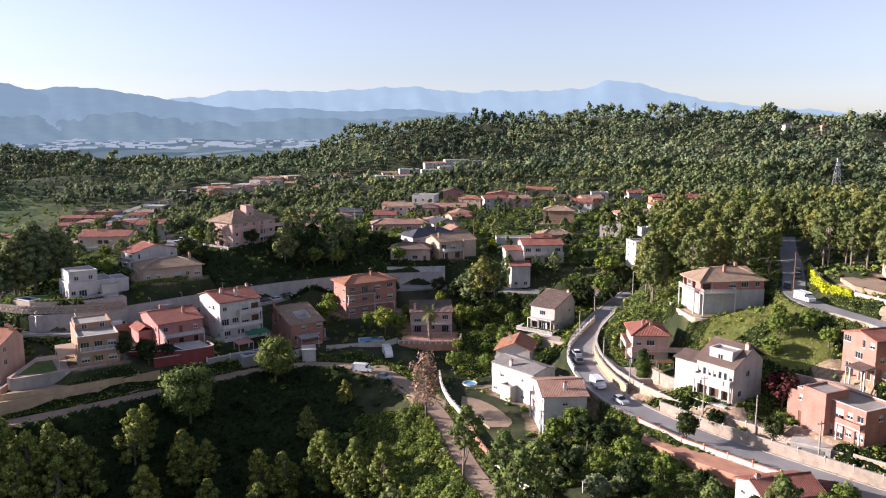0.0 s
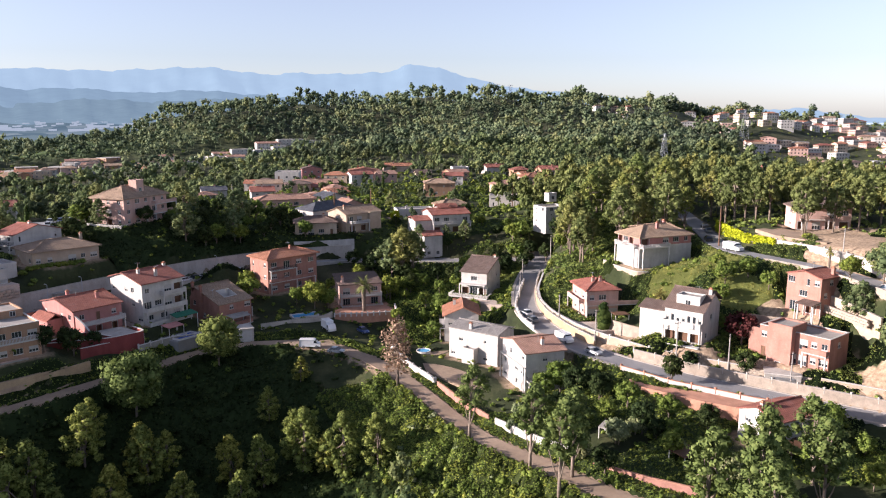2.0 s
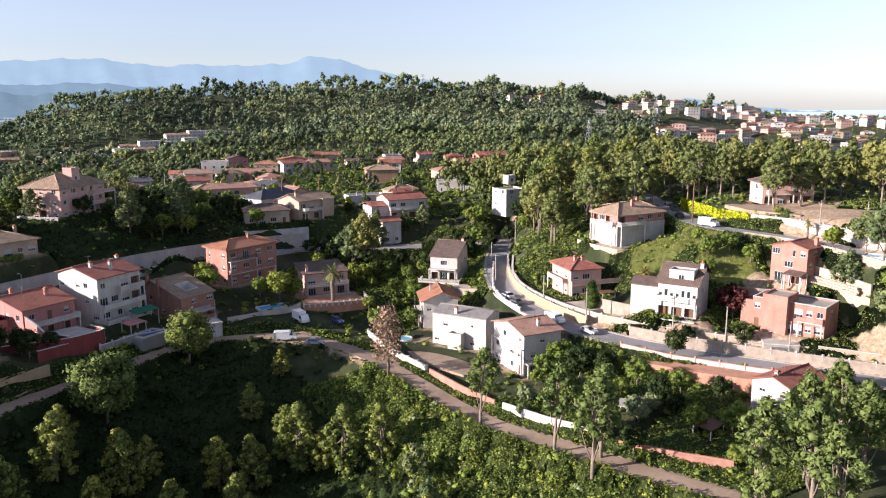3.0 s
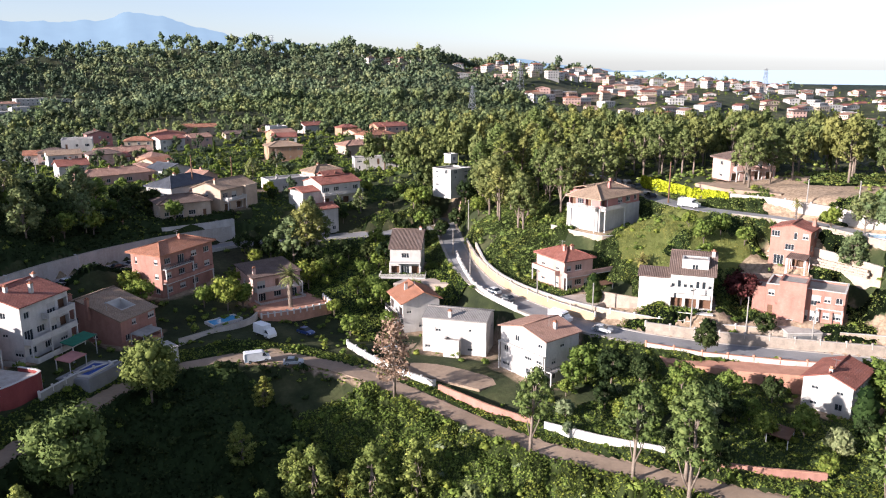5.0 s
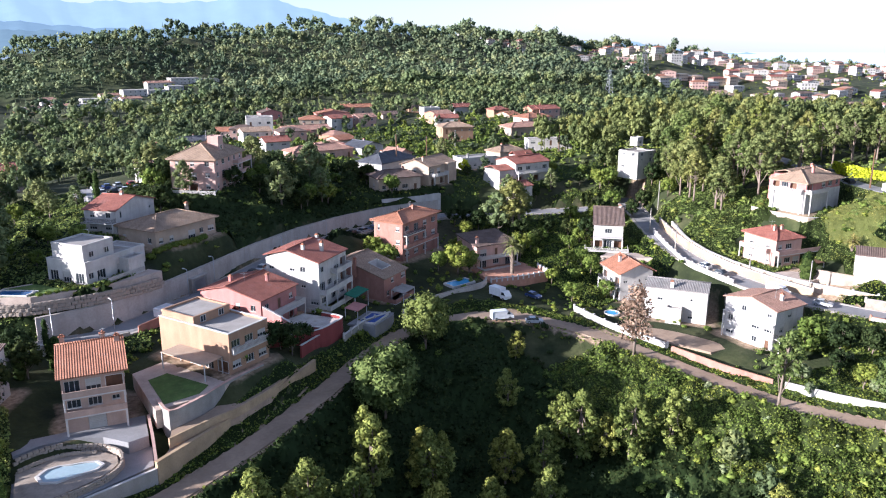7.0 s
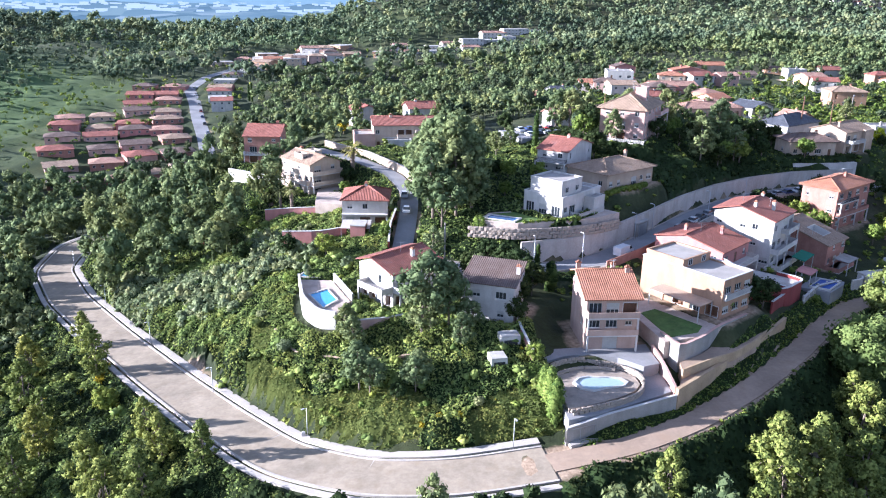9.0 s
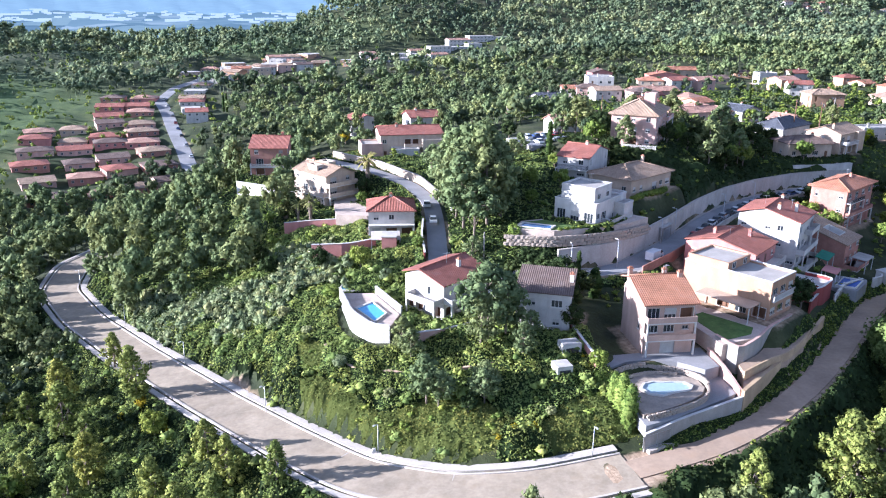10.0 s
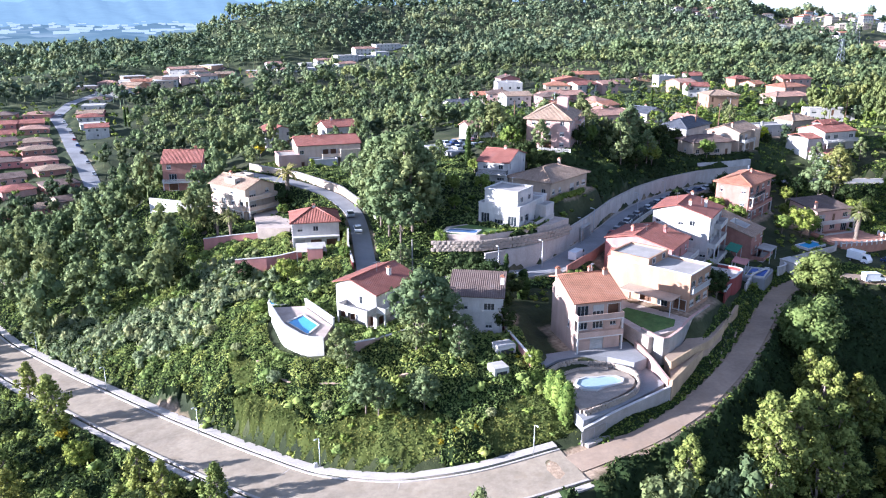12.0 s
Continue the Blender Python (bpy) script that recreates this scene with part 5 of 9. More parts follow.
# Far surfaces: the air's haze is painted in as an even emissive colour.
def haze_glow_material(name, c, glow, wooded, grain=0.006):
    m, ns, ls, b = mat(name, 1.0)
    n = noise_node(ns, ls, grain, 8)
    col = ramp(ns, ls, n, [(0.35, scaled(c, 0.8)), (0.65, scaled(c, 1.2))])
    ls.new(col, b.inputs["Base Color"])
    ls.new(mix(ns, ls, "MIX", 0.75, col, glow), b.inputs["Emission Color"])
    # wooded sets the strength of that haze glow
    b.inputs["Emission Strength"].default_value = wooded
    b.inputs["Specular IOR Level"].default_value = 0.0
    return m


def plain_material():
    """The valley floor: fields, woods, roads and roofs as small cells, haze painted in as bluish glow."""
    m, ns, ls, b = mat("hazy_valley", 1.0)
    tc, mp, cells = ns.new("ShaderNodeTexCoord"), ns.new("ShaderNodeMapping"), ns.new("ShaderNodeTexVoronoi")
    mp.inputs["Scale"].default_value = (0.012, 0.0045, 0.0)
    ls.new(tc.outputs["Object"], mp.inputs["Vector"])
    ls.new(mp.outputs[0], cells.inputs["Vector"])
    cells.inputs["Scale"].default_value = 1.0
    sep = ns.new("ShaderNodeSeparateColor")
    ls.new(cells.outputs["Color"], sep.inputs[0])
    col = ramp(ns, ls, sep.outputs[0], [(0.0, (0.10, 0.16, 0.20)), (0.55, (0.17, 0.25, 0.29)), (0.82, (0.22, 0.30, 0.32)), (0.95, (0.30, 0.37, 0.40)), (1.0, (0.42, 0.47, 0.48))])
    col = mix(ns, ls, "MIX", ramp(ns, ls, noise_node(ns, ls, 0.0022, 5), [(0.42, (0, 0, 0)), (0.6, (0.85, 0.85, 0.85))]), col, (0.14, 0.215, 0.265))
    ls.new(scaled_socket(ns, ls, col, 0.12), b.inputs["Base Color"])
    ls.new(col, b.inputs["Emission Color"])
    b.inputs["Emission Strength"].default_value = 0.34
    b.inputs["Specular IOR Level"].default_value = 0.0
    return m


def scaled_socket(ns, ls, sock, k):
    return mix(ns, ls, "MIX", 1 - k, sock, (0.0, 0.0, 0.0))


# far range with the rocky summit, a nearer range on its western side, and low foothills
FAR_RANGE = [(-60, 220), (-24, 225), (-17.5, 240), (-14.6, 288), (-9, 281), (-2.5, 314), (1.9, 272), (3.6, 289), (6.2, 281), (10.6, 296), (11.3, 330), (12.1, 342), (13.2, 336), (14.1, 322), (15.5, 284),
             (19, 214), (22.7, 180), (27.2, 150), (31, 100), (35, 70), (37.5, 84), (39.5, 88), (42, 52), (46, 24), (52, 2), (110, 0)]
NEAR_RANGE = [(-62, 262), (-40, 275), (-30.1, 290), (-28.1, 244), (-25.1, 265), (-22.4, 243), (-19.7, 212), (-17.2, 185), (-14, 160), (-11, 172), (-7, 150), (-3, 168), (2, 140), (6, 132), (11, 150), (16, 110), (20, 70), (26, 20)]
FOOTHILLS = [(-62, 120), (-45, 128), (-36, 112), (-30, 135), (-26, 118), (-22, 140), (-18, 100), (-14, 92), (-10, 118), (-6, 104), (-1, 124), (4, 92), (9, 104), (14, 60), (18, 10)]
ridge_line(4700, FAR_RANGE, -10, -60, 110, 0.3, "backdrop_mountains", "hazy blue mountain range with a rocky summit", haze_glow_material("blue_haze_glow", (0.030, 0.042, 0.048), (0.35, 0.48, 0.58), 0.63), 4)
ridge_line(4050, NEAR_RANGE, -10, -62, 26, 0.3, "backdrop_range", "hazy wooded range before the mountains", haze_glow_material("wooded_haze_glow", (0.026, 0.040, 0.044), (0.27, 0.39, 0.49), 0.50, 0.012), 3)
ridge_line(3650, FOOTHILLS, -10, -62, 18, 0.3, "backdrop_foothills", "low wooded foothills above the plain", haze_glow_material("foothill_haze_glow", (0.026, 0.038, 0.040), (0.24, 0.35, 0.43), 0.45, 0.02), 4)
floor_ = Shape()
az_, rs_ = np.arange(-62, 18, 1.0), [1700, 1850, 2000, 2200, 2400, 2600, 2800, 3000, 3200, 3400, 3600]
zs_ = {(a, r): max(float(np.interp(r, [1700, 2000, 2600, 3100, 3600], [-20, 4, 12, 28, 52])) + 3 * math.sin(a * 0.9 + r * 0.004), gz(r * math.sin(radians(a)), r * math.cos(radians(a))) + (6.0 if r > 1900 else -9.0)) for a in az_ for r in rs_}
at_ = lambda a, r: (r * math.sin(radians(a)), r * math.cos(radians(a)), zs_[(a, r)])
for a, b in zip(az_, az_[1:]):
    for r, q in zip(rs_, rs_[1:]):
        floor_.face([at_(a, r), at_(b, r), at_(b, q), at_(a, q)])
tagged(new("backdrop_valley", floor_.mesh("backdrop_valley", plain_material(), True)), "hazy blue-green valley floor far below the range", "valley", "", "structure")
# the sea's pale tone is horizon haze, put into a glowing material
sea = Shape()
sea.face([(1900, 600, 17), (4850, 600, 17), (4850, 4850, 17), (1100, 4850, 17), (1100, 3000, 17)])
tagged(new("sea", sea.mesh("sea", haze_glow_material("hazy_sea", (0.02, 0.03, 0.04), (0.64, 0.76, 0.86), 0.76))), "pale hazy blue sea on the horizon", "sea", "", "structure")


def plain_level(x, y):
    r, a = math.hypot(x, y), math.degrees(math.atan2(x, y))
    return float(np.interp(r, [1700, 2000, 2600, 3100, 3600], [-20, 4, 12, 28, 52])) + 3 * math.sin(a * 0.9 + r * 0.004)


# ---------------------------------------------------------------- houses round the bend
house("orange", "pale pink three-storey house with orange tiled roof and balconies", "blush", "gable_x", "tile_orange", 2.4, 0.6, 0.7, 3,
      {"f": [".g.", "WWn", "DDo"], "l": ["..", ".t", "s."], "r": ["..", "w.", "w."], "b": ["w.", "w.w", "ww"]},
      [("f", 1, 0.05, 8.55, 1.3, "wall"), ("f", 2, 0.05, 8.55, 1.2, "wall")], ((0.72, 0.8), (0.95, 0.62), (0.05, 0.9)), seed=1)
house("peach", "peach rendered flat-roofed house with a lean-to terrace roof", "peach", "flat", storeys=2, chimneys=(), seed=2,
      win={"f": ["WWW", "WWW"], "l": ["..oDo", "....."], "r": ["w.w", "w.w"], "b": ["..", "ww"]},
      balconies=[("f", 1, 0.5, 8.5, 0.5, "hung")], blocks=[(0.4, 8.6, 8.2, 8.0, 6.6, 8.0, "flat")])
house("red", "dark rose-red house with layered tiled roofs and arched porch", "rose", "gable_x", "tile_red", 1.9, 0.4, 0.55, 2,
      {"f": ["aaa", "wdw"], "l": ["w.aa", "w.ww"], "r": ["w.", "w"]}, [("f", 1, 0.5, 11.5, 2.6, "posts")], ((0.7, 0.3), (0.35, 0.7)), seed=3, blocks=[(-3.5, 5.5, 3.6, 7.0, -2, 4.2, "gable_y")])
house("tall_white", "tall white house with red tiled roof and stacked balconies", "white", "gable_x", "tile_red", 2.0, 0.45, 0.58, 3,
      {"f": ["WWW", "DWDo", "w.Do"], "l": ["oo..W", ".w.w.", "w.ww."], "r": ["ww", "w.w", "ww"]},
      [("f", 1, 0.1, 11.9, 1.7, "wall"), ("f", 2, 5.0, 11.9, 1.6, "wall"), ("f", 0, 0.1, 12.6, 2.6, "wall"), ("l", 0, -1.0, 13.0, 2.4, "wall")], ((0.25, 0.42), (0.5, 0.2), (0.98, 0.55)), seed=4)
house("tawny", "tawny brick house with tan tiled roof and sunken roof terrace", "brick", "gable_x", "tile_tan", 3.2, 0.5, 0.78, 2,
      {"f": ["wWw", ".w.W"], "l": [".w.", "w.."], "r": ["ww", "w.w"]}, [("f", 0, -0.5, 8, 3.4, "wall"), ("r", 1, 1.0, 5.0, 1.2, "rail")], ((-0.05, 0.55), (0.06, 0.95)), seed=5, well=(3.4, 7.4, 2.6, 6.6))
house("brick_block", "three-storey red brick house with low orange hipped roof", "brick", "hip", "tile_orange", 1.5, 0.8, 0.5, 3,
      {"f": ["WWW.", "WWWW", "WDWW"], "l": [".ww", "w.w", "t.w"], "r": ["ww.", "ww", "ww"]}, [("f", 1, 0.3, 16.2, 1.2, "wall"), ("f", 2, 0.3, 9.5, 1.2, "rail")], ((0.6, 0.4),), seed=6)
house("palm_house", "small brick house with brown roof and white balustrades", "pink", "shed", "tile_brown", 1.3, 0.4, 0.5, 2,
      {"f": ["DWD", "DdW"], "l": ["w.", "w"], "r": [".w", "w"]}, [("f", 1, 0.2, 12.2, 2.0, "posts"), ("f", 0, 0.2, 12.2, 3.4, "posts")], ((0.1, 0.2),), seed=7)
house("dark_roof", "white house with broad dark brown roof and pillared porch", "white", "gable_x", "tile_brown", 3.0, 0.45, 0.8, 2,
      {"f": ["oDo", ".W."], "l": ["w.", "w."], "r": ["w.w", ".w"]}, [("f", 1, 0.0, 8.0, 2.0, "open"), ("f", 0, -2.4, 9.5, 4.0, "posts")], ((0.9, 0.78),), seed=8, base_mat=None)
house("orange_gable", "white gabled house with orange roof and brick balconies", "white", "gable_y", "tile_orange", 2.1, 0.7, 0.55, 2,
      {"f": [".ww", "w.n"], "l": ["ooo", "oDo"], "r": ["..", "w"]}, [("l", 1, 0.2, 9.8, 1.4, "rail")], ((0.3, 0.6),), seed=9)
house("white_cube", "plain white house with a low grey roof and outside stair", "white", "gable_x", "gravel_tile", 1.0, 0.2, 0.6, 2, {"f": ["w.s.w.", ".w..s."], "l": [".s", "w."], "r": ["s.", ".w"]}, (), ((0.42, 0.1),), seed=10,
      blocks=[(5.2, -2.2, 3.4, 2.4, -3, 3.4, "flat")])
house("white_shed", "white two-storey house with faded pink tiled roof", "white", "gable_y", "tile_pink", 1.6, 0.5, 0.52, 3,
      {"f": ["W.wd", "w.WW", ".w.n"], "l": ["..", "w.", ".."], "r": ["w.", "ww", "w"]}, [("f", 2, 0.0, 12.6, 0.7, "open"), ("r", 1, 0.2, 9.0, 1.4, "rail")], ((0.8, 0.55),), seed=11)
house("red_hip", "pink brick house with red hipped roof above a garden terrace", "pink", "hip", "tile_red", 1.7, 0.6, 0.5, 2,
      {"f": ["DWD", "wW."], "l": ["ww", "ww"], "r": ["w.", "W"]}, [("f", 1, -0.5, 13.5, 1.6, "wall"), ("l", 1, 0, 9, 1.4, "wall")], ((0.35, 0.35), (0.55, 0.3)), seed=12)
house("grey_gable", "white house with grey-brown roofs, dormer and glazed gallery", "white", "gable_x", "tile_brown", 3.2, 0.5, 0.6, 2,
      {"f": ["ooo", "ttttttt"], "l": ["w.", "w."], "r": ["w.", "w"]}, [("f", 1, 0.0, 8.4, 1.2, "wall"), ("f", 0, -0.3, 8.7, 3.0, "open")], ((0.95, 0.5),), seed=13,
      blocks=[(2.0, 1.1, 5.2, 3.4, 7.2, 9.7, "flat"), (-6.4, 1.4, 6.4, 7.5, -3, 5.9, "gable_x", "white")])
house("brick_tower", "tall narrow red brick house with red roof", "brick", "gable_y", "tile_red", 1.1, 0.3, 0.5, 3,
      {"f": ["Do", ".W.", "W.tw"], "l": ["..", "..", "w."], "r": ["..", "w.", "w"]}, [("f", 1, 4.5, 8.4, 2.4, "open")], ((0.9, 0.7),), seed=14)
house("villa", "rose and white villa with broad tan roof on a white base", "rose", "hip", "tile_tan", 2.3, 0.7, 0.5, 3,
      {"f": ["....", "d.a.", "o.WWw"], "l": ["....", "t..t", "oWo."], "r": ["...", "w.w", "w.w"]}, [("f", 2, 0.0, 8.5, 1.6, "posts"), ("l", 2, 0.5, 9.0, 1.4, "posts")], ((0.45, 0.3), (0.72, 0.6)), seed=15,
      blocks=[(-0.12, -0.12, 16.74, 9.74, -3, 5.3, "flat", "white"), (6.0, 5.0, 10.5, 9.0, -2, 8.6, "gable_x", "rose")])
house("modern_brick", "modern flat-roofed red brick house with tall glazing", "brick", "flat", storeys=2, chimneys=(), seed=16,
      win={"f": ["d..DDwW", "w...Dww"], "l": ["w.", "w"], "r": ["..", "w"]}, balconies=[("f", 1, 9.6, 14.4, 1.2, "wall")], blocks=[(2.6, -1.6, 5.0, 6.0, -2, 7.5, "flat"), (-2.6, 0.6, 2.5, 5.5, -2, 5.2, "flat")])
house("cottage", "white cottage with red tiled roof below the street", "white", "gable_x", "tile_red", 1.5, 0.4, 0.5, 2, {"f": ["oo.", "ww."], "l": ["ww", "ww"]}, (), ((0.1, 0.5),), seed=17,
      blocks=[(10.0, 1.0, 5.0, 6.0, -2, 4.0, "gable_x")])
house("garden_house", "pink house with brown roof among pines on a terrace", "pink", "hip", "tile_brown", 1.6, 0.6, 0.5, 2, {"f": ["oDoo", "w.DW"], "l": ["w", "w"]}, [("f", 1, 1, 8, 1.5, "wall")], ((0.4, 0.4),), seed=18)
house("cubist", "white modern cubist house with roof terrace and large windows", "white", "flat", storeys=1, chimneys=(), seed=19,
      win={"f": ["wD.DW"], "l": ["DDD"], "r": ["W"]}, balconies=[("f", 0, 3.0, 12.4, 2.6, "posts")], blocks=[(0.5, 0.8, 7.6, 8.0, 4.0, 7.2, "flat"), (12.3, 1.4, 4.6, 7.6, -2.5, 3.6, "flat"), (8.4, -2.4, 4.2, 2.6, -2, 3.0, "flat")])
house("bungalow", "low tan brick bungalow with hipped tan tiled roof", "tan", "hip", "tile_tan", 1.9, 0.7, 0.5, 1, {"f": ["ww.DwW"], "l": ["w.w"], "r": ["w.w"]}, (), ((0.9, 0.6),), seed=20)
house("slope_white", "white house with red roof, pillared veranda and garden pool", "white", "gable_x", "tile_red", 1.7, 0.5, 0.6, 2,
      {"f": ["owow", ".a.w"], "l": ["oo.o", "..t."], "r": [".w", "w"]}, [("l", 1, 2.5, 9.5, 2.6, "wall"), ("f", 1, 0.0, 6.0, 2.0, "wall"), ("l", 0, -1.0, 10.5, 4.2, "open")], ((0.62, 0.32),), seed=21)
house("slope_small", "small white house with brown tiled roof and big shutters", "white", "shed", "tile_brown", 1.7, 0.35, 0.5, 2, {"f": ["ww", "WW"], "l": ["w", "w"]}, (), ((0.97, 0.5),), seed=22)
house("lane_red", "white house with red hipped roof beside the lane", "white", "hip", "tile_red", 2.0, 0.5, 0.5, 2, {"f": ["Doo", "ww."], "l": ["w", "w"], "r": ["w", "w"]}, [("f", 1, 0, 10.5, 1.4, "open")], ((0.5, 0.5),), seed=23)
house("lane_cream", "cream house with tan roof, dormers and orange balcony blind", "cream", "gable_y", "tile_tan", 1.8, 0.4, 0.5, 3, {"f": ["W.", "D.", "Dw"], "l": ["wwww", "wDww", "w.w."], "r": ["ww", "ww", "w"]},
      [("f", 1, 0, 9.5, 1.5, "wall"), ("f", 2, 0, 9.5, 1.3, "wall"), ("l", 1, 0, 14, 1.1, "wall")], ((0.5, 0.8),), seed=24, blocks=[(1.0, 5.0, 2.0, 4.0, 7.6, 9.6, "flat"), (4.8, 5.0, 2.4, 4.0, 8.0, 10.0, "flat")])
house("lane_brick", "narrow red brick house with steep red roof", "brick", "gable_x", "tile_red", 2.4, 0.4, 0.75, 3, {"f": ["oo", "Dw", "w.n"], "l": ["", "w", "w"]}, [("f", 1, 0, 10.5, 1.4, "posts")], ((0.8, 0.9),), seed=25)
house("lane_wide", "wide cream and pink house with red gabled roofs", "cream", "gable_x", "tile_red", 1.7, 0.4, 0.6, 2, {"f": ["dw.D.ww", "w..oo.tt"], "l": ["", "w"]}, [("f", 1, 7, 14, 1.6, "wall")], ((0.3, 0.5),), seed=26, base_mat="pink", blocks=[(-6.0, -2.0, 6.2, 8.0, -4, 4.4, "flat", "pink"), (3.0, -4.2, 8.0, 4.4, -5, 3.0, "flat", "white"), (12.5, -2.2, 6.0, 2.4, -5, 5.2, "flat", "cream")])
house("gable_white", "white gabled house with red roof and dormer", "white", "gable_y", "tile_red", 2.0, 0.35, 0.5, 2, {"f": [".t.t", "t..t"], "l": ["WW", "ww"], "r": ["w", "w"]}, [("l", 1, 0, 8, 1.5, "rail")], ((0.5, 0.4),), seed=27)
house("mansion", "large pink four-storey house with brown roof and terraces", "pink", "hip", "tile_tan", 3.0, 0.8, 0.5, 3,
      {"f": ["wWwWw", "wDwDw", "wWwww"], "l": ["wow", "wDw", "www"], "r": ["ow", "ow", "w"]}, [("f", 1, 8, 20, 1.6, "wall"), ("f", 2, 12, 22, 1.6, "wall"), ("l", 0, 0, 13, 3, "posts")], ((0.45, 0.4),), seed=28,
      blocks=[(8, 2.0, 3.2, 3.0, 9, 13.2, "flat")])
house("two_gable", "grey house with tan gabled roof and glazed balcony", "tan", "gable_x", "tile_tan", 1.9, 0.5, 0.5, 2, {"f": ["ooD", "DD.w"], "l": ["w", "w"]}, [("f", 1, 1, 9, 1.8, "posts")], ((0.1, 0.3),), seed=29,
      blocks=[(9.5, -1.0, 5.0, 5, -3, 6.2, "flat")])
house("slate_hip", "white house with grey slate hipped roof", "white", "hip", "slate", 2.3, 0.6, 0.5, 1, {"f": ["w.D.ww"], "l": ["ww"]}, (), ((0.35, 0.5),), seed=30)
house("red_white", "white house with stepped red roofs and balcony", "white", "gable_x", "tile_red", 1.6, 0.4, 0.5, 2, {"f": ["oDo.", "WWnW"], "l": ["w", "w"]}, [("f", 1, 0, 14, 1.5, "posts")], ((0.6, 0.5),), seed=31,
      blocks=[(-6.0, 1.0, 6.0, 9.0, -6, 4.6, "gable_x"), (4.0, 5.0, 7.0, 4.0, 6, 8.4, "gable_x"), (-5.5, -7.5, 6.5, 8.0, -7, 0.5, "gable_x")])
house("white_tall", "tall white flat-roofed house at the wood's edge", "white", "flat", storeys=3, chimneys=(), seed=32, win={"f": ["..", "sw", "ww"], "l": ["w.", "s.", "ww"]}, blocks=[(3, 3, 3, 3, 7.5, 10, "flat")])
house("wall_house", "low grey-roofed house above the retaining wall", "cream", "hip", "tile_brown", 1.5, 0.8, 0.5, 1, {"f": ["wDWd"], "l": ["w"]}, (), ((0.7, 0.5),), seed=33)
for i, (nm, wl, rf, tl, lab) in enumerate([
        ("far_white", "white", "gable_x", "tile_red", "white house with red roof behind the pines"), ("far_gable", "white", "gable_y", "tile_red", "white house with red gabled roof in trees"),
        ("lot_white", "white", "gable_x", "tile_pink", "white house beside a car park"), ("mid_long", "pink", "hip", "tile_pink", "long low house with faded pink roof"),
        ("mid_white", "white", "gable_x", "tile_red", "small white house with red roof"), ("mid_grey", "white", "gable_y", "slate", "white house with grey gabled roof"),
        ("mid_small", "pink", "gable_y", "tile_pink", "small pink house with a faded gabled roof"), ("mid_arch", "peach", "hip", "tile_tan", "ochre house with arched porch"),
        ("mid_blue", "white", "flat", "slate", "pale flat-roofed building among gardens"), ("mid_ochre", "cream", "hip", "tile_tan", "cream house with tan hipped roof"),
        ("mid_wall", "white", "flat", "tile_red", "white flat-roofed house with long garden wall"), ("mid_roof", "tan", "hip", "tile_pink", "tan house under a broad faded roof"),
        ("mid_red", "pink", "hip", "tile_orange", "pink house with orange hipped roof"), ("mid_top", "peach", "gable_x", "tile_red", "peach house with red roof on the rise"),
        ("edge_white", "white", "flat", "tile_red", "white cubic house against the wood"), ("edge_red", "white", "gable_x", "tile_red", "white house with red roof against the wood"),
        ("edge_orange", "rose", "gable_y", "tile_orange", "bright terracotta house with orange roof"), ("edge_pink", "cream", "gable_x", "tile_orange", "long cream house with orange roof"),
        ("edge_brown", "rose", "gable_y", "tile_brown", "dark brick house with wooden balcony"), ("edge_stack", "white", "flat", "tile_red", "tall white stepped house"),
        ("edge_long", "pink", "gable_x", "tile_pink", "low row house with faded roof"), ("edge_low", "white", "gable_x", "slate", "low white house with grey roof"),
        ("edge_tile", "cream", "hip", "tile_red", "small cream house with red roof"), ("knoll", "brick", "gable_y", "slate", "dark house with grey roof in the pines")]):
    house(nm, lab, wl, rf, tl, 1.6, 0.5, 0.5, 1 if PLOTS[nm][6] - PLOTS[nm][5] < 4.6 else 2, seed=50 + i, chimneys=((0.3 + 0.05 * (i % 8), 0.5),), group="houses of the village")

# ---------------------------------------------------------------- walls and terraces
def wall_line(label, pts, material, thick=0.35, foot=1.8, coping="trim", name="retaining_wall", posts=0.0, depth_to=None):
    """A free-standing or retaining wall along x, y, top z; it goes down into the ground."""
    line = resample(pts, 1.5, 1 if len(pts) < 6 else 4)
    g = ground_z([p[0] for p in line], [p[1] for p in line])
    low = [min(float(g[i]), p[2] - 0.4) - foot for i, p in enumerate(line)]
    root = thing(name, pose(*pts[0][:2], 0), label, "wall", "garden and retaining walls")
    ox, oy = pts[0][:2]

    def strip(half, z_of, top_of):
        s, rings = Shape(), []
        for i, p in enumerate(line):
            a, b = line[max(i - 1, 0)], line[min(i + 1, len(line) - 1)]
            dx, dy = b[0] - a[0], b[1] - a[1]
            n = math.hypot(dx, dy) or 1
            rx, ry = dy / n * half, -dx / n * half
            x, y = p[0] - ox, p[1] - oy
            z0, z1 = z_of(i, p), top_of(i, p)
            rings.append([(x - rx, y - ry, z0), (x + rx, y + ry, z0), (x + rx, y + ry, z1), (x - rx, y - ry, z1)])
        return s.loft(rings)

    child("wall", strip(thick / 2, lambda i, p: low[i], lambda i, p: p[2]).mesh("wall", M[material]), root)
    if coping:
        child("coping", strip(thick / 2 + 0.06, lambda i, p: p[2] + 0.003, lambda i, p: p[2] + 0.1).mesh("coping", M[coping]), root)
    if posts:
        gap = max(1, int(posts / 1.5))
        pm = Shape()
        pm.box(-0.2, -0.2, -0.8, 0.2, 0.2, 0.45, 0.03)
        me = pm.mesh("post", M[coping or material])
        for p in line[::gap]:
            child("post", me, root, "", pose(p[0] - ox, p[1] - oy, p[2]))
    return root


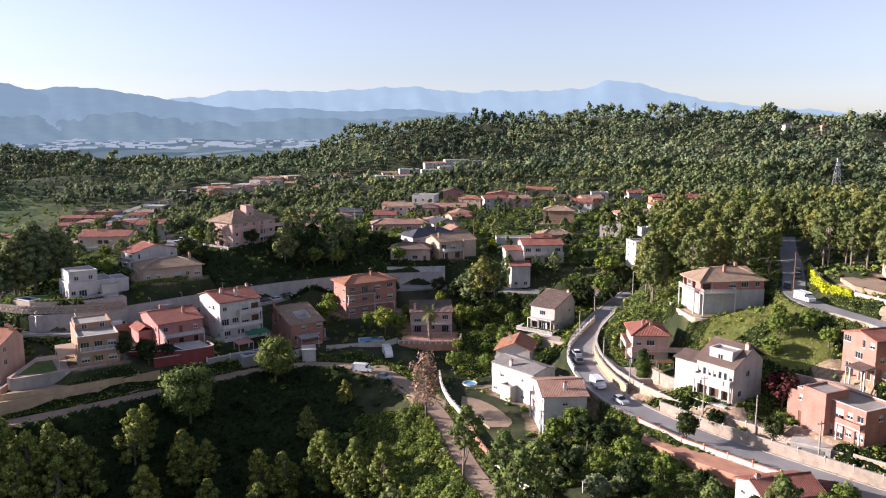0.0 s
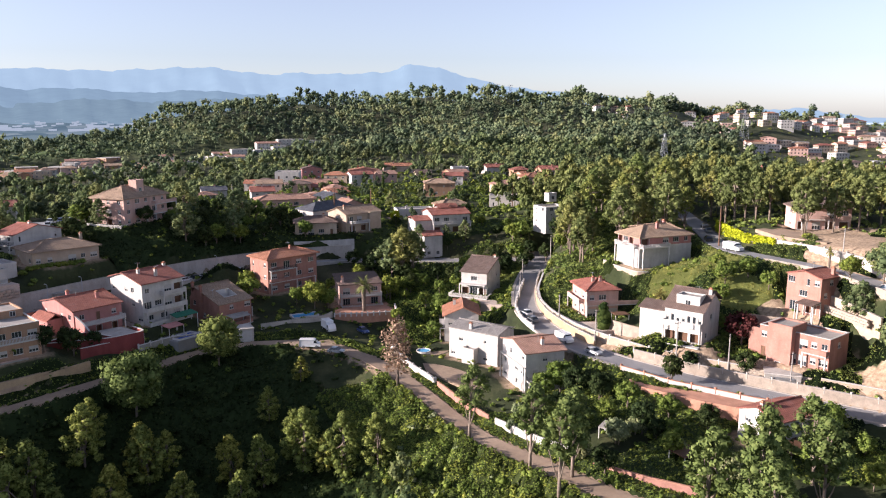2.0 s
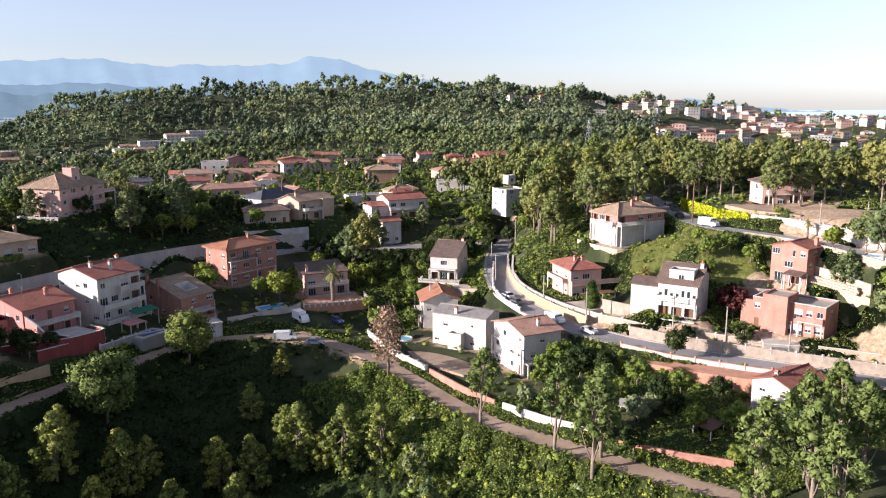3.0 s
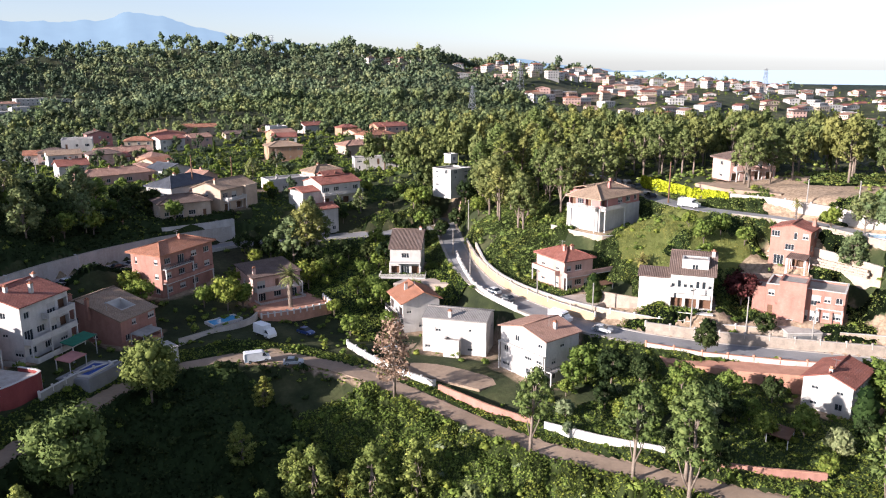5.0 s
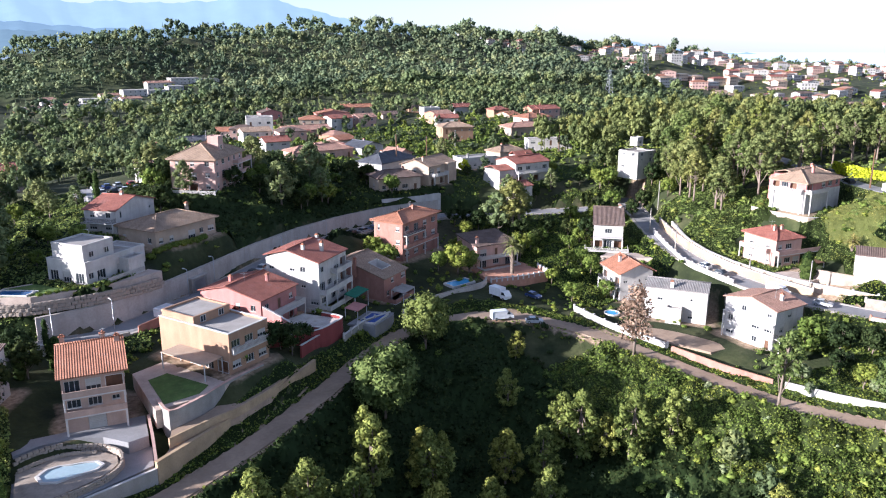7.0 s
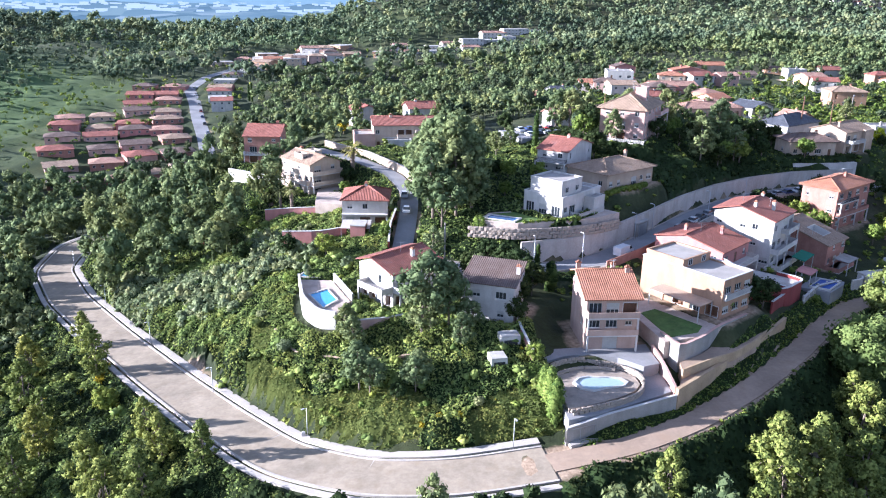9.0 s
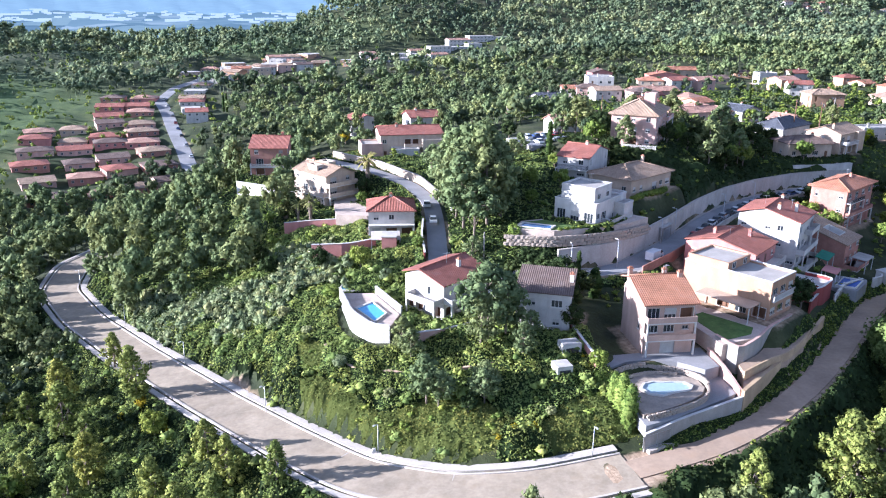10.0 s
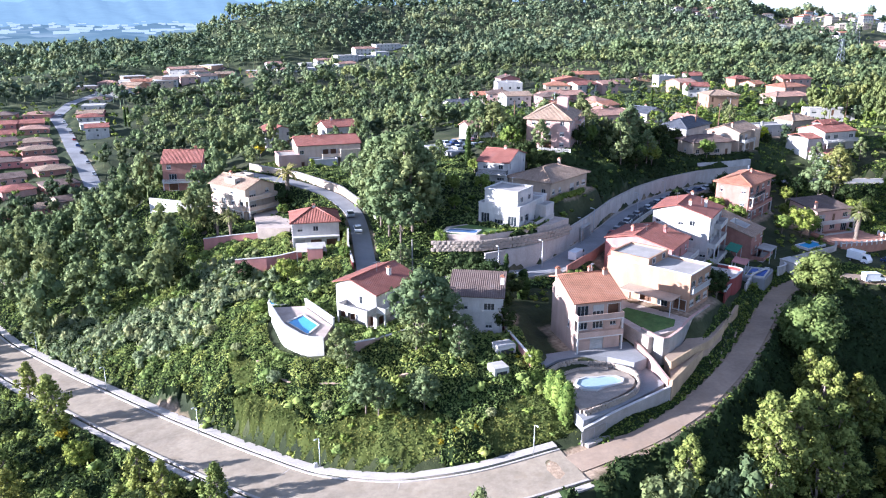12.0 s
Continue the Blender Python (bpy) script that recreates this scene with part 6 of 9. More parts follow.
def stone_wall(label, pts, z_low, seed, size=0.75):
    """A wall of separate rough field stones laid in courses."""
    rnd = random.Random(seed)
    root = thing("stone_wall", pose(*pts[0][:2], 0), label, "wall", "garden and retaining walls")
    ox, oy = pts[0][:2]
    meshes = []
    for k in range(6):
        s = Shape()
        j = lambda v: v + rnd.uniform(-0.07, 0.07)
        ring = [(-0.5, -0.3), (0.0, -0.36), (0.5, -0.3), (0.52, 0.25), (-0.5, 0.27)]
        s.loft([[(j(x * 0.86), j(y * 0.86), -0.5) for x, y in ring], [(j(x), j(y), -0.3) for x, y in ring], [(j(x), j(y), 0.3) for x, y in ring], [(j(x * 0.82), j(y * 0.8), 0.48) for x, y in ring]])
        meshes.append(s.mesh("stone", M["stone"]))
    line = resample(pts, size * 0.98)
    course = size * 0.72
    for i, (p, q) in enumerate(zip(line, line[1:])):
        n = max(1, int((p[2] - z_low) / course))
        ang = math.degrees(math.atan2(q[1] - p[1], q[0] - p[0]))
        for k in range(n):
            off = 0.5 * (k % 2)
            x, y = p[0] + (q[0] - p[0]) * off - ox, p[1] + (q[1] - p[1]) * off - oy
            child("stone", rnd.choice(meshes), root, "", pose(x, y, z_low + course * (k + 0.5), rnd.uniform(-4, 4), rnd.uniform(-4, 4), ang + rnd.uniform(-6, 6))
                  @ Matrix.Diagonal((size * rnd.uniform(0.9, 1.12), size * 0.9, course * rnd.uniform(0.9, 1.1), 1)))
    return root


def slab(name, label, pts, z, material, thick=1.6, category="terrace"):
    s = Shape()
    s.loft([[(x, y, z - thick) for x, y in pts], [(x, y, z) for x, y in pts]])
    return tagged(new(name, s.mesh(name, M[material])), label, category, "", "structure")


T = ROADS["terrace"][1]


def beside(line, off, dz):
    out = []
    for i, p in enumerate(line):
        a, b = line[max(i - 1, 0)], line[min(i + 1, len(line) - 1)]
        dx, dy = b[0] - a[0], b[1] - a[1]
        n = math.hypot(dx, dy)
        out.append((p[0] - dy / n * off, p[1] + dx / n * off, p[2] + dz))
    return out


wall_line("tall pale concrete retaining wall along the terrace street", beside(T[2:6], 3.75, 4.7) + beside(T[6:11], 4.2, 4.4), "pale_concrete", 0.5, 3.0, "kerb")
wall_line("dark red timber fence along the street", beside(T[3:6], -3.9, 1.6), "brick", 0.2, 3.0, None, "fence")
wall_line("low concrete parapet on the street's downhill side", beside(T[0:4], -3.9, 0.9), "kerb", 0.3, 3.5, None)
wall_line("low concrete parapet on the street's downhill side", beside(T[5:11], -3.9, 0.8), "concrete", 0.3, 3.5, None)
slab("terrace_white", "white rendered garage block in the retaining wall", [(-20, 266.3), (0.5, 267.0), (0.5, 273), (-20, 271.5)], 25.4, "white", 7.5, "garage")
wall_line("grey block wall beside the track", [(-119.8, 152.9, 12.6), (-113.4, 155, 13.2), (-101, 158.9, 13.6)], "grey", 0.3, 2.5)
wall_line("tan stone retaining wall beside the track", [(-101, 158.9, 14.6), (-93.5, 164.3, 14.5), (-85, 170.3, 14.6), (-77.5, 175.9, 14.8), (-70, 182.3, 15.0)], "ochre", 0.5, 3.0, "ochre")
wall_line("grey garden wall round a raised lawn", [(-98.8, 171.5, 18.3), (-98.0, 165.8, 18.3), (-92.7, 169.0, 18.3), (-87.8, 173.1, 18.3), (-80.7, 177.4, 18.3)], "grey", 0.35, 4.5, "pink")
wall_line("low stone step wall on the bank", [(-98.6, 162.8, 15.8), (-92.0, 166.2, 15.8), (-87.1, 168.2, 15.7), (-80.8, 172.9, 15.5), (-74, 179.6, 15.2)], "ochre", 0.3, 3.0, None)
wall_line("rose garden wall by the drive", [(-100.9, 159.6, 14.4), (-100.5, 165.4, 15.6), (-100.3, 171, 16.2)], "pink", 0.3, 3.5, "pink")
wall_line("dark red garden wall above the track", [(-72, 184, 17.5), (-66, 189.5, 17.0), (-62, 193.5, 16.8)], "red", 0.35, 6.0, "trim")
wall_line("dark red courtyard wall", [(-79, 188, 18.6), (-72, 193.8, 18.6), (-66.5, 189.2, 18.4)], "red", 0.3, 4.0, "trim")
wall_line("grey wall with railing below the pool", [(-61, 191, 15.2), (-54, 197.5, 15), (-46.5, 201, 14.5)], "grey", 0.35, 4.0, "trim", posts=3.0)
wall_line("white boundary wall beside the track", [(-43, 202.0, 14.0), (-39.5, 202.8, 14.0), (-38.5, 206, 14.2)], "white", 0.3, 3.0)
wall_line("pale concrete garden wall above the track", [(-33, 208.4, 13.6), (-24, 210.2, 13.8), (-16, 211.8, 13.9), (-13.5, 215, 14)], "pale_concrete", 0.35, 3.5, "kerb")
wall_line("terracotta garden wall with white balusters", [(-13, 213.6, 13.6), (-4, 212.6, 13.6), (4.5, 212.8, 13.6), (5, 219, 13.8)], "terracotta", 0.35, 3.5, "trim", posts=1.6)
wall_line("white block garden wall beside the track", [(-1.2, 194.5, 10.6), (-0.6, 186, 10.2), (1.2, 178, 9.6), (4.4, 169, 9.0)], "white", 0.3, 2.5, "trim", posts=3.0)
wall_line("reddish block wall beside the dirt track", [(4.6, 168, 8.7), (7.2, 155, 8.6), (9.6, 146, 8.8)], "brick", 0.3, 2.5, "terracotta")
wall_line("white rendered wall beside the dirt track", [(10.2, 143.8, 9.2), (14, 134, 9.6), (18.6, 124.8, 10.2)], "white", 0.3, 2.5, None)
wall_line("red brick wall beside the dirt track", [(19.6, 119.6, 10.0), (24.5, 112.5, 10.4), (31, 105.5, 10.6)], "brick", 0.3, 2.5, "terracotta")
wall_line("tan garden retaining wall above the street", [(49.5, 216, 21.6), (42.5, 203, 20.4), (39.0, 192, 19.8), (38.2, 182, 19.4), (39.5, 170, 19.0), (43.2, 160.5, 18.6)], "tan", 0.4, 4.0, "trim")
wall_line("pale garden wall with posts above the street", [(43.2, 160.5, 18.6), (48, 151.5, 18.3), (55.5, 143, 18.0), (61.5, 137, 17.8)], "tan", 0.4, 4.0, "trim", posts=4.5)
wall_line("tan stone terrace wall in a hillside garden", [(45.5, 168.6, 20.6), (48.6, 160.2, 20.6), (54.2, 152.6, 20.4), (60.5, 146.4, 20.0)], "stone", 0.4, 3.0, "tan")
wall_line("stone garden wall above the modern house", [(70.5, 148.8, 25.0), (74.2, 145.0, 25.0), (80, 141.5, 24.8)], "stone", 0.4, 5.0, "tan")
wall_line("stone garden wall above the modern house", [(73, 141.2, 22.4), (79, 137.4, 22.2), (85.5, 132.8, 22.0)], "tan", 0.4, 4.0, "kerb")
S = ROADS["street"][1]
wall_line("tall tan masonry wall along the street", beside(S[2:8], 3.5, 2.2), "ochre", 0.4, 3.0, "kerb", posts=6.0)
wall_line("tall tan masonry wall along the street", beside(S[8:13], 3.5, 2.3), "stone", 0.4, 3.0, "kerb", posts=4.5)
C = ROADS["crest"][1]
wall_line("stone retaining wall below the crest road", beside(C[6:11], -3.5, 0.5), "stone", 0.5, 2.6, "kerb")
wall_line("stone terrace wall on the bank", [(84.2, 160, 30.4), (85.4, 150, 30.2), (85.2, 138, 29.8), (83.5, 126, 29.2)], "tan", 0.4, 5.0, "kerb")
stone_wall("rough stone retaining wall above the street", [(61.8, 136.6, 18.2), (66, 131.6, 18.2), (70, 127.8, 18.2)], 14.2, 4, 0.8)
stone_wall("rough stone terrace wall on the bank", [(82.0, 150, 29.0), (83.4, 140, 28.8), (82.5, 128, 28.4)], 26.6, 14, 0.8)
stone_wall("rough stone terrace wall on the bank", [(86.9, 150, 31.9), (87.6, 140, 31.7), (86.2, 127, 31.2)], 29.6, 15, 0.8)
wall_line("cream wall along the street", [(71, 126.6, 17.9), (76, 122, 17.6), (84, 114, 17.2), (92, 106, 16.8)], "tan", 0.4, 4.0, "trim")
wall_line("white street wall with small pillars", [(43.6, 216.8, 19.6), (37.6, 205, 18.8), (33.0, 195, 18.2), (30.6, 184, 17.9), (30.9, 176, 17.6)], "white", 0.35, 5.0, "trim", posts=3.0)
wall_line("white terrace wall above sunken gardens", [(39, 147.0, 16.4), (45, 138.5, 15.8), (54.5, 128.5, 15.4), (63, 121, 15.0)], "white", 0.35, 4.0, "terracotta", posts=4.5)
wall_line("tall tan retaining wall below the villa", [(59.5, 197, 28.6), (59.0, 188, 28.6), (60.2, 180.0, 28.6), (69, 179.2, 28.4)], "tan", 0.5, 8.0, "trim")
wall_line("long pale retaining wall along the crest road", [(91.6, 168, 37.6), (94, 158, 37.7), (95.6, 146, 37.4), (94.5, 128, 37), (95, 104, 36.4)], "pale_concrete", 0.5, 4.5, "kerb", posts=6.0)
ivy_wall = wall_line("retaining wall overgrown with bright lime-green creeper", [(97.5, 201, 37.8), (92.4, 186, 37.8), (89.8, 177, 37.8), (91.6, 168, 37.7)], "pale_concrete", 0.5, 4.5, None)
wall_line("low earthen terrace wall in the slope garden", [(x, y, gz(x, y) + 0.5) for x, y in ((-163, 190), (-159, 180.5), (-152, 176.5), (-144, 174.5), (-136, 173))], "rock", 0.6, 1.5, None)
wall_line("pink garden wall above the scrub slope", [(-164, 226, 20.2), (-156, 224.4, 20.6), (-150, 226, 21)], "rose", 0.4, 3.0)
wall_line("white garden wall on the hill lane", [(-183, 283, 22), (-174, 276, 22), (-167, 272, 21.5)], "white", 0.4, 3.0)
wall_line("cream wall along the upper lane", [(-131.5, 248, 25.5), (-134.5, 261, 27), (-143.5, 274.5, 28.4), (-155.5, 288, 29)], "tan", 0.4, 3.0, "kerb")
stone_wall("mossy rubble bank under the white modern house", [(-124.6, 210.6, 25.9), (-115, 207.7, 25.8), (-104, 208.9, 25.8), (-97, 211.0, 25.7), (-91, 214.4, 25.6)], 23.0, 6, 1.05)
wall_line("white wall by the lane junction", [(-128, 199, 20.6), (-120, 198.4, 20.4), (-113, 198.6, 20.2)], "white", 0.4, 3.5, None)

slab("paving_drive", "dark paved drive sweeping round a walled pool", [(-119.3, 153.7), (-113.2, 155.4), (-104, 159.0), (-101.2, 160.3), (-100.7, 165), (-101.4, 171.4), (-112, 172.0), (-118.8, 171.4)], 13.45, "asphalt", 2.0, "drive")
stone_wall("curved rubble stone wall round a pool", [(-118.4, 167.4, 15.5), (-115.5, 169.1, 15.5), (-111.5, 169.3, 15.4), (-107.3, 167.6, 15.3), (-104.9, 164.6, 15.1), (-104.9, 161.6, 14.9), (-106.8, 159.0, 14.8), (-109.6, 157.4, 14.7), (-113.0, 156.3, 14.7), (-116.2, 155.4, 14.6), (-118.8, 154.8, 14.6)], 12.4, 9, 0.7)
stone_wall("second course of rubble behind the pool", [(-118.2, 165.6, 14.9), (-115.0, 167.4, 14.9), (-111.4, 167.7, 14.9), (-108.2, 166.3, 14.9)], 13.6, 10, 0.7)
slab("terrace_pool", "stone paved pool surround inside the wall", [(-118.4, 166.8), (-115.3, 168.3), (-111.5, 168.5), (-107.8, 166.9), (-105.6, 164.3), (-105.7, 161.9), (-107.2, 159.9), (-110, 158.3), (-113.2, 157.1), (-116.5, 156.1), (-118.8, 155.6)], 14.1, "stone", 2.0)


def stair(label, foot, head, width, steps):
    """A flight of separate concrete steps from foot to head."""
    a, b = Vector(foot), Vector(head)
    turn = math.degrees(math.atan2(b.y - a.y, b.x - a.x))
    run, rise = math.hypot(b.x - a.x, b.y - a.y) / steps, (b.z - a.z) / steps
    root = thing("garden_stair", pose(*foot, 0, 0, turn), label, "stair")
    s = Shape()
    s.box(0, -width / 2, -1.2, run + 0.04, width / 2, rise, 0.015)
    me = s.mesh("step", M["kerb"])
    for k in range(steps):
        child("step", me, root, "", pose(k * run, 0, k * rise))
    return root


stair("pale concrete garden steps between a drive and a lawn", (-99.2, 171.0, 14.3), (-97.6, 179.2, 18.0), 1.6, 18)
stair("narrow concrete steps beside a white house", (24.5, 170.2, 9.2), (31.0, 177.4, 14.8), 1.6, 26)
slab("terrace_lawn", "paved terrace with lawn beside a flat-roofed house", [(-99.5, 168.2), (-91.6, 170.0), (-87.5, 173.0), (-95.5, 187), (-101, 184)], 17.95, "paving", 3.0)
slab("terrace_red", "grey concrete roof terrace above the track", [(-79, 187.5), (-66.5, 189), (-60, 194), (-66, 201), (-75, 196.5)], 17.4, "concrete", 5.0)
slab("drive_upper", "dark paved forecourt before a three-storey house", [(-119.2, 172.6), (-118.7, 168.4), (-115.5, 170.0), (-111.5, 170.2), (-107.0, 168.6), (-103.9, 165.2), (-101.0, 166.0), (-100.6, 173.0)], 15.32, "asphalt", 2.2, "drive")
slab("terrace_step", "bare earth step between two garden walls", [(-98.4, 163.2), (-92, 166.5), (-87, 168.6), (-80.5, 173.4), (-74.2, 179.8), (-80.2, 177.2), (-87.6, 172.7), (-92.5, 168.6), (-97.8, 165.6)], 15.5, "dirt", 2.5)
slab("terrace_foot", "stony earth step behind the track wall", [(-100.6, 159.5), (-93.5, 164.6), (-85.1, 170.6), (-77.6, 176.2), (-70.4, 182.4), (-74, 180.0), (-80.8, 172.7), (-87.1, 168.0), (-92.0, 166.0), (-98.6, 162.6)], 14.2, "rock", 2.5)
wall_line("tall dark red wall of a raised terrace", [(-79.3, 187.1, 18.3), (-66.4, 188.6, 18.2), (-59.6, 193.8, 18.0), (-63.0, 198.2, 18.0)], "red", 0.35, 4.5, "trim")
wall_line("red stair wall between terraces", [(-70.5, 190, 18.9), (-73.5, 195.5, 20.5), (-75.2, 197.6, 21.4)], "rose", 0.3, 3.0, "trim")
slab("terrace_palm", "red-tiled terrace in front of a small house", [(-12.8, 213.9), (4.2, 213.2), (4.6, 226), (-11.5, 226)], 12.9, "terracotta", 3.0)
slab("terrace_hip", "paved garden terrace above the street wall", [(38.8, 181), (42.5, 165), (55.5, 166), (56, 177), (41, 186)], 18.4, "paving", 3.0)
slab("terrace_porch", "pale paved terrace beside the street", [(22, 214), (33.6, 205), (39, 214), (33, 219)], 15.2, "paving", 4.0)
slab("yard_debris", "pale dusty yard with rubble and paving", [(5, 190), (15, 190), (15, 176), (19, 162), (10, 162), (4, 176)], 8.5, "dirt", 2.0)
slab("terrace_garden", "bare earth garden terrace above the crest wall", [(95, 181), (93.2, 171), (97.5, 158), (112, 160), (118, 172), (104, 182)], 38.3, "dirt", 3.0)
slab("terrace_sunken", "terracotta paved yard below the street", [(40, 145.5), (54.5, 127.5), (62, 120.5), (57, 118.5), (46, 130), (38, 141)], 14.6, "terracotta", 4.0)
slab("terrace_slope_pool", "tiled terrace round a garden pool", [(-159, 203), (-157.6, 192), (-154.6, 185.5), (-152.4, 184.8), (-149.6, 191), (-153, 202)], 17.4, "paving", 3.0)
slab("terrace_cubist", "paved terrace in front of the cubist house", [(-123, 212), (-119.5, 217), (-108, 219), (-95, 220), (-91, 215.5), (-97, 212), (-104, 209.8), (-115, 208.6)], 26.2, "paving", 3.5)
slab("lawn_cubist", "mown lawn round a garden pool", [(-122.4, 212.3), (-119.2, 216.2), (-110, 217.6), (-107, 212.6), (-108.5, 210.4), (-115, 209.2)], 26.26, "lawn", 0.4, "lawn")
slab("terrace_lane", "pinkish paved court between two lane houses", [(-157, 268), (-147.2, 262), (-146.2, 248), (-150, 245), (-157.5, 247.5)], 20.9, "paving", 3.0)
slab("car_park", "asphalt car park between houses", [(-100, 272), (-82, 276), (-84, 290), (-104, 286)], gz(-92, 281) + 0.3, "asphalt", 3.0)
wall_line("curving white wall round a garden pool", [(-159.4, 203.4, 18.4), (-158.1, 192, 18.3), (-155, 185.2, 18.2), (-152.2, 184.4, 18.2)], "white", 0.3, 4.5, "trim")
wall_line("white garden wall beside the pool terrace", [(-152.6, 202.6, 18.6), (-149.2, 191.4, 18.6)], "white", 0.3, 3.0, "trim")


def footway(name, label, line, a, b, up, material):
    """A raised strip beside a road, between two distances from its middle."""
    fine = resample(line, 2.0)
    near, far_ = beside(fine, a, up), beside(fine, b, up)
    s = Shape()
    s.loft([[(p[0], p[1], p[2] - 0.4), (q[0], q[1], q[2] - 0.4), q, p] for p, q in zip(near, far_)])
    return tagged(new(name, s.mesh(name, M[material])), label, "pavement", "", "structure")


footway("pavement_inner", "pale concrete footway along the ring road", ROADS["ring"][1][3:], 5.0, 6.3, 0.16, "kerb")
joints = Shape()
for k, p in enumerate(resample(ROADS["ring"][1][3:], 3.0)[:-1]):
    if k % 6 == 2:
        q = resample(ROADS["ring"][1][3:], 3.0)[k + 1]
        d = Vector((q[0] - p[0], q[1] - p[1], 0)).normalized()
        n = Vector((-d.y, d.x, 0))
        joints.face([Vector(p) + n * s1 * 3.7 + d * s2 * 0.22 + Vector((0, 0, 0.03)) for s1, s2 in ((-1, -1), (1, -1), (1, 1), (-1, 1))])
tagged(new("road_joints", joints.mesh("road_joints", M["kerb"])), "pale concrete joints across the ring road", "road", "", "structure")


def pool(label, pts, z, water="water"):
    """A swimming pool: coping, lining and water."""
    cx, cy = sum(p[0] for p in pts) / len(pts), sum(p[1] for p in pts) / len(pts)
    root = thing("swimming_pool", pose(cx, cy, z), label, "pool", "garden pools")
    loc = [(x - cx, y - cy) for x, y in pts]
    out = [(x * 1.12, y * 1.12) for x, y in loc]
    s = Shape()
    n = len(loc)
    for i in range(n):
        a, b, c, d = loc[i], loc[(i + 1) % n], out[(i + 1) % n], out[i]
        s.loft([[(p[0], p[1], -0.4) for p in (a, b, c, d)], [(p[0], p[1], 0.22) for p in (a, b, c, d)]])
    child("coping", s.mesh("coping", M["trim"]), root)
    s = Shape()
    s.face([(x, y, 0.03) for x, y in loc])
    child("water", s.mesh("water", M[water]), root)
    return root


ring = [(-116.3, 162.6), (-115.4, 164.4), (-113.6, 165.2), (-111.8, 164.6), (-110.2, 164.4), (-108.4, 164.2), (-107.2, 162.8), (-107.9, 161.2), (-109.6, 160.8), (-111.2, 160.8), (-113.0, 159.7), (-115.2, 160.2)]
kidney = [(sum(ring[(k + j) % 12][0] * w for j, w in ((0, 0.75), (1, 0.25))), sum(ring[(k + j) % 12][1] * w for j, w in ((0, 0.75), (1, 0.25)))) for k in range(12)]
pool("kidney-shaped pool with pale blue lining, nearly empty", [(-111.8 + (x + 111.8) * 0.9, 162.6 + (y - 162.6) * 0.8) for x, y in kidney], 14.15, "pool_tile")
pool("small rectangular blue pool on a terrace", [(-157, 194.6), (-154.4, 188.2), (-152, 191.6), (-153.8, 197)], 17.45)
pool("long dark blue pool on a lawn", [(-121.4, 212.6), (-119.4, 214.9), (-114.0, 211.7), (-115.8, 209.6)], 26.3, "pool_dark")
slab("terrace_blue", "grey paved pool terrace above the track", [(-57.5, 198.6), (-50.4, 204.2), (-45.8, 200.6), (-47.0, 199.0), (-52.6, 194.9)], 14.35, "asphalt", 4.0)
pool("rectangular pool under a blue cover", [(-55.0, 198.2), (-50.4, 202.0), (-47.8, 199.6), (-52.3, 196.0)], 14.5, "blue_cover")
pool("small covered pool behind a garden wall", [(-24, 213), (-17.5, 214.6), (-18.2, 218), (-24.6, 216.6)], gz(-21, 215.5) + 0.4, "water")
pool("round blue paddling pool in a yard", [(6.6 + 1.7 * math.cos(a), 190 + 1.7 * math.sin(a)) for a in np.linspace(0, 6.283, 12, endpoint=False)], 8.9, "water")
pool("small turquoise pool among shrubs", [(-159.5, 207), (-155, 205.6), (-153.6, 208.6), (-158, 210.4)], gz(-156.5, 208) + 0.5, "water")
pool("blue pool beside a brick house", [(93, 128), (90, 133), (86.5, 131), (89, 126)], gz(90, 130) + 0.4, "water")
lawn = Shape()
lawn.loft([[(x, y, z) for x, y in ((-98, 169.8), (-92.5, 171.2), (-90.6, 173.6), (-95.8, 181.5), (-99, 180))] for z in (17.7, 18.02)])
tagged(new("lawn", lawn.mesh("lawn", M["lawn"])), "small mown lawn on the terrace", "lawn", "", "structure")


# ---------------------------------------------------------------- vehicles
def wheel_meshes():
    t, r = Shape(), Shape()
    ring = lambda rad, y: [(rad * math.cos(2 * math.pi * k / 12), y, rad * math.sin(2 * math.pi * k / 12)) for k in range(12)]
    t.loft([ring(0.24, -0.1), ring(0.32, -0.1), ring(0.33, 0), ring(0.32, 0.1), ring(0.24, 0.1)])
    r.loft([ring(0.23, -0.11), ring(0.1, -0.12)]), r.loft([ring(0.1, 0.12), ring(0.23, 0.11)])
    return t.mesh("tyre", M["tyre"]), r.mesh("rim", M["steel"])


TYRE, RIM = wheel_meshes()


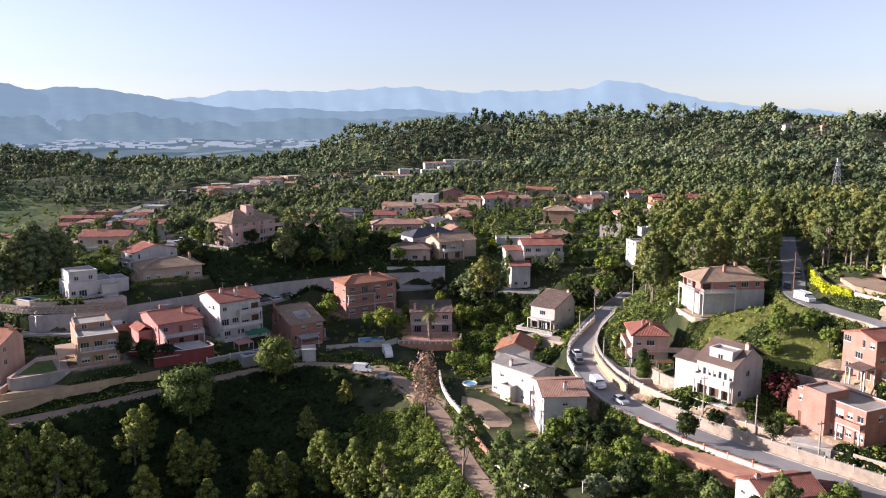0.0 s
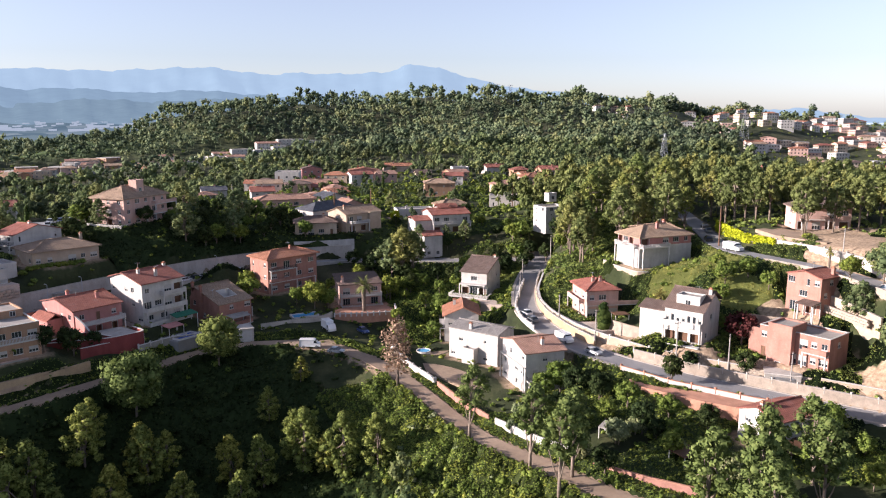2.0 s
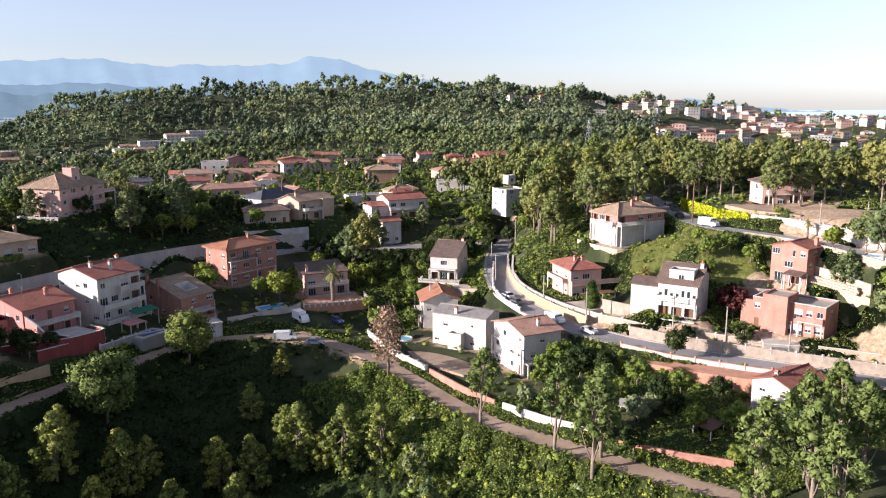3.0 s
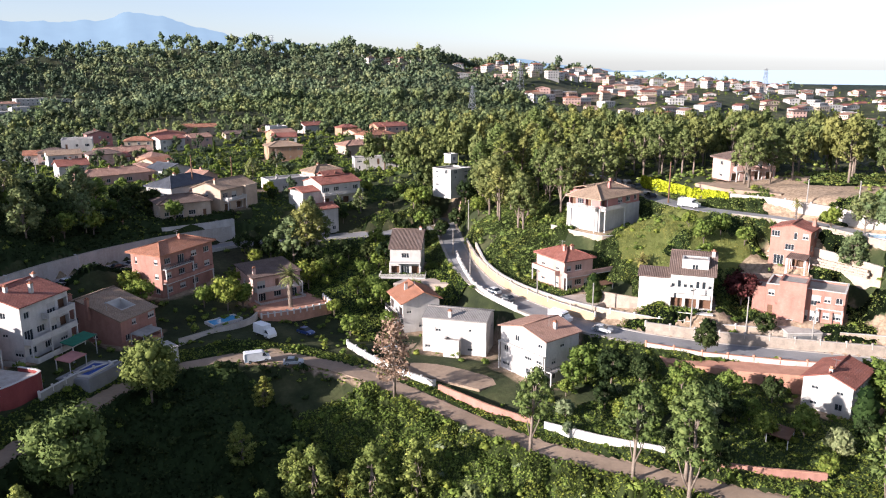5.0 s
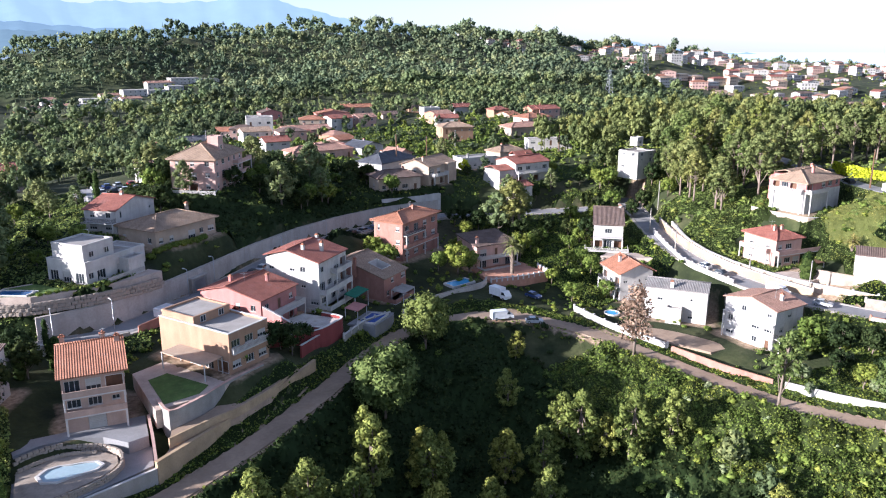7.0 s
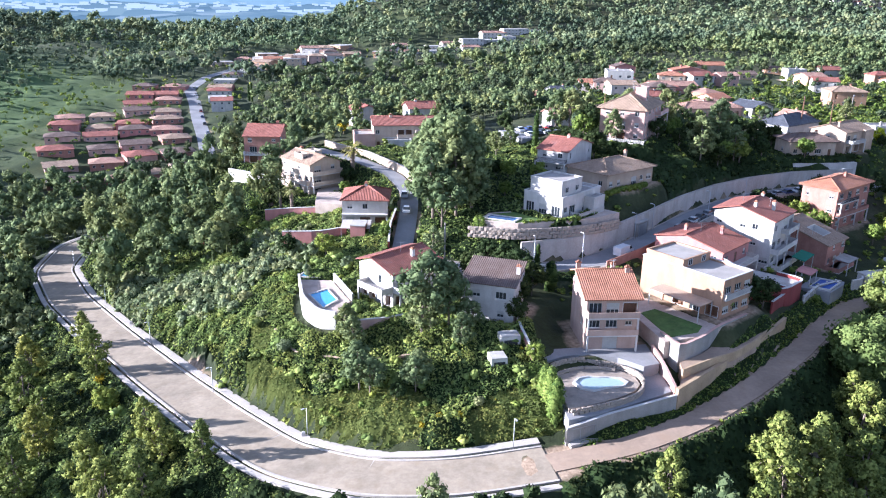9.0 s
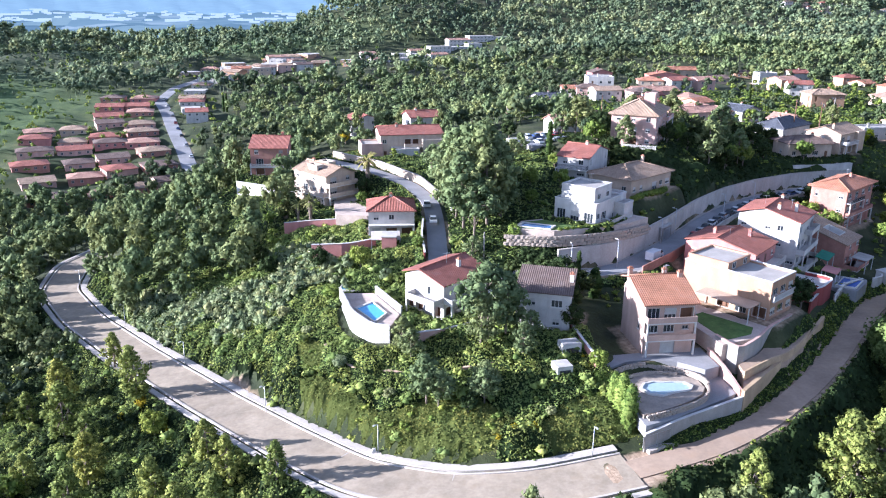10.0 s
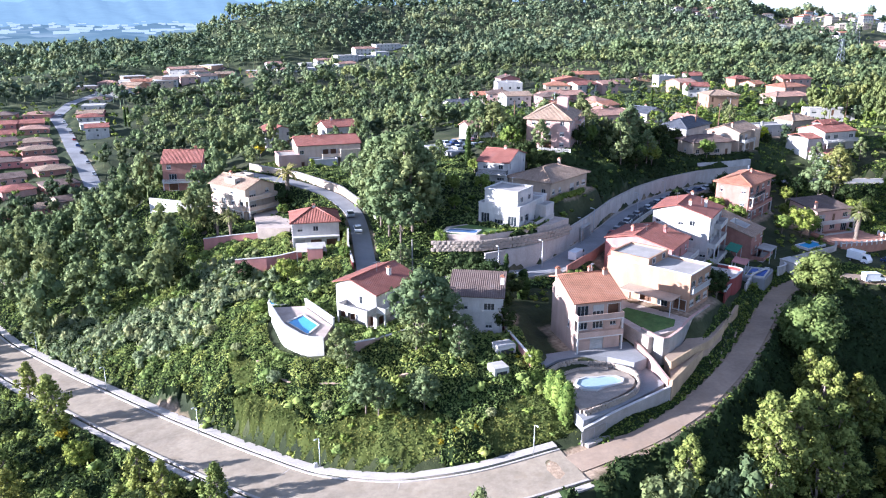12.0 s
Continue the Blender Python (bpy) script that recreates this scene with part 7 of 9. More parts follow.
def vehicle(kind, paint, label):
    """A parked vehicle, its nose towards +x."""
    L, W, prof, cabin = {"car": (4.1, 1.7, [(-2.05, 0.3), (-2.02, 0.85), (-1.2, 0.95), (0.7, 0.95), (1.9, 0.75), (2.05, 0.5), (2.03, 0.28)], [(-1.75, 0.93), (-1.2, 1.42), (0.2, 1.45), (0.95, 0.93)]),
                         "van": (5.2, 1.9, [(-2.6, 0.35), (-2.6, 2.1), (-2.4, 2.2), (1.0, 2.15), (1.35, 2.0), (1.9, 1.25), (2.5, 1.05), (2.6, 0.4)], [(0.95, 1.3), (1.05, 1.95), (1.38, 1.96), (1.82, 1.3)]),
                         "truck": (5.6, 2.1, [(0.9, 0.4), (0.9, 2.1), (1.9, 2.15), (2.5, 1.3), (2.7, 1.1), (2.7, 0.4)], [(1.2, 1.35), (1.3, 2.0), (1.92, 2.02), (2.42, 1.35)])}[kind]
    root = thing(kind, pose(0, 0, 0), label, "vehicle", "parked vehicles")
    s = Shape()
    h = W / 2
    s.loft([[(x, -h * 0.93, z) for x, z in prof], [(x, -h, z * 0.98 + 0.01) for x, z in prof], [(x, h, z * 0.98 + 0.01) for x, z in prof], [(x, h * 0.93, z) for x, z in prof]])
    child("body", s.mesh("body", M[paint]), root)
    if kind == "car":
        s = Shape()
        s.loft([[(x, -h * (0.95 if z < 1 else 0.78), z) for x, z in cabin], [(x, h * (0.95 if z < 1 else 0.78), z) for x, z in cabin]])
        child("glazing", s.mesh("glazing", M["glass"]), root)
        s = Shape()
        s.box(-1.12, -h * 0.76, 1.4, 0.2, h * 0.76, 1.49, 0.03)
        child("roof", s.mesh("roof", M[paint]), root)
    else:
        s = Shape()
        s.loft([[(x, -h - 0.012, z) for x, z in cabin], [(x, h + 0.012, z) for x, z in cabin]])
        child("glazing", s.mesh("glazing", M["glass"]), root)
    if kind == "truck":
        s = Shape()
        s.box(-2.8, -1.08, 0.75, 0.8, 1.08, 2.75, 0.05)
        child("cargo_box", s.mesh("cargo_box", M["car_white"]), root)
        s = Shape()
        s.box(-2.7, -0.5, 0.5, 0.9, 0.5, 0.75)
        child("chassis", s.mesh("chassis", M["dark"]), root)
    for x in (-L * 0.3, L * 0.31):
        for y in (-h + 0.08, h - 0.08):
            w = child("wheel", TYRE, root, "", pose(x, y, 0.33))
            child("rim", RIM, w)
    for y in (-h * 0.7, h * 0.7):
        s = Shape()
        fx = max(p[0] for p in prof)
        s.box(fx - 0.1, y - 0.18, 0.55, fx + 0.015, y + 0.18, 0.72, 0.02)
        child("headlight", s.mesh("headlight", M["frame"]), root)
    return root


def park(proto, x, y, turn, z=None):
    return copy_thing(proto, pose(x, y, gz(x, y) + 0.16 if z is None else z, 0, 0, turn))


CARS = [vehicle("car", "car_" + c, lab) for c, lab in (("white", "white hatchback parked at the kerb"), ("silver", "silver hatchback parked at the kerb"), ("black", "black hatchback parked at the kerb"),
                                                       ("blue", "dark blue hatchback parked outdoors"), ("red", "red hatchback parked outdoors"), ("grey", "grey hatchback parked outdoors"))]
VAN, TRUCK = vehicle("van", "car_white", "white panel van parked on bare ground"), vehicle("truck", "car_white", "white box truck parked by a garden wall")
park(VAN, -21.4, 194.9, -12), park(TRUCK, -15.6, 205.0, -75), park(CARS[1], -15.4, 190.6, -28), park(CARS[3], -6.6, 204.0, -70), park(VAN, 34.6, 166.5, -78), park(CARS[1], 37.6, 157.2, -66), park(CARS[0], 33.4, 188, 98), park(CARS[5], 32.9, 182.4, 95)
park(VAN, 83.0, 173.2, -75), park(CARS[2], 85.4, 187.5, 65), park(CARS[5], 93.4, 199.5, 64), park(CARS[2], 96.5, 206, 66)
park(VAN, -91.5, 209.8, 38), park(CARS[0], -136.0, 232.6, 84), park(CARS[1], -135.6, 243.0, 84)
for i, (u, c) in enumerate([(0.02, 4), (0.075, 1), (0.13, 2), (0.185, 0), (0.24, 5), (0.30, 1), (0.36, 2), (0.415, 0), (0.47, 2), (0.525, 0), (0.585, 1), (0.645, 5), (0.70, 0), (0.76, 2), (0.82, 1), (0.88, 3), (0.95, 0)]):
    k = u * 4
    p, q = Vector(T[5 + min(3, int(k))]), Vector(T[6 + min(3, int(k))])
    d = (q - p).normalized()
    at = p + (q - p) * (k - int(k)) + Vector((d.y, -d.x, 0)) * 2.0
    park(CARS[c], at.x, at.y, math.degrees(math.atan2(d.y, d.x)), at.z + 0.06)
for i, (x, y) in enumerate([(-97, 276), (-94, 277), (-91, 278), (-88, 279), (-98, 284), (-95, 285), (-92, 286), (-88.5, 286.5)]):
    park(CARS[(0, 2, 1, 5, 0, 3, 1, 4)[i]], x, y, 100, gz(-92, 281) + 0.31)
for i, u in enumerate((0.18, 0.24, 0.29, 0.33, 0.37, 0.42, 0.5, 0.56)):
    V = ROADS["valley"][1]
    k = u * (len(V) - 1)
    p, q = Vector(V[int(k)]), Vector(V[int(k) + 1])
    d = (q - p).normalized()
    at = p + (q - p) * (k - int(k)) + Vector((d.y, -d.x, 0)) * 2.4
    park(CARS[i % 6], at.x, at.y, math.degrees(math.atan2(d.y, d.x)), at.z + 0.06)
retire(CARS + [VAN, TRUCK])


# ---------------------------------------------------------------- poles
def lamp_post(h=6.0):
    root = thing("street_lamp", pose(0, 0, 0), "slim grey steel street lamp beside the road", "lamp", "street lamps")
    s = Shape()
    s.tube([(0, 0, -0.3), (0, 0, 0.5), (0, 0, h)], [0.11, 0.09, 0.06], 8)
    child("pole", s.mesh("pole", M["steel"], True), root)
    s = Shape()
    s.tube([(0, 0, h - 0.05), (0.4, 0, h + 0.1), (0.7, 0, h + 0.1)], [0.045, 0.04, 0.035], 6)
    child("arm", s.mesh("arm", M["steel"]), root)
    s = Shape()
    s.box(0.45, -0.14, h + 0.04, 1.05, 0.14, h + 0.18, 0.04)
    child("lamp_head", s.mesh("lamp_head", M["frame"]), root)
    return root


def utility_pole(h=8.0, material="grey"):
    root = thing("utility_pole", pose(0, 0, 0), "weathered utility pole with a short crossarm", "pole", "utility poles")
    s = Shape()
    s.tube([(0, 0, -0.5), (0, 0, h)], [0.17, 0.11], 8)
    child("pole", s.mesh("pole", M[material]), root)
    s = Shape()
    s.box(-0.7, -0.06, h - 0.5, 0.7, 0.06, h - 0.38)
    arm = child("crossarm", s.mesh("crossarm", M["dark"]), root)
    s = Shape()
    s.tube([(0, 0, 0), (0, 0, 0.2)], [0.05, 0.03], 6)
    me = s.mesh("insulator", M["glass"])
    for x in (-0.6, 0, 0.6):
        child("insulator", me, arm, "", pose(x, 0, h - 0.38))
    return root


lamp, pole, wood_pole = lamp_post(), utility_pole(), utility_pole(8.5, "brown")
for x, y, r in ((-127.2, 153.6, -80), (-156.6, 164.4, -150), (-173.6, 183.6, -145), (-190, 209.5, -145), (-206.5, 237, -145), (-224, 270, -160)):
    place(lamp, x, y, 0.85, r, 0.05)
for x, y, r in ((-101.6, 207.0, 20), (-112.1, 206.0, 0), (-85.6, 219.6, 45), (-78.7, 226.4, 45), (-60, 236.8, 45), (-44.5, 248, 30)):
    place(lamp, x, y - 0.6, 1.05, r + 90, 0.05)
for x, y, s in ((-130.5, 206, 1.1), (38.2, 178, 1.0), (41, 163.5, 1.0), (51.5, 146.5, 1.0), (59, 139, 1.0), (66.5, 129.5, 1.05), (83.5, 180, 1.25), (95, 150, 1.0), (96.5, 139, 1.0), (96, 128, 1.0),
                (36.5, 201, 1.0), (58, 231, 1.1), (44, 219, 0.9), (12, 300, 1.3), (-3, 293, 1.5), (70, 300, 1.2), (40, 330, 1.1), (-60, 320, 1.2), (-40, 345, 1.1)):
    place(pole if s < 1.2 else wood_pole, x, y, s, x * 7 % 90, 0.1)
retire([lamp, pole, wood_pole])


def pylon(x, y, h, label):
    root = thing("lattice_pylon", pose(x, y, gz(x, y)), label, "pylon", "power pylons")
    w0, w1 = h * 0.11, h * 0.02
    corner = lambda k, u: ((w0 + (w1 - w0) * u) * (1, -1, -1, 1)[k % 4], (w0 + (w1 - w0) * u) * (1, 1, -1, -1)[k % 4], h * u)
    for k in range(4):
        s = Shape()
        s.tube([corner(k, 0), corner(k, 1)], [0.16, 0.1], 5)
        child("leg", s.mesh("leg", M["steel"]), root)
    s = Shape()
    for j in range(9):
        a, b = j / 9, (j + 1) / 9
        for k in range(4):
            s.tube([corner(k, a), corner(k + 1, b)], 0.07, 4), s.tube([corner(k + 1, a), corner(k, b)], 0.07, 4)
    child("bracing", s.mesh("bracing", M["steel"]), root)
    for z in (0.72, 0.84, 0.95):
        s = Shape()
        for sg in (-1, 1):
            s.tube([(sg * w1, 0, h * z + 0.5), (sg * h * 0.16, 0, h * z)], 0.08, 4), s.tube([(sg * w1, 0, h * z - 0.8), (sg * h * 0.16, 0, h * z)], 0.08, 4)
        child("arm", s.mesh("arm", M["steel"]), root)


pylon(449, 674, 32, "grey lattice power pylon above the woods")
pylon(640, 520, 30, "grey lattice power pylon near houses")
pylon(250, 488, 24, "grey lattice mast in the pine wood")
pylon(330, 1085, 26, "slim radio mast on the wooded summit")
pylon(352, 1090, 24, "slim radio mast on the wooded summit")

# ---------------------------------------------------------------- trees near the houses
PINES = [pine_tree(100 + k, 11, 3.4 + 0.3 * k, 0.22 + 0.05 * k) for k in range(5)]
TALL = [pine_tree(120 + k, 15, 3.3, 0.48, 34, 50, 0.42, "stone_pine", "tall olive-green pine with a long bare trunk") for k in range(4)]
WOOD = [pine_tree(130 + k, 14, 3.8, 0.42, 36, 44, 0.46, "pine_pale", "tall pine with bare trunk at the wood's edge") for k in range(4)]
ROUND = [leafy_tree(140 + k, 9.8, 4.1, 64, 80, 0.36, "stone_pine", "dense round-crowned stone pine beside the track", 0.22, "pine_tree", "pines on the hillside") for k in range(2)]
YOUNG = [pine_tree(150 + k, 9.4, 2.55, 0.16, 42, 62, 0.33, "young", "young bushy light green pine") for k in range(4)]
GREEN = [leafy_tree(160 + k, 6.5 + k * 0.5, 2.8 + 0.2 * k) for k in range(4)]
DARK = [leafy_tree(170 + k, 7.5, 3.2, material="oak", label="dark evergreen tree on the slope", group="evergreens on the slope") for k in range(4)]
OLIVE = [leafy_tree(180 + k, 4.5, 2.4, material="reed", label="grey-green olive tree in a garden") for k in range(2)]
PLUM = leafy_tree(190, 6.0, 3.0, material="plum", label="purple-leaved plum tree in a garden")
GOLD = leafy_tree(191, 6.5, 2.4, material="gold", label="golden-leaved tree beside houses")
LIME = leafy_tree(192, 6.0, 2.2, material="lime", label="bright yellow-green tree between houses")
CYP = [column_tree(200 + k, 9, 0.8) for k in range(2)]
CONE = [column_tree(210, 7.5, 1.9, "cypress", "dark conical fir in a garden")]
PALM = [palm_tree(220), palm_tree(221, 7.5, 38, 2.8), palm_tree(222, 3.0, 30, 2.2)]
DEAD = bare_tree(230)
rnd = random.Random(11)


def one(protos, x, y, size=1.0, jitter=0.12):
    p = rnd.choice(protos) if isinstance(protos, list) else protos
    place(p, x, y, size * rnd.uniform(1 - jitter, 1 + jitter), rnd.uniform(0, 360), 0.15)


# gardens and terraces kept open: middle, half widths, turn
CLEAR = [(-70, 247, 14, 8, 40), (-164, 246, 13, 15, 0), (-184, 277, 11, 13, 0), (-150, 226, 9, 9, 0), (-136, 284, 16, 8, 0)]


def fill(protos, x0, x1, y0, y1, gap, size, keep=0.9, region=None, plot_gap=2.5, road_gap=2.0, seed=1):
    """Trees over a stretch of the plan, clear of houses and roads."""
    r = np.random.default_rng(seed)
    x, y = scatter(r, x0, x1, y0, y1, gap)
    ok = free_of_things(x, y, plot_gap, road_gap) & (r.uniform(0, 1, len(x)) < keep)
    for e in CLEAR:
        ok &= ~in_ellipse(x, y, *e)
    if region is not None:
        ok &= region(x, y)
    for a, b in zip(x[ok], y[ok]):
        one(protos, a, b, size, 0.25)


def wood(name, label, x0, x1, y0, y1, gap, lo, hi, material, keep=0.9, region=None, plot_gap=3.0, road_gap=2.5, seed=1, tall=(0.95, 1.45)):
    """Woodland past counting, as one object of stuff."""
    r = np.random.default_rng(seed)
    x, y = scatter(r, x0, x1, y0, y1, gap)
    ok = free_of_things(x, y, plot_gap, road_gap) & (r.uniform(0, 1, len(x)) < keep)
    if region is not None:
        ok &= region(x, y)
    for e in CLEAR:
        ok &= ~in_ellipse(x, y, *e)
    x, y = x[ok], y[ok]
    return joined_plants(name, label, "woods", r, FULL_TREES, x, y, r.uniform(lo, hi, len(x)), r.uniform(*tall, len(x)), M[material], 0.3)


TRACK = ROADS["track"][1]


def below_track(x, y):
    """Whether points lie on the valley side of the track."""
    a, b = [p for p in TRACK if p[0] <= -25], [p for p in TRACK if p[0] >= -15][::-1]
    south = (x < -22) & (y < np.interp(x, [p[0] for p in a], [p[1] for p in a]))
    west = (x >= -22) & (y < 200) & (x < np.interp(y, [p[1] for p in b], [p[0] for p in b]))
    return (south | west) & (x > -123)


# the valley below the track
for x, y, s in ((-26.5, 159.4, 1.15), (-19.2, 153, 1.25), (-12.5, 149, 1.1), (-22, 156.5, 0.9), (-32.6, 174.2, 0.75), (-24.8, 183.8, 0.6), (-53.2, 163.6, 0.8), (-41.1, 161.5, 1.0), (-34.5, 158.7, 1.2), (-27.7, 162.4, 1.05),
                (-67.0, 164.8, 0.85), (-58.1, 161.7, 1.0), (-81.2, 152.0, 1.2), (-74.9, 150.9, 1.3), (-90.2, 148.4, 1.15), (-39.1, 149.8, 1.1), (-85.2, 147.4, 1.3), (-84.4, 143.0, 1.3), (-90.7, 144.3, 1.2), (-108.5, 142.6, 0.8),
                (-68.1, 160, 1.1), (-56.7, 160, 1.2), (-78, 145, 1.2), (-70, 140, 1.2), (-62, 148, 1.2), (-97, 139, 1.0), (-50, 152, 1.0)):
    one(YOUNG, x, y, s * 1.2)
place(ROUND[0], -60.0, 173.0, 1.62, 40), place(ROUND[1], -43.3, 189.9, 1.32, 100)
place(DEAD, -4.2, 169.8, 1.75, 30)
for x, y, s in ((11.1, 114.4, 1.15), (9.5, 123.3, 1.0), (3.6, 139.8, 0.95), (15, 118, 1.05), (24, 94, 1.15), (30, 90, 1.2), (36, 96, 1.1), (28, 84, 1.2), (42, 92, 1.1), (48, 101, 1.0), (19, 88, 1.0)):
    one(TALL, x, y, s, 0.04)
in_pit = lambda x, y: ((y < 186 - 0.6 * np.abs(x + 30)) & (x > -105) & (x < 0)) | ((y < 140) & (x <= -95)) | ((y < 150) & (x > -10) & (x < 4))
wood("valley_pines", "shaded pines in the valley", -110, -8, 62, 150, 8.0, 2.6, 3.8, "pine", 0.7, lambda x, y: in_pit(x, y) & (y < 139), seed=31)
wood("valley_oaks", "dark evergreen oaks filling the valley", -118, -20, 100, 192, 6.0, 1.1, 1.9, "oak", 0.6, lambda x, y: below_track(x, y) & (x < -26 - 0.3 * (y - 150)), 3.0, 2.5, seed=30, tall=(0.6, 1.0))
wood("near_pines", "pines below the road", -215, -112, 70, 140, 8.5, 2.6, 3.8, "pine", 0.7, seed=33)
wood("west_wood", "green wood west of the road", -310, -205, 150, 400, 9.0, 3.0, 4.6, "pine", 0.8, lambda x, y: (x < -232) | ((y > 330) & (x < -215)), seed=34)
one(YOUNG, -203.6, 211.7, 0.85), one(YOUNG, -171.5, 161.0, 0.75)
# wood on the hill's far side and round the lane
wood("lane_wood", "sunlit pine wood below the lane", -240, -150, 226, 360, 6.6, 3.2, 4.8, "pine", 0.95, lambda x, y: (x < -0.3 * (y - 250) - 168 + 22 * np.sin((y - 215) / 30.0)) & (y > 232) & (x > -262 + 0.1 * y), 3.0, 2.2, seed=36)
wood("lane_wood_top", "pine wood behind the lane houses", -200, -110, 305, 345, 7.0, 2.6, 3.8, "pine", 0.85, seed=37)
fill(PINES + DARK, -170, -100, 262, 305, 9.5, 0.7, 0.5, seed=38)
for x, y, s in ((-129.5, 218.5, 1.15), (-126, 221.5, 1.5), (-131, 222.5, 1.5), (-127, 226, 1.75), (-122, 225, 1.5), (-131, 230, 1.6), (-124.5, 231, 1.75), (-128.5, 236, 1.7), (-122.5, 238, 1.6), (-129.5, 242, 1.5), (-124, 245, 1.5)):
    one(PINES, x, y, s, 0.05)
for x, y, s in ((-136.2, 179.4, 1.15), (-133.2, 179.2, 1.0), (-138, 177.2, 0.85), (-149.5, 178.5, 0.55), (-140, 166, 0.55), (-147, 167, 0.6), (-133, 206, 0.7), (-126, 191, 0.8)):
    one(PINES, x, y, s, 0.05)
# sheltered slope above the terrace wall
band = lambda x, y: (along(ROADS["terrace"][1], x, y)[0] > 5.5) & (y > 0.45 * x + 262)
fill(DARK + PINES[:2] + GREEN[:1], -92, 0, 236, 300, 6.4, 0.95, 0.85, lambda x, y: band(x, y) & (x < -8) & (x > -88) & (y < 292), 1.5, 2.4, seed=40)
fill(DARK + GREEN, -25, 60, 212, 262, 7.0, 0.85, 0.75, lambda x, y: (y > 228) & (y < 257), 2.0, 2.0, seed=41)
one(WOOD, 12.5, 243.5, 1.25, 0.02), one(WOOD, 16.5, 246, 1.1, 0.02), one(PINES, 9.5, 246.5, 1.2, 0.02)
fill(GREEN, 6, 26, 200, 232, 6.0, 0.7, 0.6, seed=42)
for x, y, k in ((60.5, 240.5, 0.9), (64.5, 241.5, 0.95), (69, 242.5, 0.9), (52, 236, 0.75), (49.5, 233, 0.7), (72.5, 245, 1.0), (58.5, 250, 0.8), (51.5, 245, 0.95), (46, 240, 0.85), (43, 236, 0.8)):
    one(DARK + GREEN[:1], x, y, k)
# pines on the eastern hill
east = lambda x, y: (x > 54 + 0.1 * (y - 196)) & ((x > 64) | (y > 200)) & (along(ROADS["crest"][1], x, y)[0] > 4)
fill(WOOD + TALL[:2], 48, 110, 196, 250, 6.6, 1.0, 0.9, east, 3.0, 2.5, seed=43)
wood("east_wood", "tall pine wood on the eastern hill", 48, 160, 196, 335, 7.4, 3.4, 4.7, "pine_pale", 0.92, lambda x, y: east(x, y) & ((x > 110) | (y > 250)), seed=48, tall=(1.1, 1.5))
fill(WOOD, 100, 140, 130, 200, 8.0, 1.0, 0.8, lambda x, y: (y > 183) | (x > 117), 3.0, 3.0, seed=44)
wood("crest_wood", "pine and oak wood behind the crest", 118, 300, 120, 230, 10.5, 3.4, 4.8, "pine_pale", 0.85, lambda x, y: x > 122, seed=45, tall=(1.1, 1.5))
for x, y, s in ((86, 126, 1.05), (89.5, 122, 1.15), (84.5, 132.5, 0.85), (91.5, 134.5, 0.8), (93, 117, 1.1), (82, 119, 0.9)):
    one(PINES, x, y, s, 0.05)
for x, y in ((103, 172), (108, 168), (99, 168), (113, 165)):
    one(WOOD, x, y, 0.95)
# gardens
one(PLUM, 67.0, 146.0, 1.15), one(PLUM, 57.2, 150.6, 0.85), one(LIME, 80.5, 137.6, 0.55), one(LIME, 18.2, 283.6, 1.0), one(GOLD, -136, 305.5, 1.0), one(GOLD, -150, 316, 0.9)
place(PALM[0], -4.2, 217.6, 1.35, 0), place(PALM[2], 58.8, 166.2, 1.0, 0), place(PALM[0], -163.5, 252.2, 1.0, 40), place(PALM[1], -147.8, 264.6, 1.25, 90), place(PALM[1], -166.5, 254.5, 0.8, 30), place(PALM[2], -169.5, 262.6, 1.2, 10), place(PALM[0], 92, 150.5, 0.6, 0)
place(CONE[0], 44.8, 167.2, 0.95, 0), place(CONE[0], 46.6, 108.6, 1.0, 0), place(CONE[0], -112, 192.7, 0.75, 0), place(CONE[0], -117.5, 190.0, 0.6, 0), place(CONE[0], -127.5, 186.8, 0.55, 0)
for x, y, s in ((-99.0, 260.8, 1.15), (-120.6, 159.0, 0.65), (-120.2, 156.6, 0.62), (-84, 268, 0.8), (-80, 305, 0.9), (-150, 350, 1.2), (30, 372, 0.9), (-205, 545, 1.2), (-207, 548, 1.1)):
    one(CYP, x, y, s, 0.04)
for x, y, s in ((-117.6, 194.3, 1.0), (-121.0, 184.0, 0.95), (-122.2, 203.4, 0.9), (-116.3, 189.8, 0.85), (-119.5, 198.5, 0.9), (-121.6, 178.5, 0.7), (-126.5, 197, 0.85)):
    one(DARK + PINES[:1], x, y, s, 0.05)
one(CYP, -113.2, 198.6, 0.75, 0.02), one(CYP, -115.4, 197.6, 0.6, 0.02)
one(GREEN, -120.8, 168.4, 0.62), one(GREEN, 2.6, 200.4, 0.85), one(DARK, -82, 183.5, 0.65), one(DARK, -78.5, 181.5, 0.75), one(DARK, -73.5, 184.6, 0.8), one(DARK, -75, 186.5, 0.7), one(DARK, -70, 188.5, 0.55), one(GREEN, -84, 178.6, 0.5)
for x, y, s in ((-13.5, 224, 1.1), (-17.5, 223, 1.0), (-22.5, 224.5, 0.7), (-35.5, 228, 1.0), (-36, 236, 0.9), (-10.5, 236, 0.9)):
    one(GREEN, x, y, s)
for x, y, s in ((27.1, 151.0, 1.1), (28.6, 146.0, 1.1), (31, 140.6, 0.9), (23, 150, 0.9), (33.5, 134, 0.8), (39, 128, 0.85), (44, 123, 0.8), (36, 122, 0.7), (22, 141, 0.7), (28, 132, 0.75), (33, 117, 0.7), (41, 115, 0.75), (60, 112, 0.9), (64, 116, 0.9)):
    one(GREEN + DARK[:1], x, y, s)
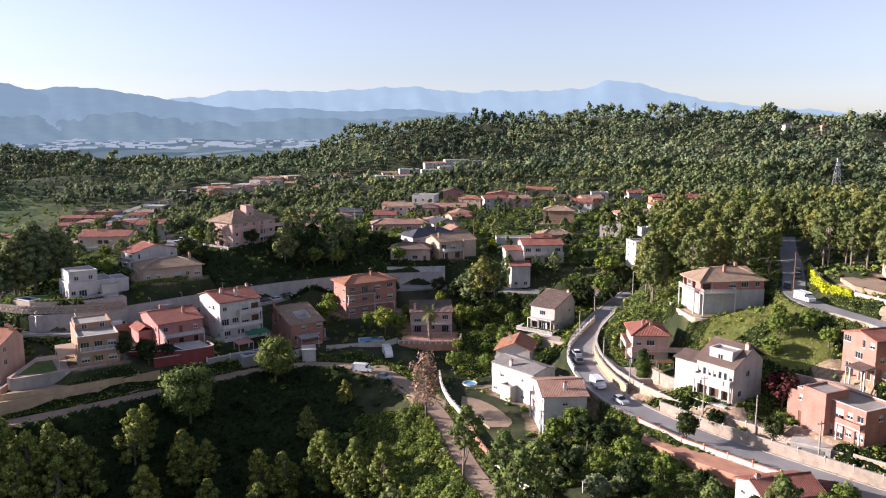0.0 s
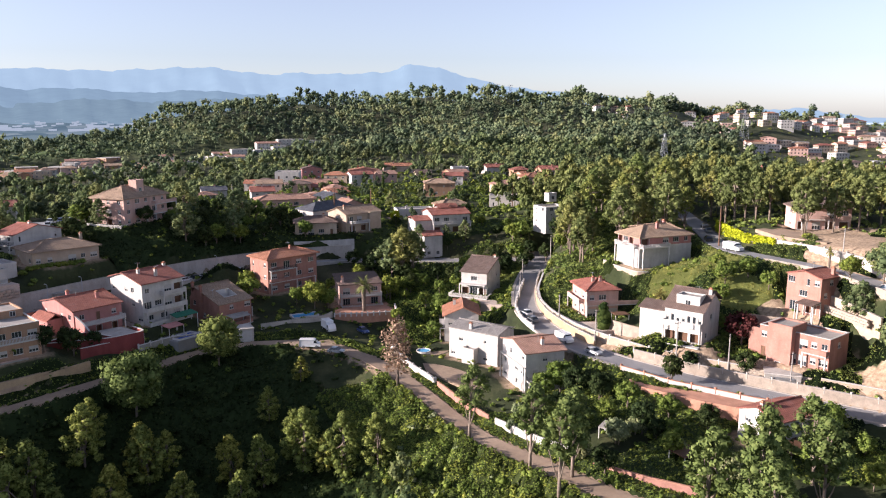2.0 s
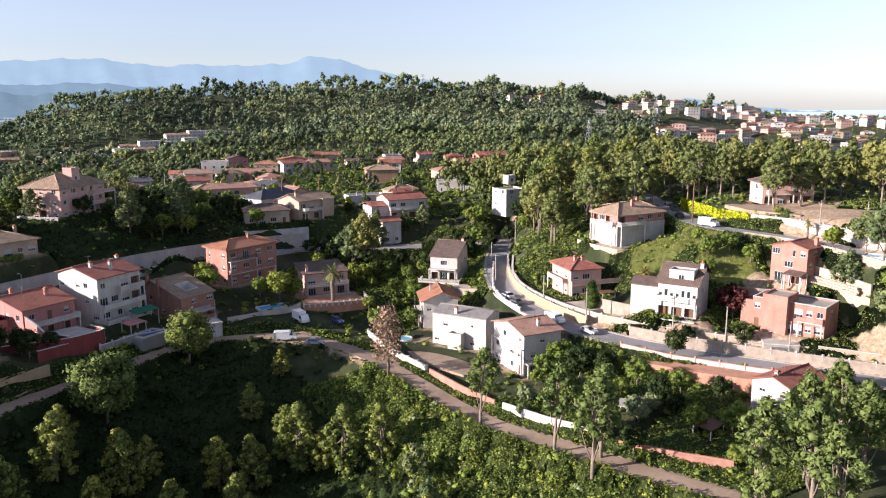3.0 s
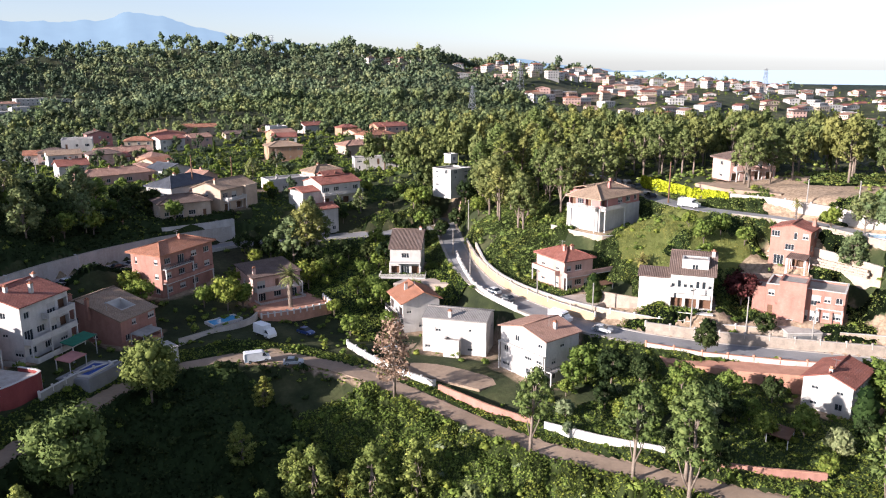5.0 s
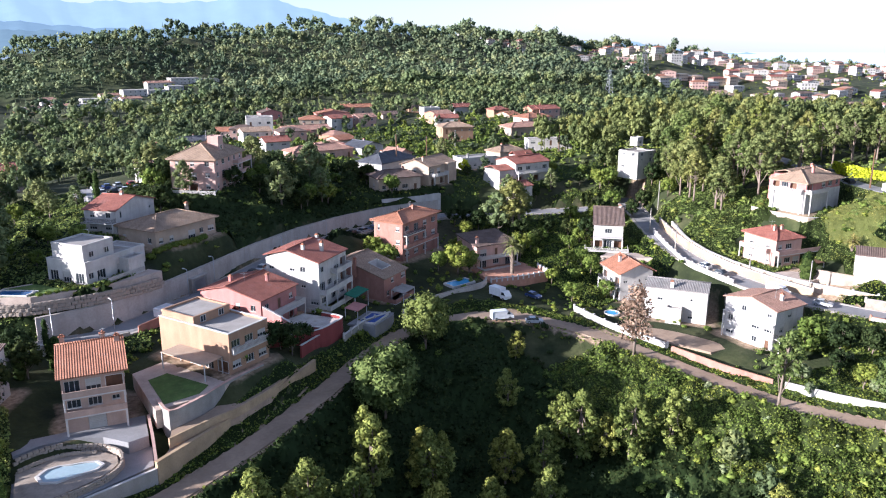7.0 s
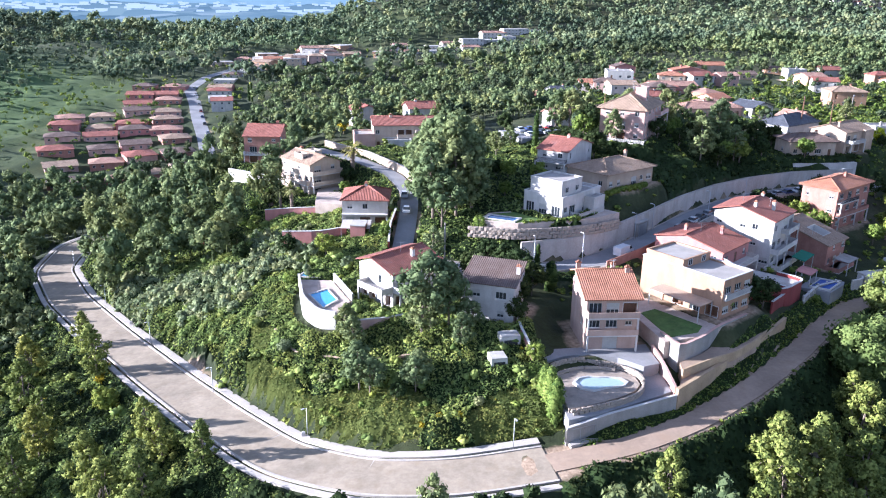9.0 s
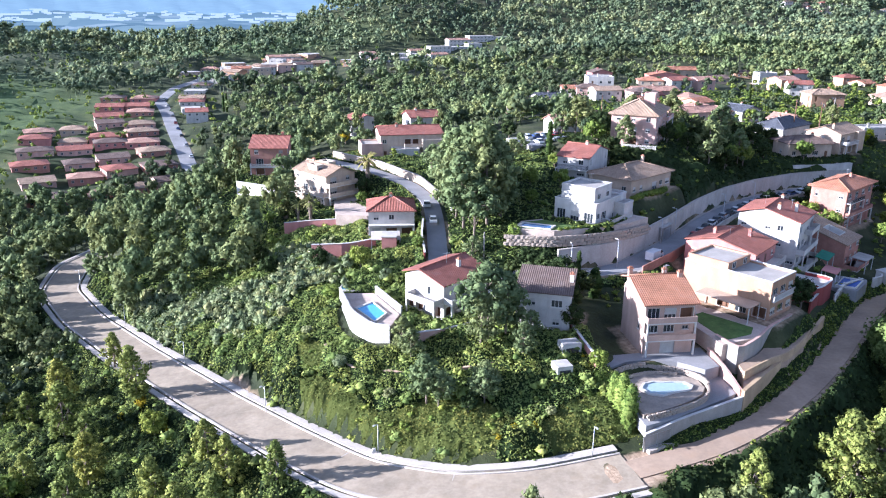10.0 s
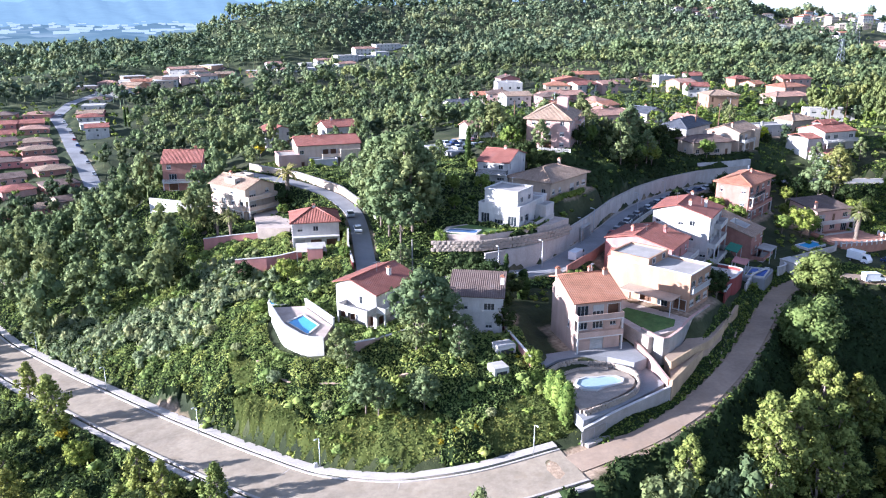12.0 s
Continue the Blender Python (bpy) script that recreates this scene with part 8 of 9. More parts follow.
for x, y, s in ((26, 124, 0.9), (31, 126, 0.9), (38, 108, 0.9), (20, 132, 0.8)):
    one(OLIVE, x, y, s)
for x, y, s in ((72, 160, 0.8), (69, 157, 0.7), (74, 166, 0.6), (78, 160, 0.7), (62, 158, 0.55), (66, 153, 0.6), (80, 155, 0.8), (88, 140, 0.9), (92, 122, 1.1), (97, 116, 1.1), (88, 114, 1.0), (84, 122, 0.9)):
    one(GREEN, x, y, s)
fill(GREEN + DARK[:2] + OLIVE, -175, -100, 205, 262, 8.0, 0.62, 0.5, lambda x, y: x > -176 + 0.0 * y, 2.0, 1.5, seed=46)
fill(GREEN + DARK[:2] + PINES[:1], -70, 135, 262, 330, 9.0, 0.62, 0.42, None, 2.0, 1.5, seed=47)
fill(GREEN[:2] + DARK + OLIVE, 14, 66, 98, 152, 5.6, 0.72, 0.6, lambda x, y: ~below_track(x, y) & (x > 9 - 0.42 * (y - 140)), 2.5, 1.5, seed=49)
fill(YOUNG + GREEN[:1], -235, -160, 118, 215, 8.5, 1.0, 0.7, lambda x, y: (x < -0.62 * (y - 148) - 166), seed=51)
fill(YOUNG, -120, -6, 84, 150, 8.5, 0.85, 0.5, lambda x, y: below_track(x, y) & (y < 128), seed=52)
for x, y, s in ((-148.6, 168.5, 0.75), (-150.6, 181.2, 0.6), (-139.5, 168, 0.5), (-132, 173, 0.6), (-129.5, 177, 0.5)):
    one(PINES, x, y, s, 0.05)
for x, y, s in ((-172, 204, 0.5), (-166, 196, 0.45), (-184, 212, 0.5), (-176, 214, 0.6), (-161, 182, 0.5), (-154, 172, 0.45), (-143, 164, 0.45), (-163, 214, 0.6), (-131, 161, 0.4), (-168, 185, 0.4)):
    one(OLIVE + DARK[:1], x, y, s)
retire(PINES + TALL + WOOD + ROUND + YOUNG + GREEN + DARK + OLIVE + [PLUM, GOLD, LIME] + CYP + CONE + PALM + [DEAD])


r = np.random.default_rng(95)
x, y = scatter(r, -330, 160, -140, 72, 19)
joined_plants("south_wood", "pine wood on the hillside behind the valley", "woods", r, TREES, x, y, r.uniform(2.0, 3.8, len(x)), r.uniform(0.9, 1.3, len(x)), M["pine"], 0.3)


# ---------------------------------------------------------------- undergrowth
def undergrowth(name, label, x0, x1, y0, y1, gap, lo, hi, material, keep=0.9, region=None, seed=1, plot_gap=0.8, road_gap=1.2, tall=(0.7, 1.2), templates=None):
    r = np.random.default_rng(seed)
    x, y = scatter(r, x0, x1, y0, y1, gap)
    ok = free_of_things(x, y, plot_gap, road_gap) & (r.uniform(0, 1, len(x)) < keep)
    if region is not None:
        ok &= region(x, y)
    x, y = x[ok], y[ok]
    return joined_plants(name, label, "undergrowth", r, templates or SHRUBS, x, y, r.uniform(lo, hi, len(x)), r.uniform(*tall, len(x)), M[material], 0.15)


inside_ring = lambda x, y: (along(ROADS["ring"][1], x, y)[0] > 6.7) & (y > 150) & (x > -226) & (x < -100 - 0.0 * y)
patchy = lambda x, y: np.sin(x * 0.21 + 1.7 * np.sin(y * 0.13)) + np.sin(y * 0.27 + x * 0.08)
slope = lambda x, y: inside_ring(x, y) & ~in_ellipse(x, y, -178.5, 194.5, 7.5, 2.6, -57) & (y < 250) & (x < -119 - 0.35 * np.maximum(0, y - 178)) & (y < 240 + 0.3 * (x + 220)) & ~in_ellipse(x, y, -154.8, 194, 5.2, 11.5, 12)
undergrowth("scrub", "dense sunlit green scrub on the slope", -226, -119, 150, 255, 2.6, 0.5, 1.25, "scrub", 0.9, lambda x, y: slope(x, y) & (patchy(x, y) < 0.9) & ((along(ROADS["ring"][1], x, y)[0] > 11) | (x < -168) | (patchy(y, x) > 0.9)), 60, tall=(0.4, 0.9))
undergrowth("bright_scrub", "fresh green bushes on the slope", -226, -119, 150, 255, 2.9, 0.5, 1.2, "broad", 0.85, lambda x, y: slope(x, y) & (patchy(x, y) > -0.3) & ((along(ROADS["ring"][1], x, y)[0] > 10) | (x < -168) | (patchy(y, x) > 0.6)), 61, tall=(0.6, 1.1))
undergrowth("slope_bushes", "taller bushes scattered over the slope", -226, -119, 150, 255, 5.5, 1.2, 2.1, "scrub", 0.6, slope, 81, tall=(0.8, 1.3))
undergrowth("reeds", "pale grey-green reeds and tall grass", -226, -158, 205, 275, 1.6, 0.8, 1.7, "reed", 0.85, lambda x, y: inside_ring(x, y) & (patchy(x, y) > -0.7) & (y > 214 - 0.35 * (x + 200)) & (y < 246 - 0.2 * (x + 200)), 62, tall=(1.0, 1.9))
undergrowth("broom", "yellow flowering broom on the slope", -226, -119, 150, 200, 6.0, 0.5, 0.9, "gold", 0.25, lambda x, y: slope(x, y), 63)
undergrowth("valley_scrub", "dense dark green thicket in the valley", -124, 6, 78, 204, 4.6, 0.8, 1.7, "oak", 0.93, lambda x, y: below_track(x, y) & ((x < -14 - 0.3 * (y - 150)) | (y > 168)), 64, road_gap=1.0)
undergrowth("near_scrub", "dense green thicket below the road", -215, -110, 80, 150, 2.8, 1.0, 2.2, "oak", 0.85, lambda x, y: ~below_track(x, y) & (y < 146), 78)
undergrowth("fresh_thicket", "bright green leafy thicket below the track", -34, 40, 70, 176, 3.0, 0.7, 1.7, "broad", 0.93, lambda x, y: (x > -24 - 0.3 * (y - 150)) & below_track(x, y) | ((y < 112) & (x > 0) & (x < 30) & (y < 112 - 1.4 * (x - 14))), 65, road_gap=0.6, tall=(0.6, 1.4))
undergrowth("pale_thicket", "dry grey-green brush in the valley", -30, 30, 70, 165, 5.0, 0.8, 1.6, "reed", 0.5, below_track, 79)
# darker needle colour than broad leaves, standing for shade on this side
undergrowth("roadside_scrub", "leafy scrub on the road's outer side", -290, -150, 120, 310, 4.5, 0.8, 2.0, "stone_pine", 0.9, lambda x, y: ((x < -0.62 * (y - 148) - 158) & (y < 270)) | (x < -240), 66, road_gap=3.0)
undergrowth("verge_broom", "yellow flowering broom beside the road", -215, -180, 150, 215, 7.0, 0.7, 1.2, "gold", 0.35, lambda x, y: x < -0.62 * (y - 148) - 176, 67)
undergrowth("roadside_green", "fresh green bushes by the road", -225, -150, 120, 235, 5.6, 0.8, 1.6, "broad", 0.6, lambda x, y: x < -0.62 * (y - 148) - 168, 68, road_gap=3.0)
undergrowth("garden_shrubs", "green garden shrubs between houses and walls", -110, 110, 100, 262, 2.8, 0.5, 1.4, "broad", 0.7, lambda x, y: (~in_pit(x, y)) & (along(ROADS["track"][1], x, y)[0] > 4) & (y > 185 - 1.5 * np.maximum(0, x - 8)) & (patchy(x, y) > np.where(terraced(x, y), 0.7, -0.9)), 69)
undergrowth("street_gardens", "dense leafy gardens below the street", 6, 66, 96, 156, 3.3, 0.5, 1.4, "broad", 0.8, lambda x, y: ~below_track(x, y) & (x > 5 - 0.42 * (y - 140)) & (y > 96), 70)
undergrowth("pine_floor", "low scrub under the pines", 44, 130, 190, 300, 3.4, 0.7, 1.5, "scrub", 0.7, None, 71)
undergrowth("crest_floor", "low scrub and grass under the crest pines", 98, 160, 128, 200, 2.8, 0.5, 1.3, "scrub", 0.7, lambda x, y: (x > 112) | (y > 184), 82)
undergrowth("knoll_grass", "sunlit grass and shrubs on the knoll", 58, 90, 150, 182, 2.6, 0.4, 0.9, "scrub", 0.5, lambda x, y: in_ellipse(x, y, 72, 166, 12, 15, 20) & (patchy(x, y) > 1.0), 72)
undergrowth("slope_scrub", "dark ivy and shrubs on the shaded slope", -95, 0, 236, 292, 3.9, 0.7, 1.5, "oak", 0.85, lambda x, y: band(x, y), 73)
undergrowth("hollow_grass", "green hedges and grass in the hollow", 2, 46, 198, 256, 3.9, 0.5, 1.3, "broad", 0.7, lambda x, y: x < 44 - 0.2 * (250 - y), 74)
undergrowth("bank_weeds", "weeds and low shrubs between stone terraces", 74, 92, 120, 153, 1.7, 0.35, 0.95, "scrub", 0.6, lambda x, y: patchy(x * 1.7, y * 1.7) > -0.6, 84, road_gap=0.6)
undergrowth("bank_shrubs", "creeping shrubs among the stones of a bank", -125, -89, 203, 217, 1.5, 0.35, 0.8, "scrub", 0.6, lambda x, y: in_ellipse(x, y, -107, 208.4, 19, 2.6, 8), 83, road_gap=0.5)
undergrowth("lane_gardens", "mixed garden shrubs along the lane", -185, -95, 195, 300, 2.8, 0.5, 1.4, "oak", 0.55, lambda x, y: (x > -172) & (y > 200), 75)
undergrowth("track_verge", "green weeds along the track verge", -120, 36, 90, 206, 1.1, 0.25, 0.6, "broad", 0.75, lambda x, y: along(TRACK, x, y)[0] < 5.0, 76, road_gap=0.15)
undergrowth("kerb_weeds", "weeds and grass in the road gutters", -232, -122, 145, 330, 0.8, 0.1, 0.22, "scrub", 0.7, lambda x, y: (np.abs(along(ROADS["ring"][1], x, y)[0] - 4.6) < 0.3) | ((np.abs(along(ROADS["ring"][1], x, y)[0] - 3.95) < 0.25) & (patchy(x * 3, y * 3) > 0.2)), 80, road_gap=-0.2)
undergrowth("mid_gardens", "mixed shrubs in the village gardens", -80, 140, 262, 440, 5.0, 0.7, 1.7, "broad", 0.5, None, 77)

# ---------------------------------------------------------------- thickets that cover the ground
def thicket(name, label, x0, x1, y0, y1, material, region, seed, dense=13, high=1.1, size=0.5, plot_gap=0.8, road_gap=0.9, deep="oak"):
    """A closed blanket of low bushes: leaf sprays over an uneven leafy sheet, dark by default to paint the shade
    between them.
    """
    r = np.random.default_rng(seed)

    def lumps(x, y, cell, salt):
        """Domes of bushes on a jittered grid: height and a tint for each bush."""
        top, hue = np.zeros(len(x)), np.full(len(x), 0.5)
        ix, iy = np.floor(x / cell), np.floor(y / cell)
        chance = lambda a, b, k: np.mod(np.sin(a * 127.1 + b * 311.7 + k * 74.7 + salt) * 43758.5453, 1.0)
        for dx in (-1, 0, 1):
            for dy in (-1, 0, 1):
                a, b = ix + dx, iy + dy
                rad = cell * (0.5 + 0.45 * chance(a, b, 3))
                q = 1 - ((x - (a + chance(a, b, 1)) * cell) ** 2 + (y - (b + chance(a, b, 2)) * cell) ** 2) / rad ** 2
                h = np.sqrt(np.maximum(q, 0)) * (0.35 + 0.65 * chance(a, b, 4))
                hue = np.where(h > top, chance(a, b, 5), hue)
                top = np.maximum(top, h)
        return top, hue

    def height(x, y):
        return 0.1 + high * (0.85 * lumps(x, y, 3.4, seed)[0] + 0.4 * lumps(x, y, 1.5, seed + 9)[0])

    def lean(x, y):
        h0 = height(x, y)
        return h0, unit(np.stack([(h0 - height(x + 0.2, y)) / 0.2, (h0 - height(x, y + 0.2)) / 0.2, np.full(len(x), 0.8)], -1))

    def inside(x, y):
        return free_of_things(x, y, plot_gap, road_gap) & region(x, y)

    step_ = 0.75
    nx, ny = int((x1 - x0) / step_), int((y1 - y0) / step_)
    gx, gy = [v.ravel() for v in np.meshgrid(x0 + np.arange(nx) * step_, y0 + np.arange(ny) * step_)]
    ok = inside(gx, gy)
    idx = np.arange(nx * ny).reshape(ny, nx)
    quad = np.stack([idx[:-1, :-1], idx[:-1, 1:], idx[1:, 1:], idx[1:, :-1]], -1).reshape(-1, 4)
    quad = quad[ok[quad].any(1)]
    used = np.unique(quad)
    back = np.zeros(nx * ny, int)
    back[used] = np.arange(len(used))
    ux, uy = gx[used], gy[used]
    uh, un = lean(ux, uy)
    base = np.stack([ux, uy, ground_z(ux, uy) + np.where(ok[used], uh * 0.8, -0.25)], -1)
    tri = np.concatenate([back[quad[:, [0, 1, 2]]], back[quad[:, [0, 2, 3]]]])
    n = int((x1 - x0) * (y1 - y0) * dense)
    px, py = r.uniform(x0, x1, n), r.uniform(y0, y1, n)
    keep = inside(px, py)
    px, py = px[keep], py[keep]
    ph, pn = lean(px, py)
    pz = ground_z(px, py) + ph * r.uniform(0.7, 1.1, len(px))
    v, f, vn = sprays(r, np.stack([px, py, pz], -1), np.full(len(px), 0.12), 1, size, 1.0, 0.7, around=pn)
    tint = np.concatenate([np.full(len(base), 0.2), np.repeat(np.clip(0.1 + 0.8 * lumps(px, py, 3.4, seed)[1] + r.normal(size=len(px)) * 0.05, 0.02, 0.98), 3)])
    # deep colours the under-sheet, whose dark leaves stand for shaded gaps
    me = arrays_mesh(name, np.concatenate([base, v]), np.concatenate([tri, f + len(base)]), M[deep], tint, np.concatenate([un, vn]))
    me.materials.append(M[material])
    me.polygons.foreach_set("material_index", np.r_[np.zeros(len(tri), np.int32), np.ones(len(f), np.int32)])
    return tagged(new(name, me), label, "undergrowth", "", "stuff")


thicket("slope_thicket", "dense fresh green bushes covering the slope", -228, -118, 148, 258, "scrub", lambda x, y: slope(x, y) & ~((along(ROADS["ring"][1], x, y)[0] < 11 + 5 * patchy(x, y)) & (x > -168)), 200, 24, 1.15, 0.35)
# oak colour here paints the shade cast from trees farther west
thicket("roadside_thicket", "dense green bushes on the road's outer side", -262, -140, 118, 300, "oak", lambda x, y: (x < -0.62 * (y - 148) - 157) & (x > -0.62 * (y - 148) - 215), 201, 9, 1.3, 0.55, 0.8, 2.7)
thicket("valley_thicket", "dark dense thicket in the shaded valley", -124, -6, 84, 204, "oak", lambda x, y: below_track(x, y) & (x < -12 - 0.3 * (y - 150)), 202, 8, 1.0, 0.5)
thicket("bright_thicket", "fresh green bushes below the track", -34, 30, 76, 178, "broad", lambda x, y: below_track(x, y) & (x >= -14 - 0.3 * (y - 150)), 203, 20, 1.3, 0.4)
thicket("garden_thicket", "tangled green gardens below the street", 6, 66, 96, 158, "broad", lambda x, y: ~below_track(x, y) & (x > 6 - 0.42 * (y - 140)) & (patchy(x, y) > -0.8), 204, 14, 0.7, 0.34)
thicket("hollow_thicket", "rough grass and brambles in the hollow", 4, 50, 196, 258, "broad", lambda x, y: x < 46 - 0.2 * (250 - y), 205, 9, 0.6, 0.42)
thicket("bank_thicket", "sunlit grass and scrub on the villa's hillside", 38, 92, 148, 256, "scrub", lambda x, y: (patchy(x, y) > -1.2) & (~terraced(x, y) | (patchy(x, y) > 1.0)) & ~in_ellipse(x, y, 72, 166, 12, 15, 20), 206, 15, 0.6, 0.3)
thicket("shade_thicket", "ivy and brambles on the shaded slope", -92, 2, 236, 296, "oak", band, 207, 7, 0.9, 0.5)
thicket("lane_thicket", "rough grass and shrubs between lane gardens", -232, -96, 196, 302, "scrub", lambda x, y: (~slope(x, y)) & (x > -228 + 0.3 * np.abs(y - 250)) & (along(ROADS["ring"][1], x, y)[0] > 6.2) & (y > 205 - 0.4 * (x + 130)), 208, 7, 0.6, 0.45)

thicket("knoll_meadow", "short sunlit grass on the knoll", 58, 92, 148, 184, "meadow", lambda x, y: in_ellipse(x, y, 73, 167, 14, 16, 20) & ~terraced(x, y), 213, 22, 0.22, 0.26, deep="meadow")
low_slope = lambda x, y: slope(x, y) & (along(ROADS["ring"][1], x, y)[0] < 11 + 5 * patchy(x, y)) & (x > -168)
thicket("slope_grass", "tall rough grass along the foot of the slope", -178, -118, 148, 200, "grass", low_slope, 214, 30, 0.42, 0.3, deep="grass")
thicket("crest_thicket", "grass and scrub on the bank below the crest road", 64, 132, 96, 166, "scrub", lambda x, y: (patchy(x, y) > -1.1) & ~in_ellipse(x, y, 89, 130, 6, 6) & (~terraced(x, y) | (patchy(x, y) > 0.9)), 212, 14, 0.8, 0.32)
thicket("verge_thicket", "rough grass bank beside the track", -118, 12, 140, 212, "broad", lambda x, y: ~below_track(x, y) & (along(TRACK, x, y)[0] < 5.8) & (along(TRACK, x, y)[0] > 2.3) & (patchy(x, y) > -1.3), 209, 14, 0.45, 0.36, road_gap=0.4)
thicket("mid_thicket", "rough grass and shrubs between village houses", -76, 130, 262, 420, "broad", lambda x, y: (patchy(x, y) > -0.5), 210, 1.4, 0.9, 0.7, 1.5, 1.0)

thicket("reed_bed", "pale grey-green reeds on the upper slope", -216, -160, 212, 250, "reed", lambda x, y: inside_ring(x, y) & (y > 216 - 0.35 * (x + 200)) & (y < 243 - 0.25 * (x + 200)) & (patchy(x, y) > -0.9), 211, 12, 1.9, 0.5, 0.8, 1.4)

# creeper on the crest wall
r = np.random.default_rng(90)
n = 1500
u = r.uniform(0, 1, n)
px, py = np.interp(u, [0, 0.45, 0.75, 1], [97.2, 92.1, 89.5, 91.2]), np.interp(u, [0, 0.45, 0.75, 1], [201, 186, 177, 168])
cz = 37.9 - r.uniform(0, 1, n) ** 1.3 * np.where(u > 0.85, 1.6, 3.3)
v, f, vn = sprays(r, np.stack([px - 0.32, py, cz], 1), np.full(n, 0.2), 3, 0.55)
child("creeper", arrays_mesh("creeper", v - np.array([97.5, 201, 0]), f, M["lime"], None, vn), ivy_wall, "bright lime-green creeper")

# ---------------------------------------------------------------- farther houses
SUBURB, SUBURB_SLOTS, SUBURB_INDEX = Shape(), [], []


def suburb_house(m, w, d, h, storeys, wall, roof, tiles):
    """A house of the distant suburb, added to the one joined mesh."""
    s = Shape()
    s.box(-w / 2, -d / 2, -4, w / 2, d / 2, h)
    if roof == "gable_x":
        for sx in (-w / 2, w / 2):
            s.face([(sx, -d / 2, h), (sx, 0, h + 1.5), (sx, d / 2, h)])
    elif roof == "gable_y":
        for sy in (-d / 2, d / 2):
            s.face([(-w / 2, sy, h), (w / 2, sy, h), (0, sy, h + 1.5)])
    panes = Shape()
    for st in range(storeys):
        for k in range(int(w / 3)):
            panes.box(-w / 2 + 3 * k + 0.9, -d / 2 - 0.06, st * 2.9 + 0.9, -w / 2 + 3 * k + 2.1, -d / 2 + 0.1, st * 2.9 + 2.1)
            panes.box(-w / 2 - 0.06, -d / 2 + 3 * k * d / w + 0.9, st * 2.9 + 0.9, -w / 2 + 0.1, -d / 2 + 3 * k * d / w + 1.9, st * 2.9 + 2.1)
    if roof == "flat":
        top, shift, cover = Shape(), Matrix(), "concrete"
        top.box(-w / 2 - 0.1, -d / 2 - 0.1, h, w / 2 + 0.1, d / 2 + 0.1, h + 0.25)
    else:
        top, shift, cover = roof_shape(roof, w, d, h + 0.2, 1.5, 0.5)[0], pose(-w / 2, -d / 2, 0), tiles
    for shape, place_, key in ((s, m, wall), (top, m @ shift, cover), (panes, m, "glass")):
        if key not in SUBURB_SLOTS:
            SUBURB_SLOTS.append(key)
        n = 0
        for f in shape.f:
            SUBURB.face([place_ @ Vector(shape.v[i]) for i in f], shape.uv[n:n + len(f)])
            SUBURB_INDEX.append(SUBURB_SLOTS.index(key))
            n += len(f)


def small_house(x, y, rot, w, d, storeys, wall, roof, tiles, label, group, seed):
    """A house seen from afar: walls, roof, and windows on the sides that show."""
    rr = random.Random(seed)
    z = float(min(ground_z([x - w / 2, x + w / 2, x, x], [y, y, y - d / 2, y + d / 2]))) + 0.3
    h = 2.9 * storeys
    if "eastern" in group:
        return suburb_house(pose(x, y, z, 0, 0, rot), w, d, h, storeys, wall, roof, tiles)
    root = thing("house", pose(x, y, z, 0, 0, rot), label, "house", group)
    s = Shape()
    s.box(-w / 2, -d / 2, -4, w / 2, d / 2, h)
    if roof == "gable_x":
        for sx in (-w / 2, w / 2):
            s.face([(sx, -d / 2, h), (sx, 0, h + 1.5), (sx, d / 2, h)])
    elif roof == "gable_y":
        for sy in (-d / 2, d / 2):
            s.face([(-w / 2, sy, h), (w / 2, sy, h), (0, sy, h + 1.5)])
    child("wall", s.mesh("wall", M[wall]), root)
    if roof == "flat":
        s = Shape()
        s.box(-w / 2 - 0.1, -d / 2 - 0.1, h, w / 2 + 0.1, d / 2 + 0.1, h + 0.25)
        child("roof", s.mesh("roof", M["concrete"]), root)
    else:
        rs, cap = roof_shape(roof, w, d, h + 0.2, 1.5, 0.5)
        child("roof", rs.mesh("roof", M[tiles]), root, "", pose(-w / 2, -d / 2, 0))
    me = block_window("frame")
    for st in range(storeys):
        for k in range(max(2, int(w / 3.5))):
            if rr.random() < 0.85:
                child("window", me, root, "", pose(-w / 2 + w * (k + 0.5) / max(2, int(w / 3.5)) - 0.6, -d / 2 - 0.1, st * 2.9 + 0.9))
        if rr.random() < 0.7:
            child("window", me, root, "", pose(-w / 2 - 0.1, 0.6, st * 2.9 + 0.9, 0, 0, -90))
    return root


rnd = random.Random(21)
FAR_WALLS, FAR_ROOFS = ["white", "white", "cream", "pink", "peach", "tan"], ["tile_red", "tile_orange", "tile_pink", "tile_tan", "tile_brown"]
WORDS = {"white": "white", "cream": "cream", "pink": "pink", "peach": "peach", "tan": "tan", "brick": "brick", "rose": "rose"}


def row_house(x, y, rot, group, walls, roofs=("hip", "gable_x", "gable_y"), st=(1, 2), wide=(9, 14), seed=0):
    w, d = rnd.uniform(*wide), rnd.uniform(8, 11) + (2.5 if "estate" in group else 0)
    wl, rf, tl = rnd.choice(walls), rnd.choice(list(roofs)), rnd.choice(["tile_tan", "tile_brown", "tile_red", "tile_pink"] if "estate" in group else FAR_ROOFS)
    lab = f"{WORDS[wl]} house with " + ("a flat concrete roof" if rf == "flat" else {"tile_red": "a red", "tile_orange": "an orange", "tile_pink": "a faded pink", "tile_tan": "a tan", "tile_brown": "a brown"}[tl] + " tiled roof")
    return small_house(x, y, rot, w, d, rnd.randint(*st), wl, rf, tl, lab, group, int(seed * 13 + x))


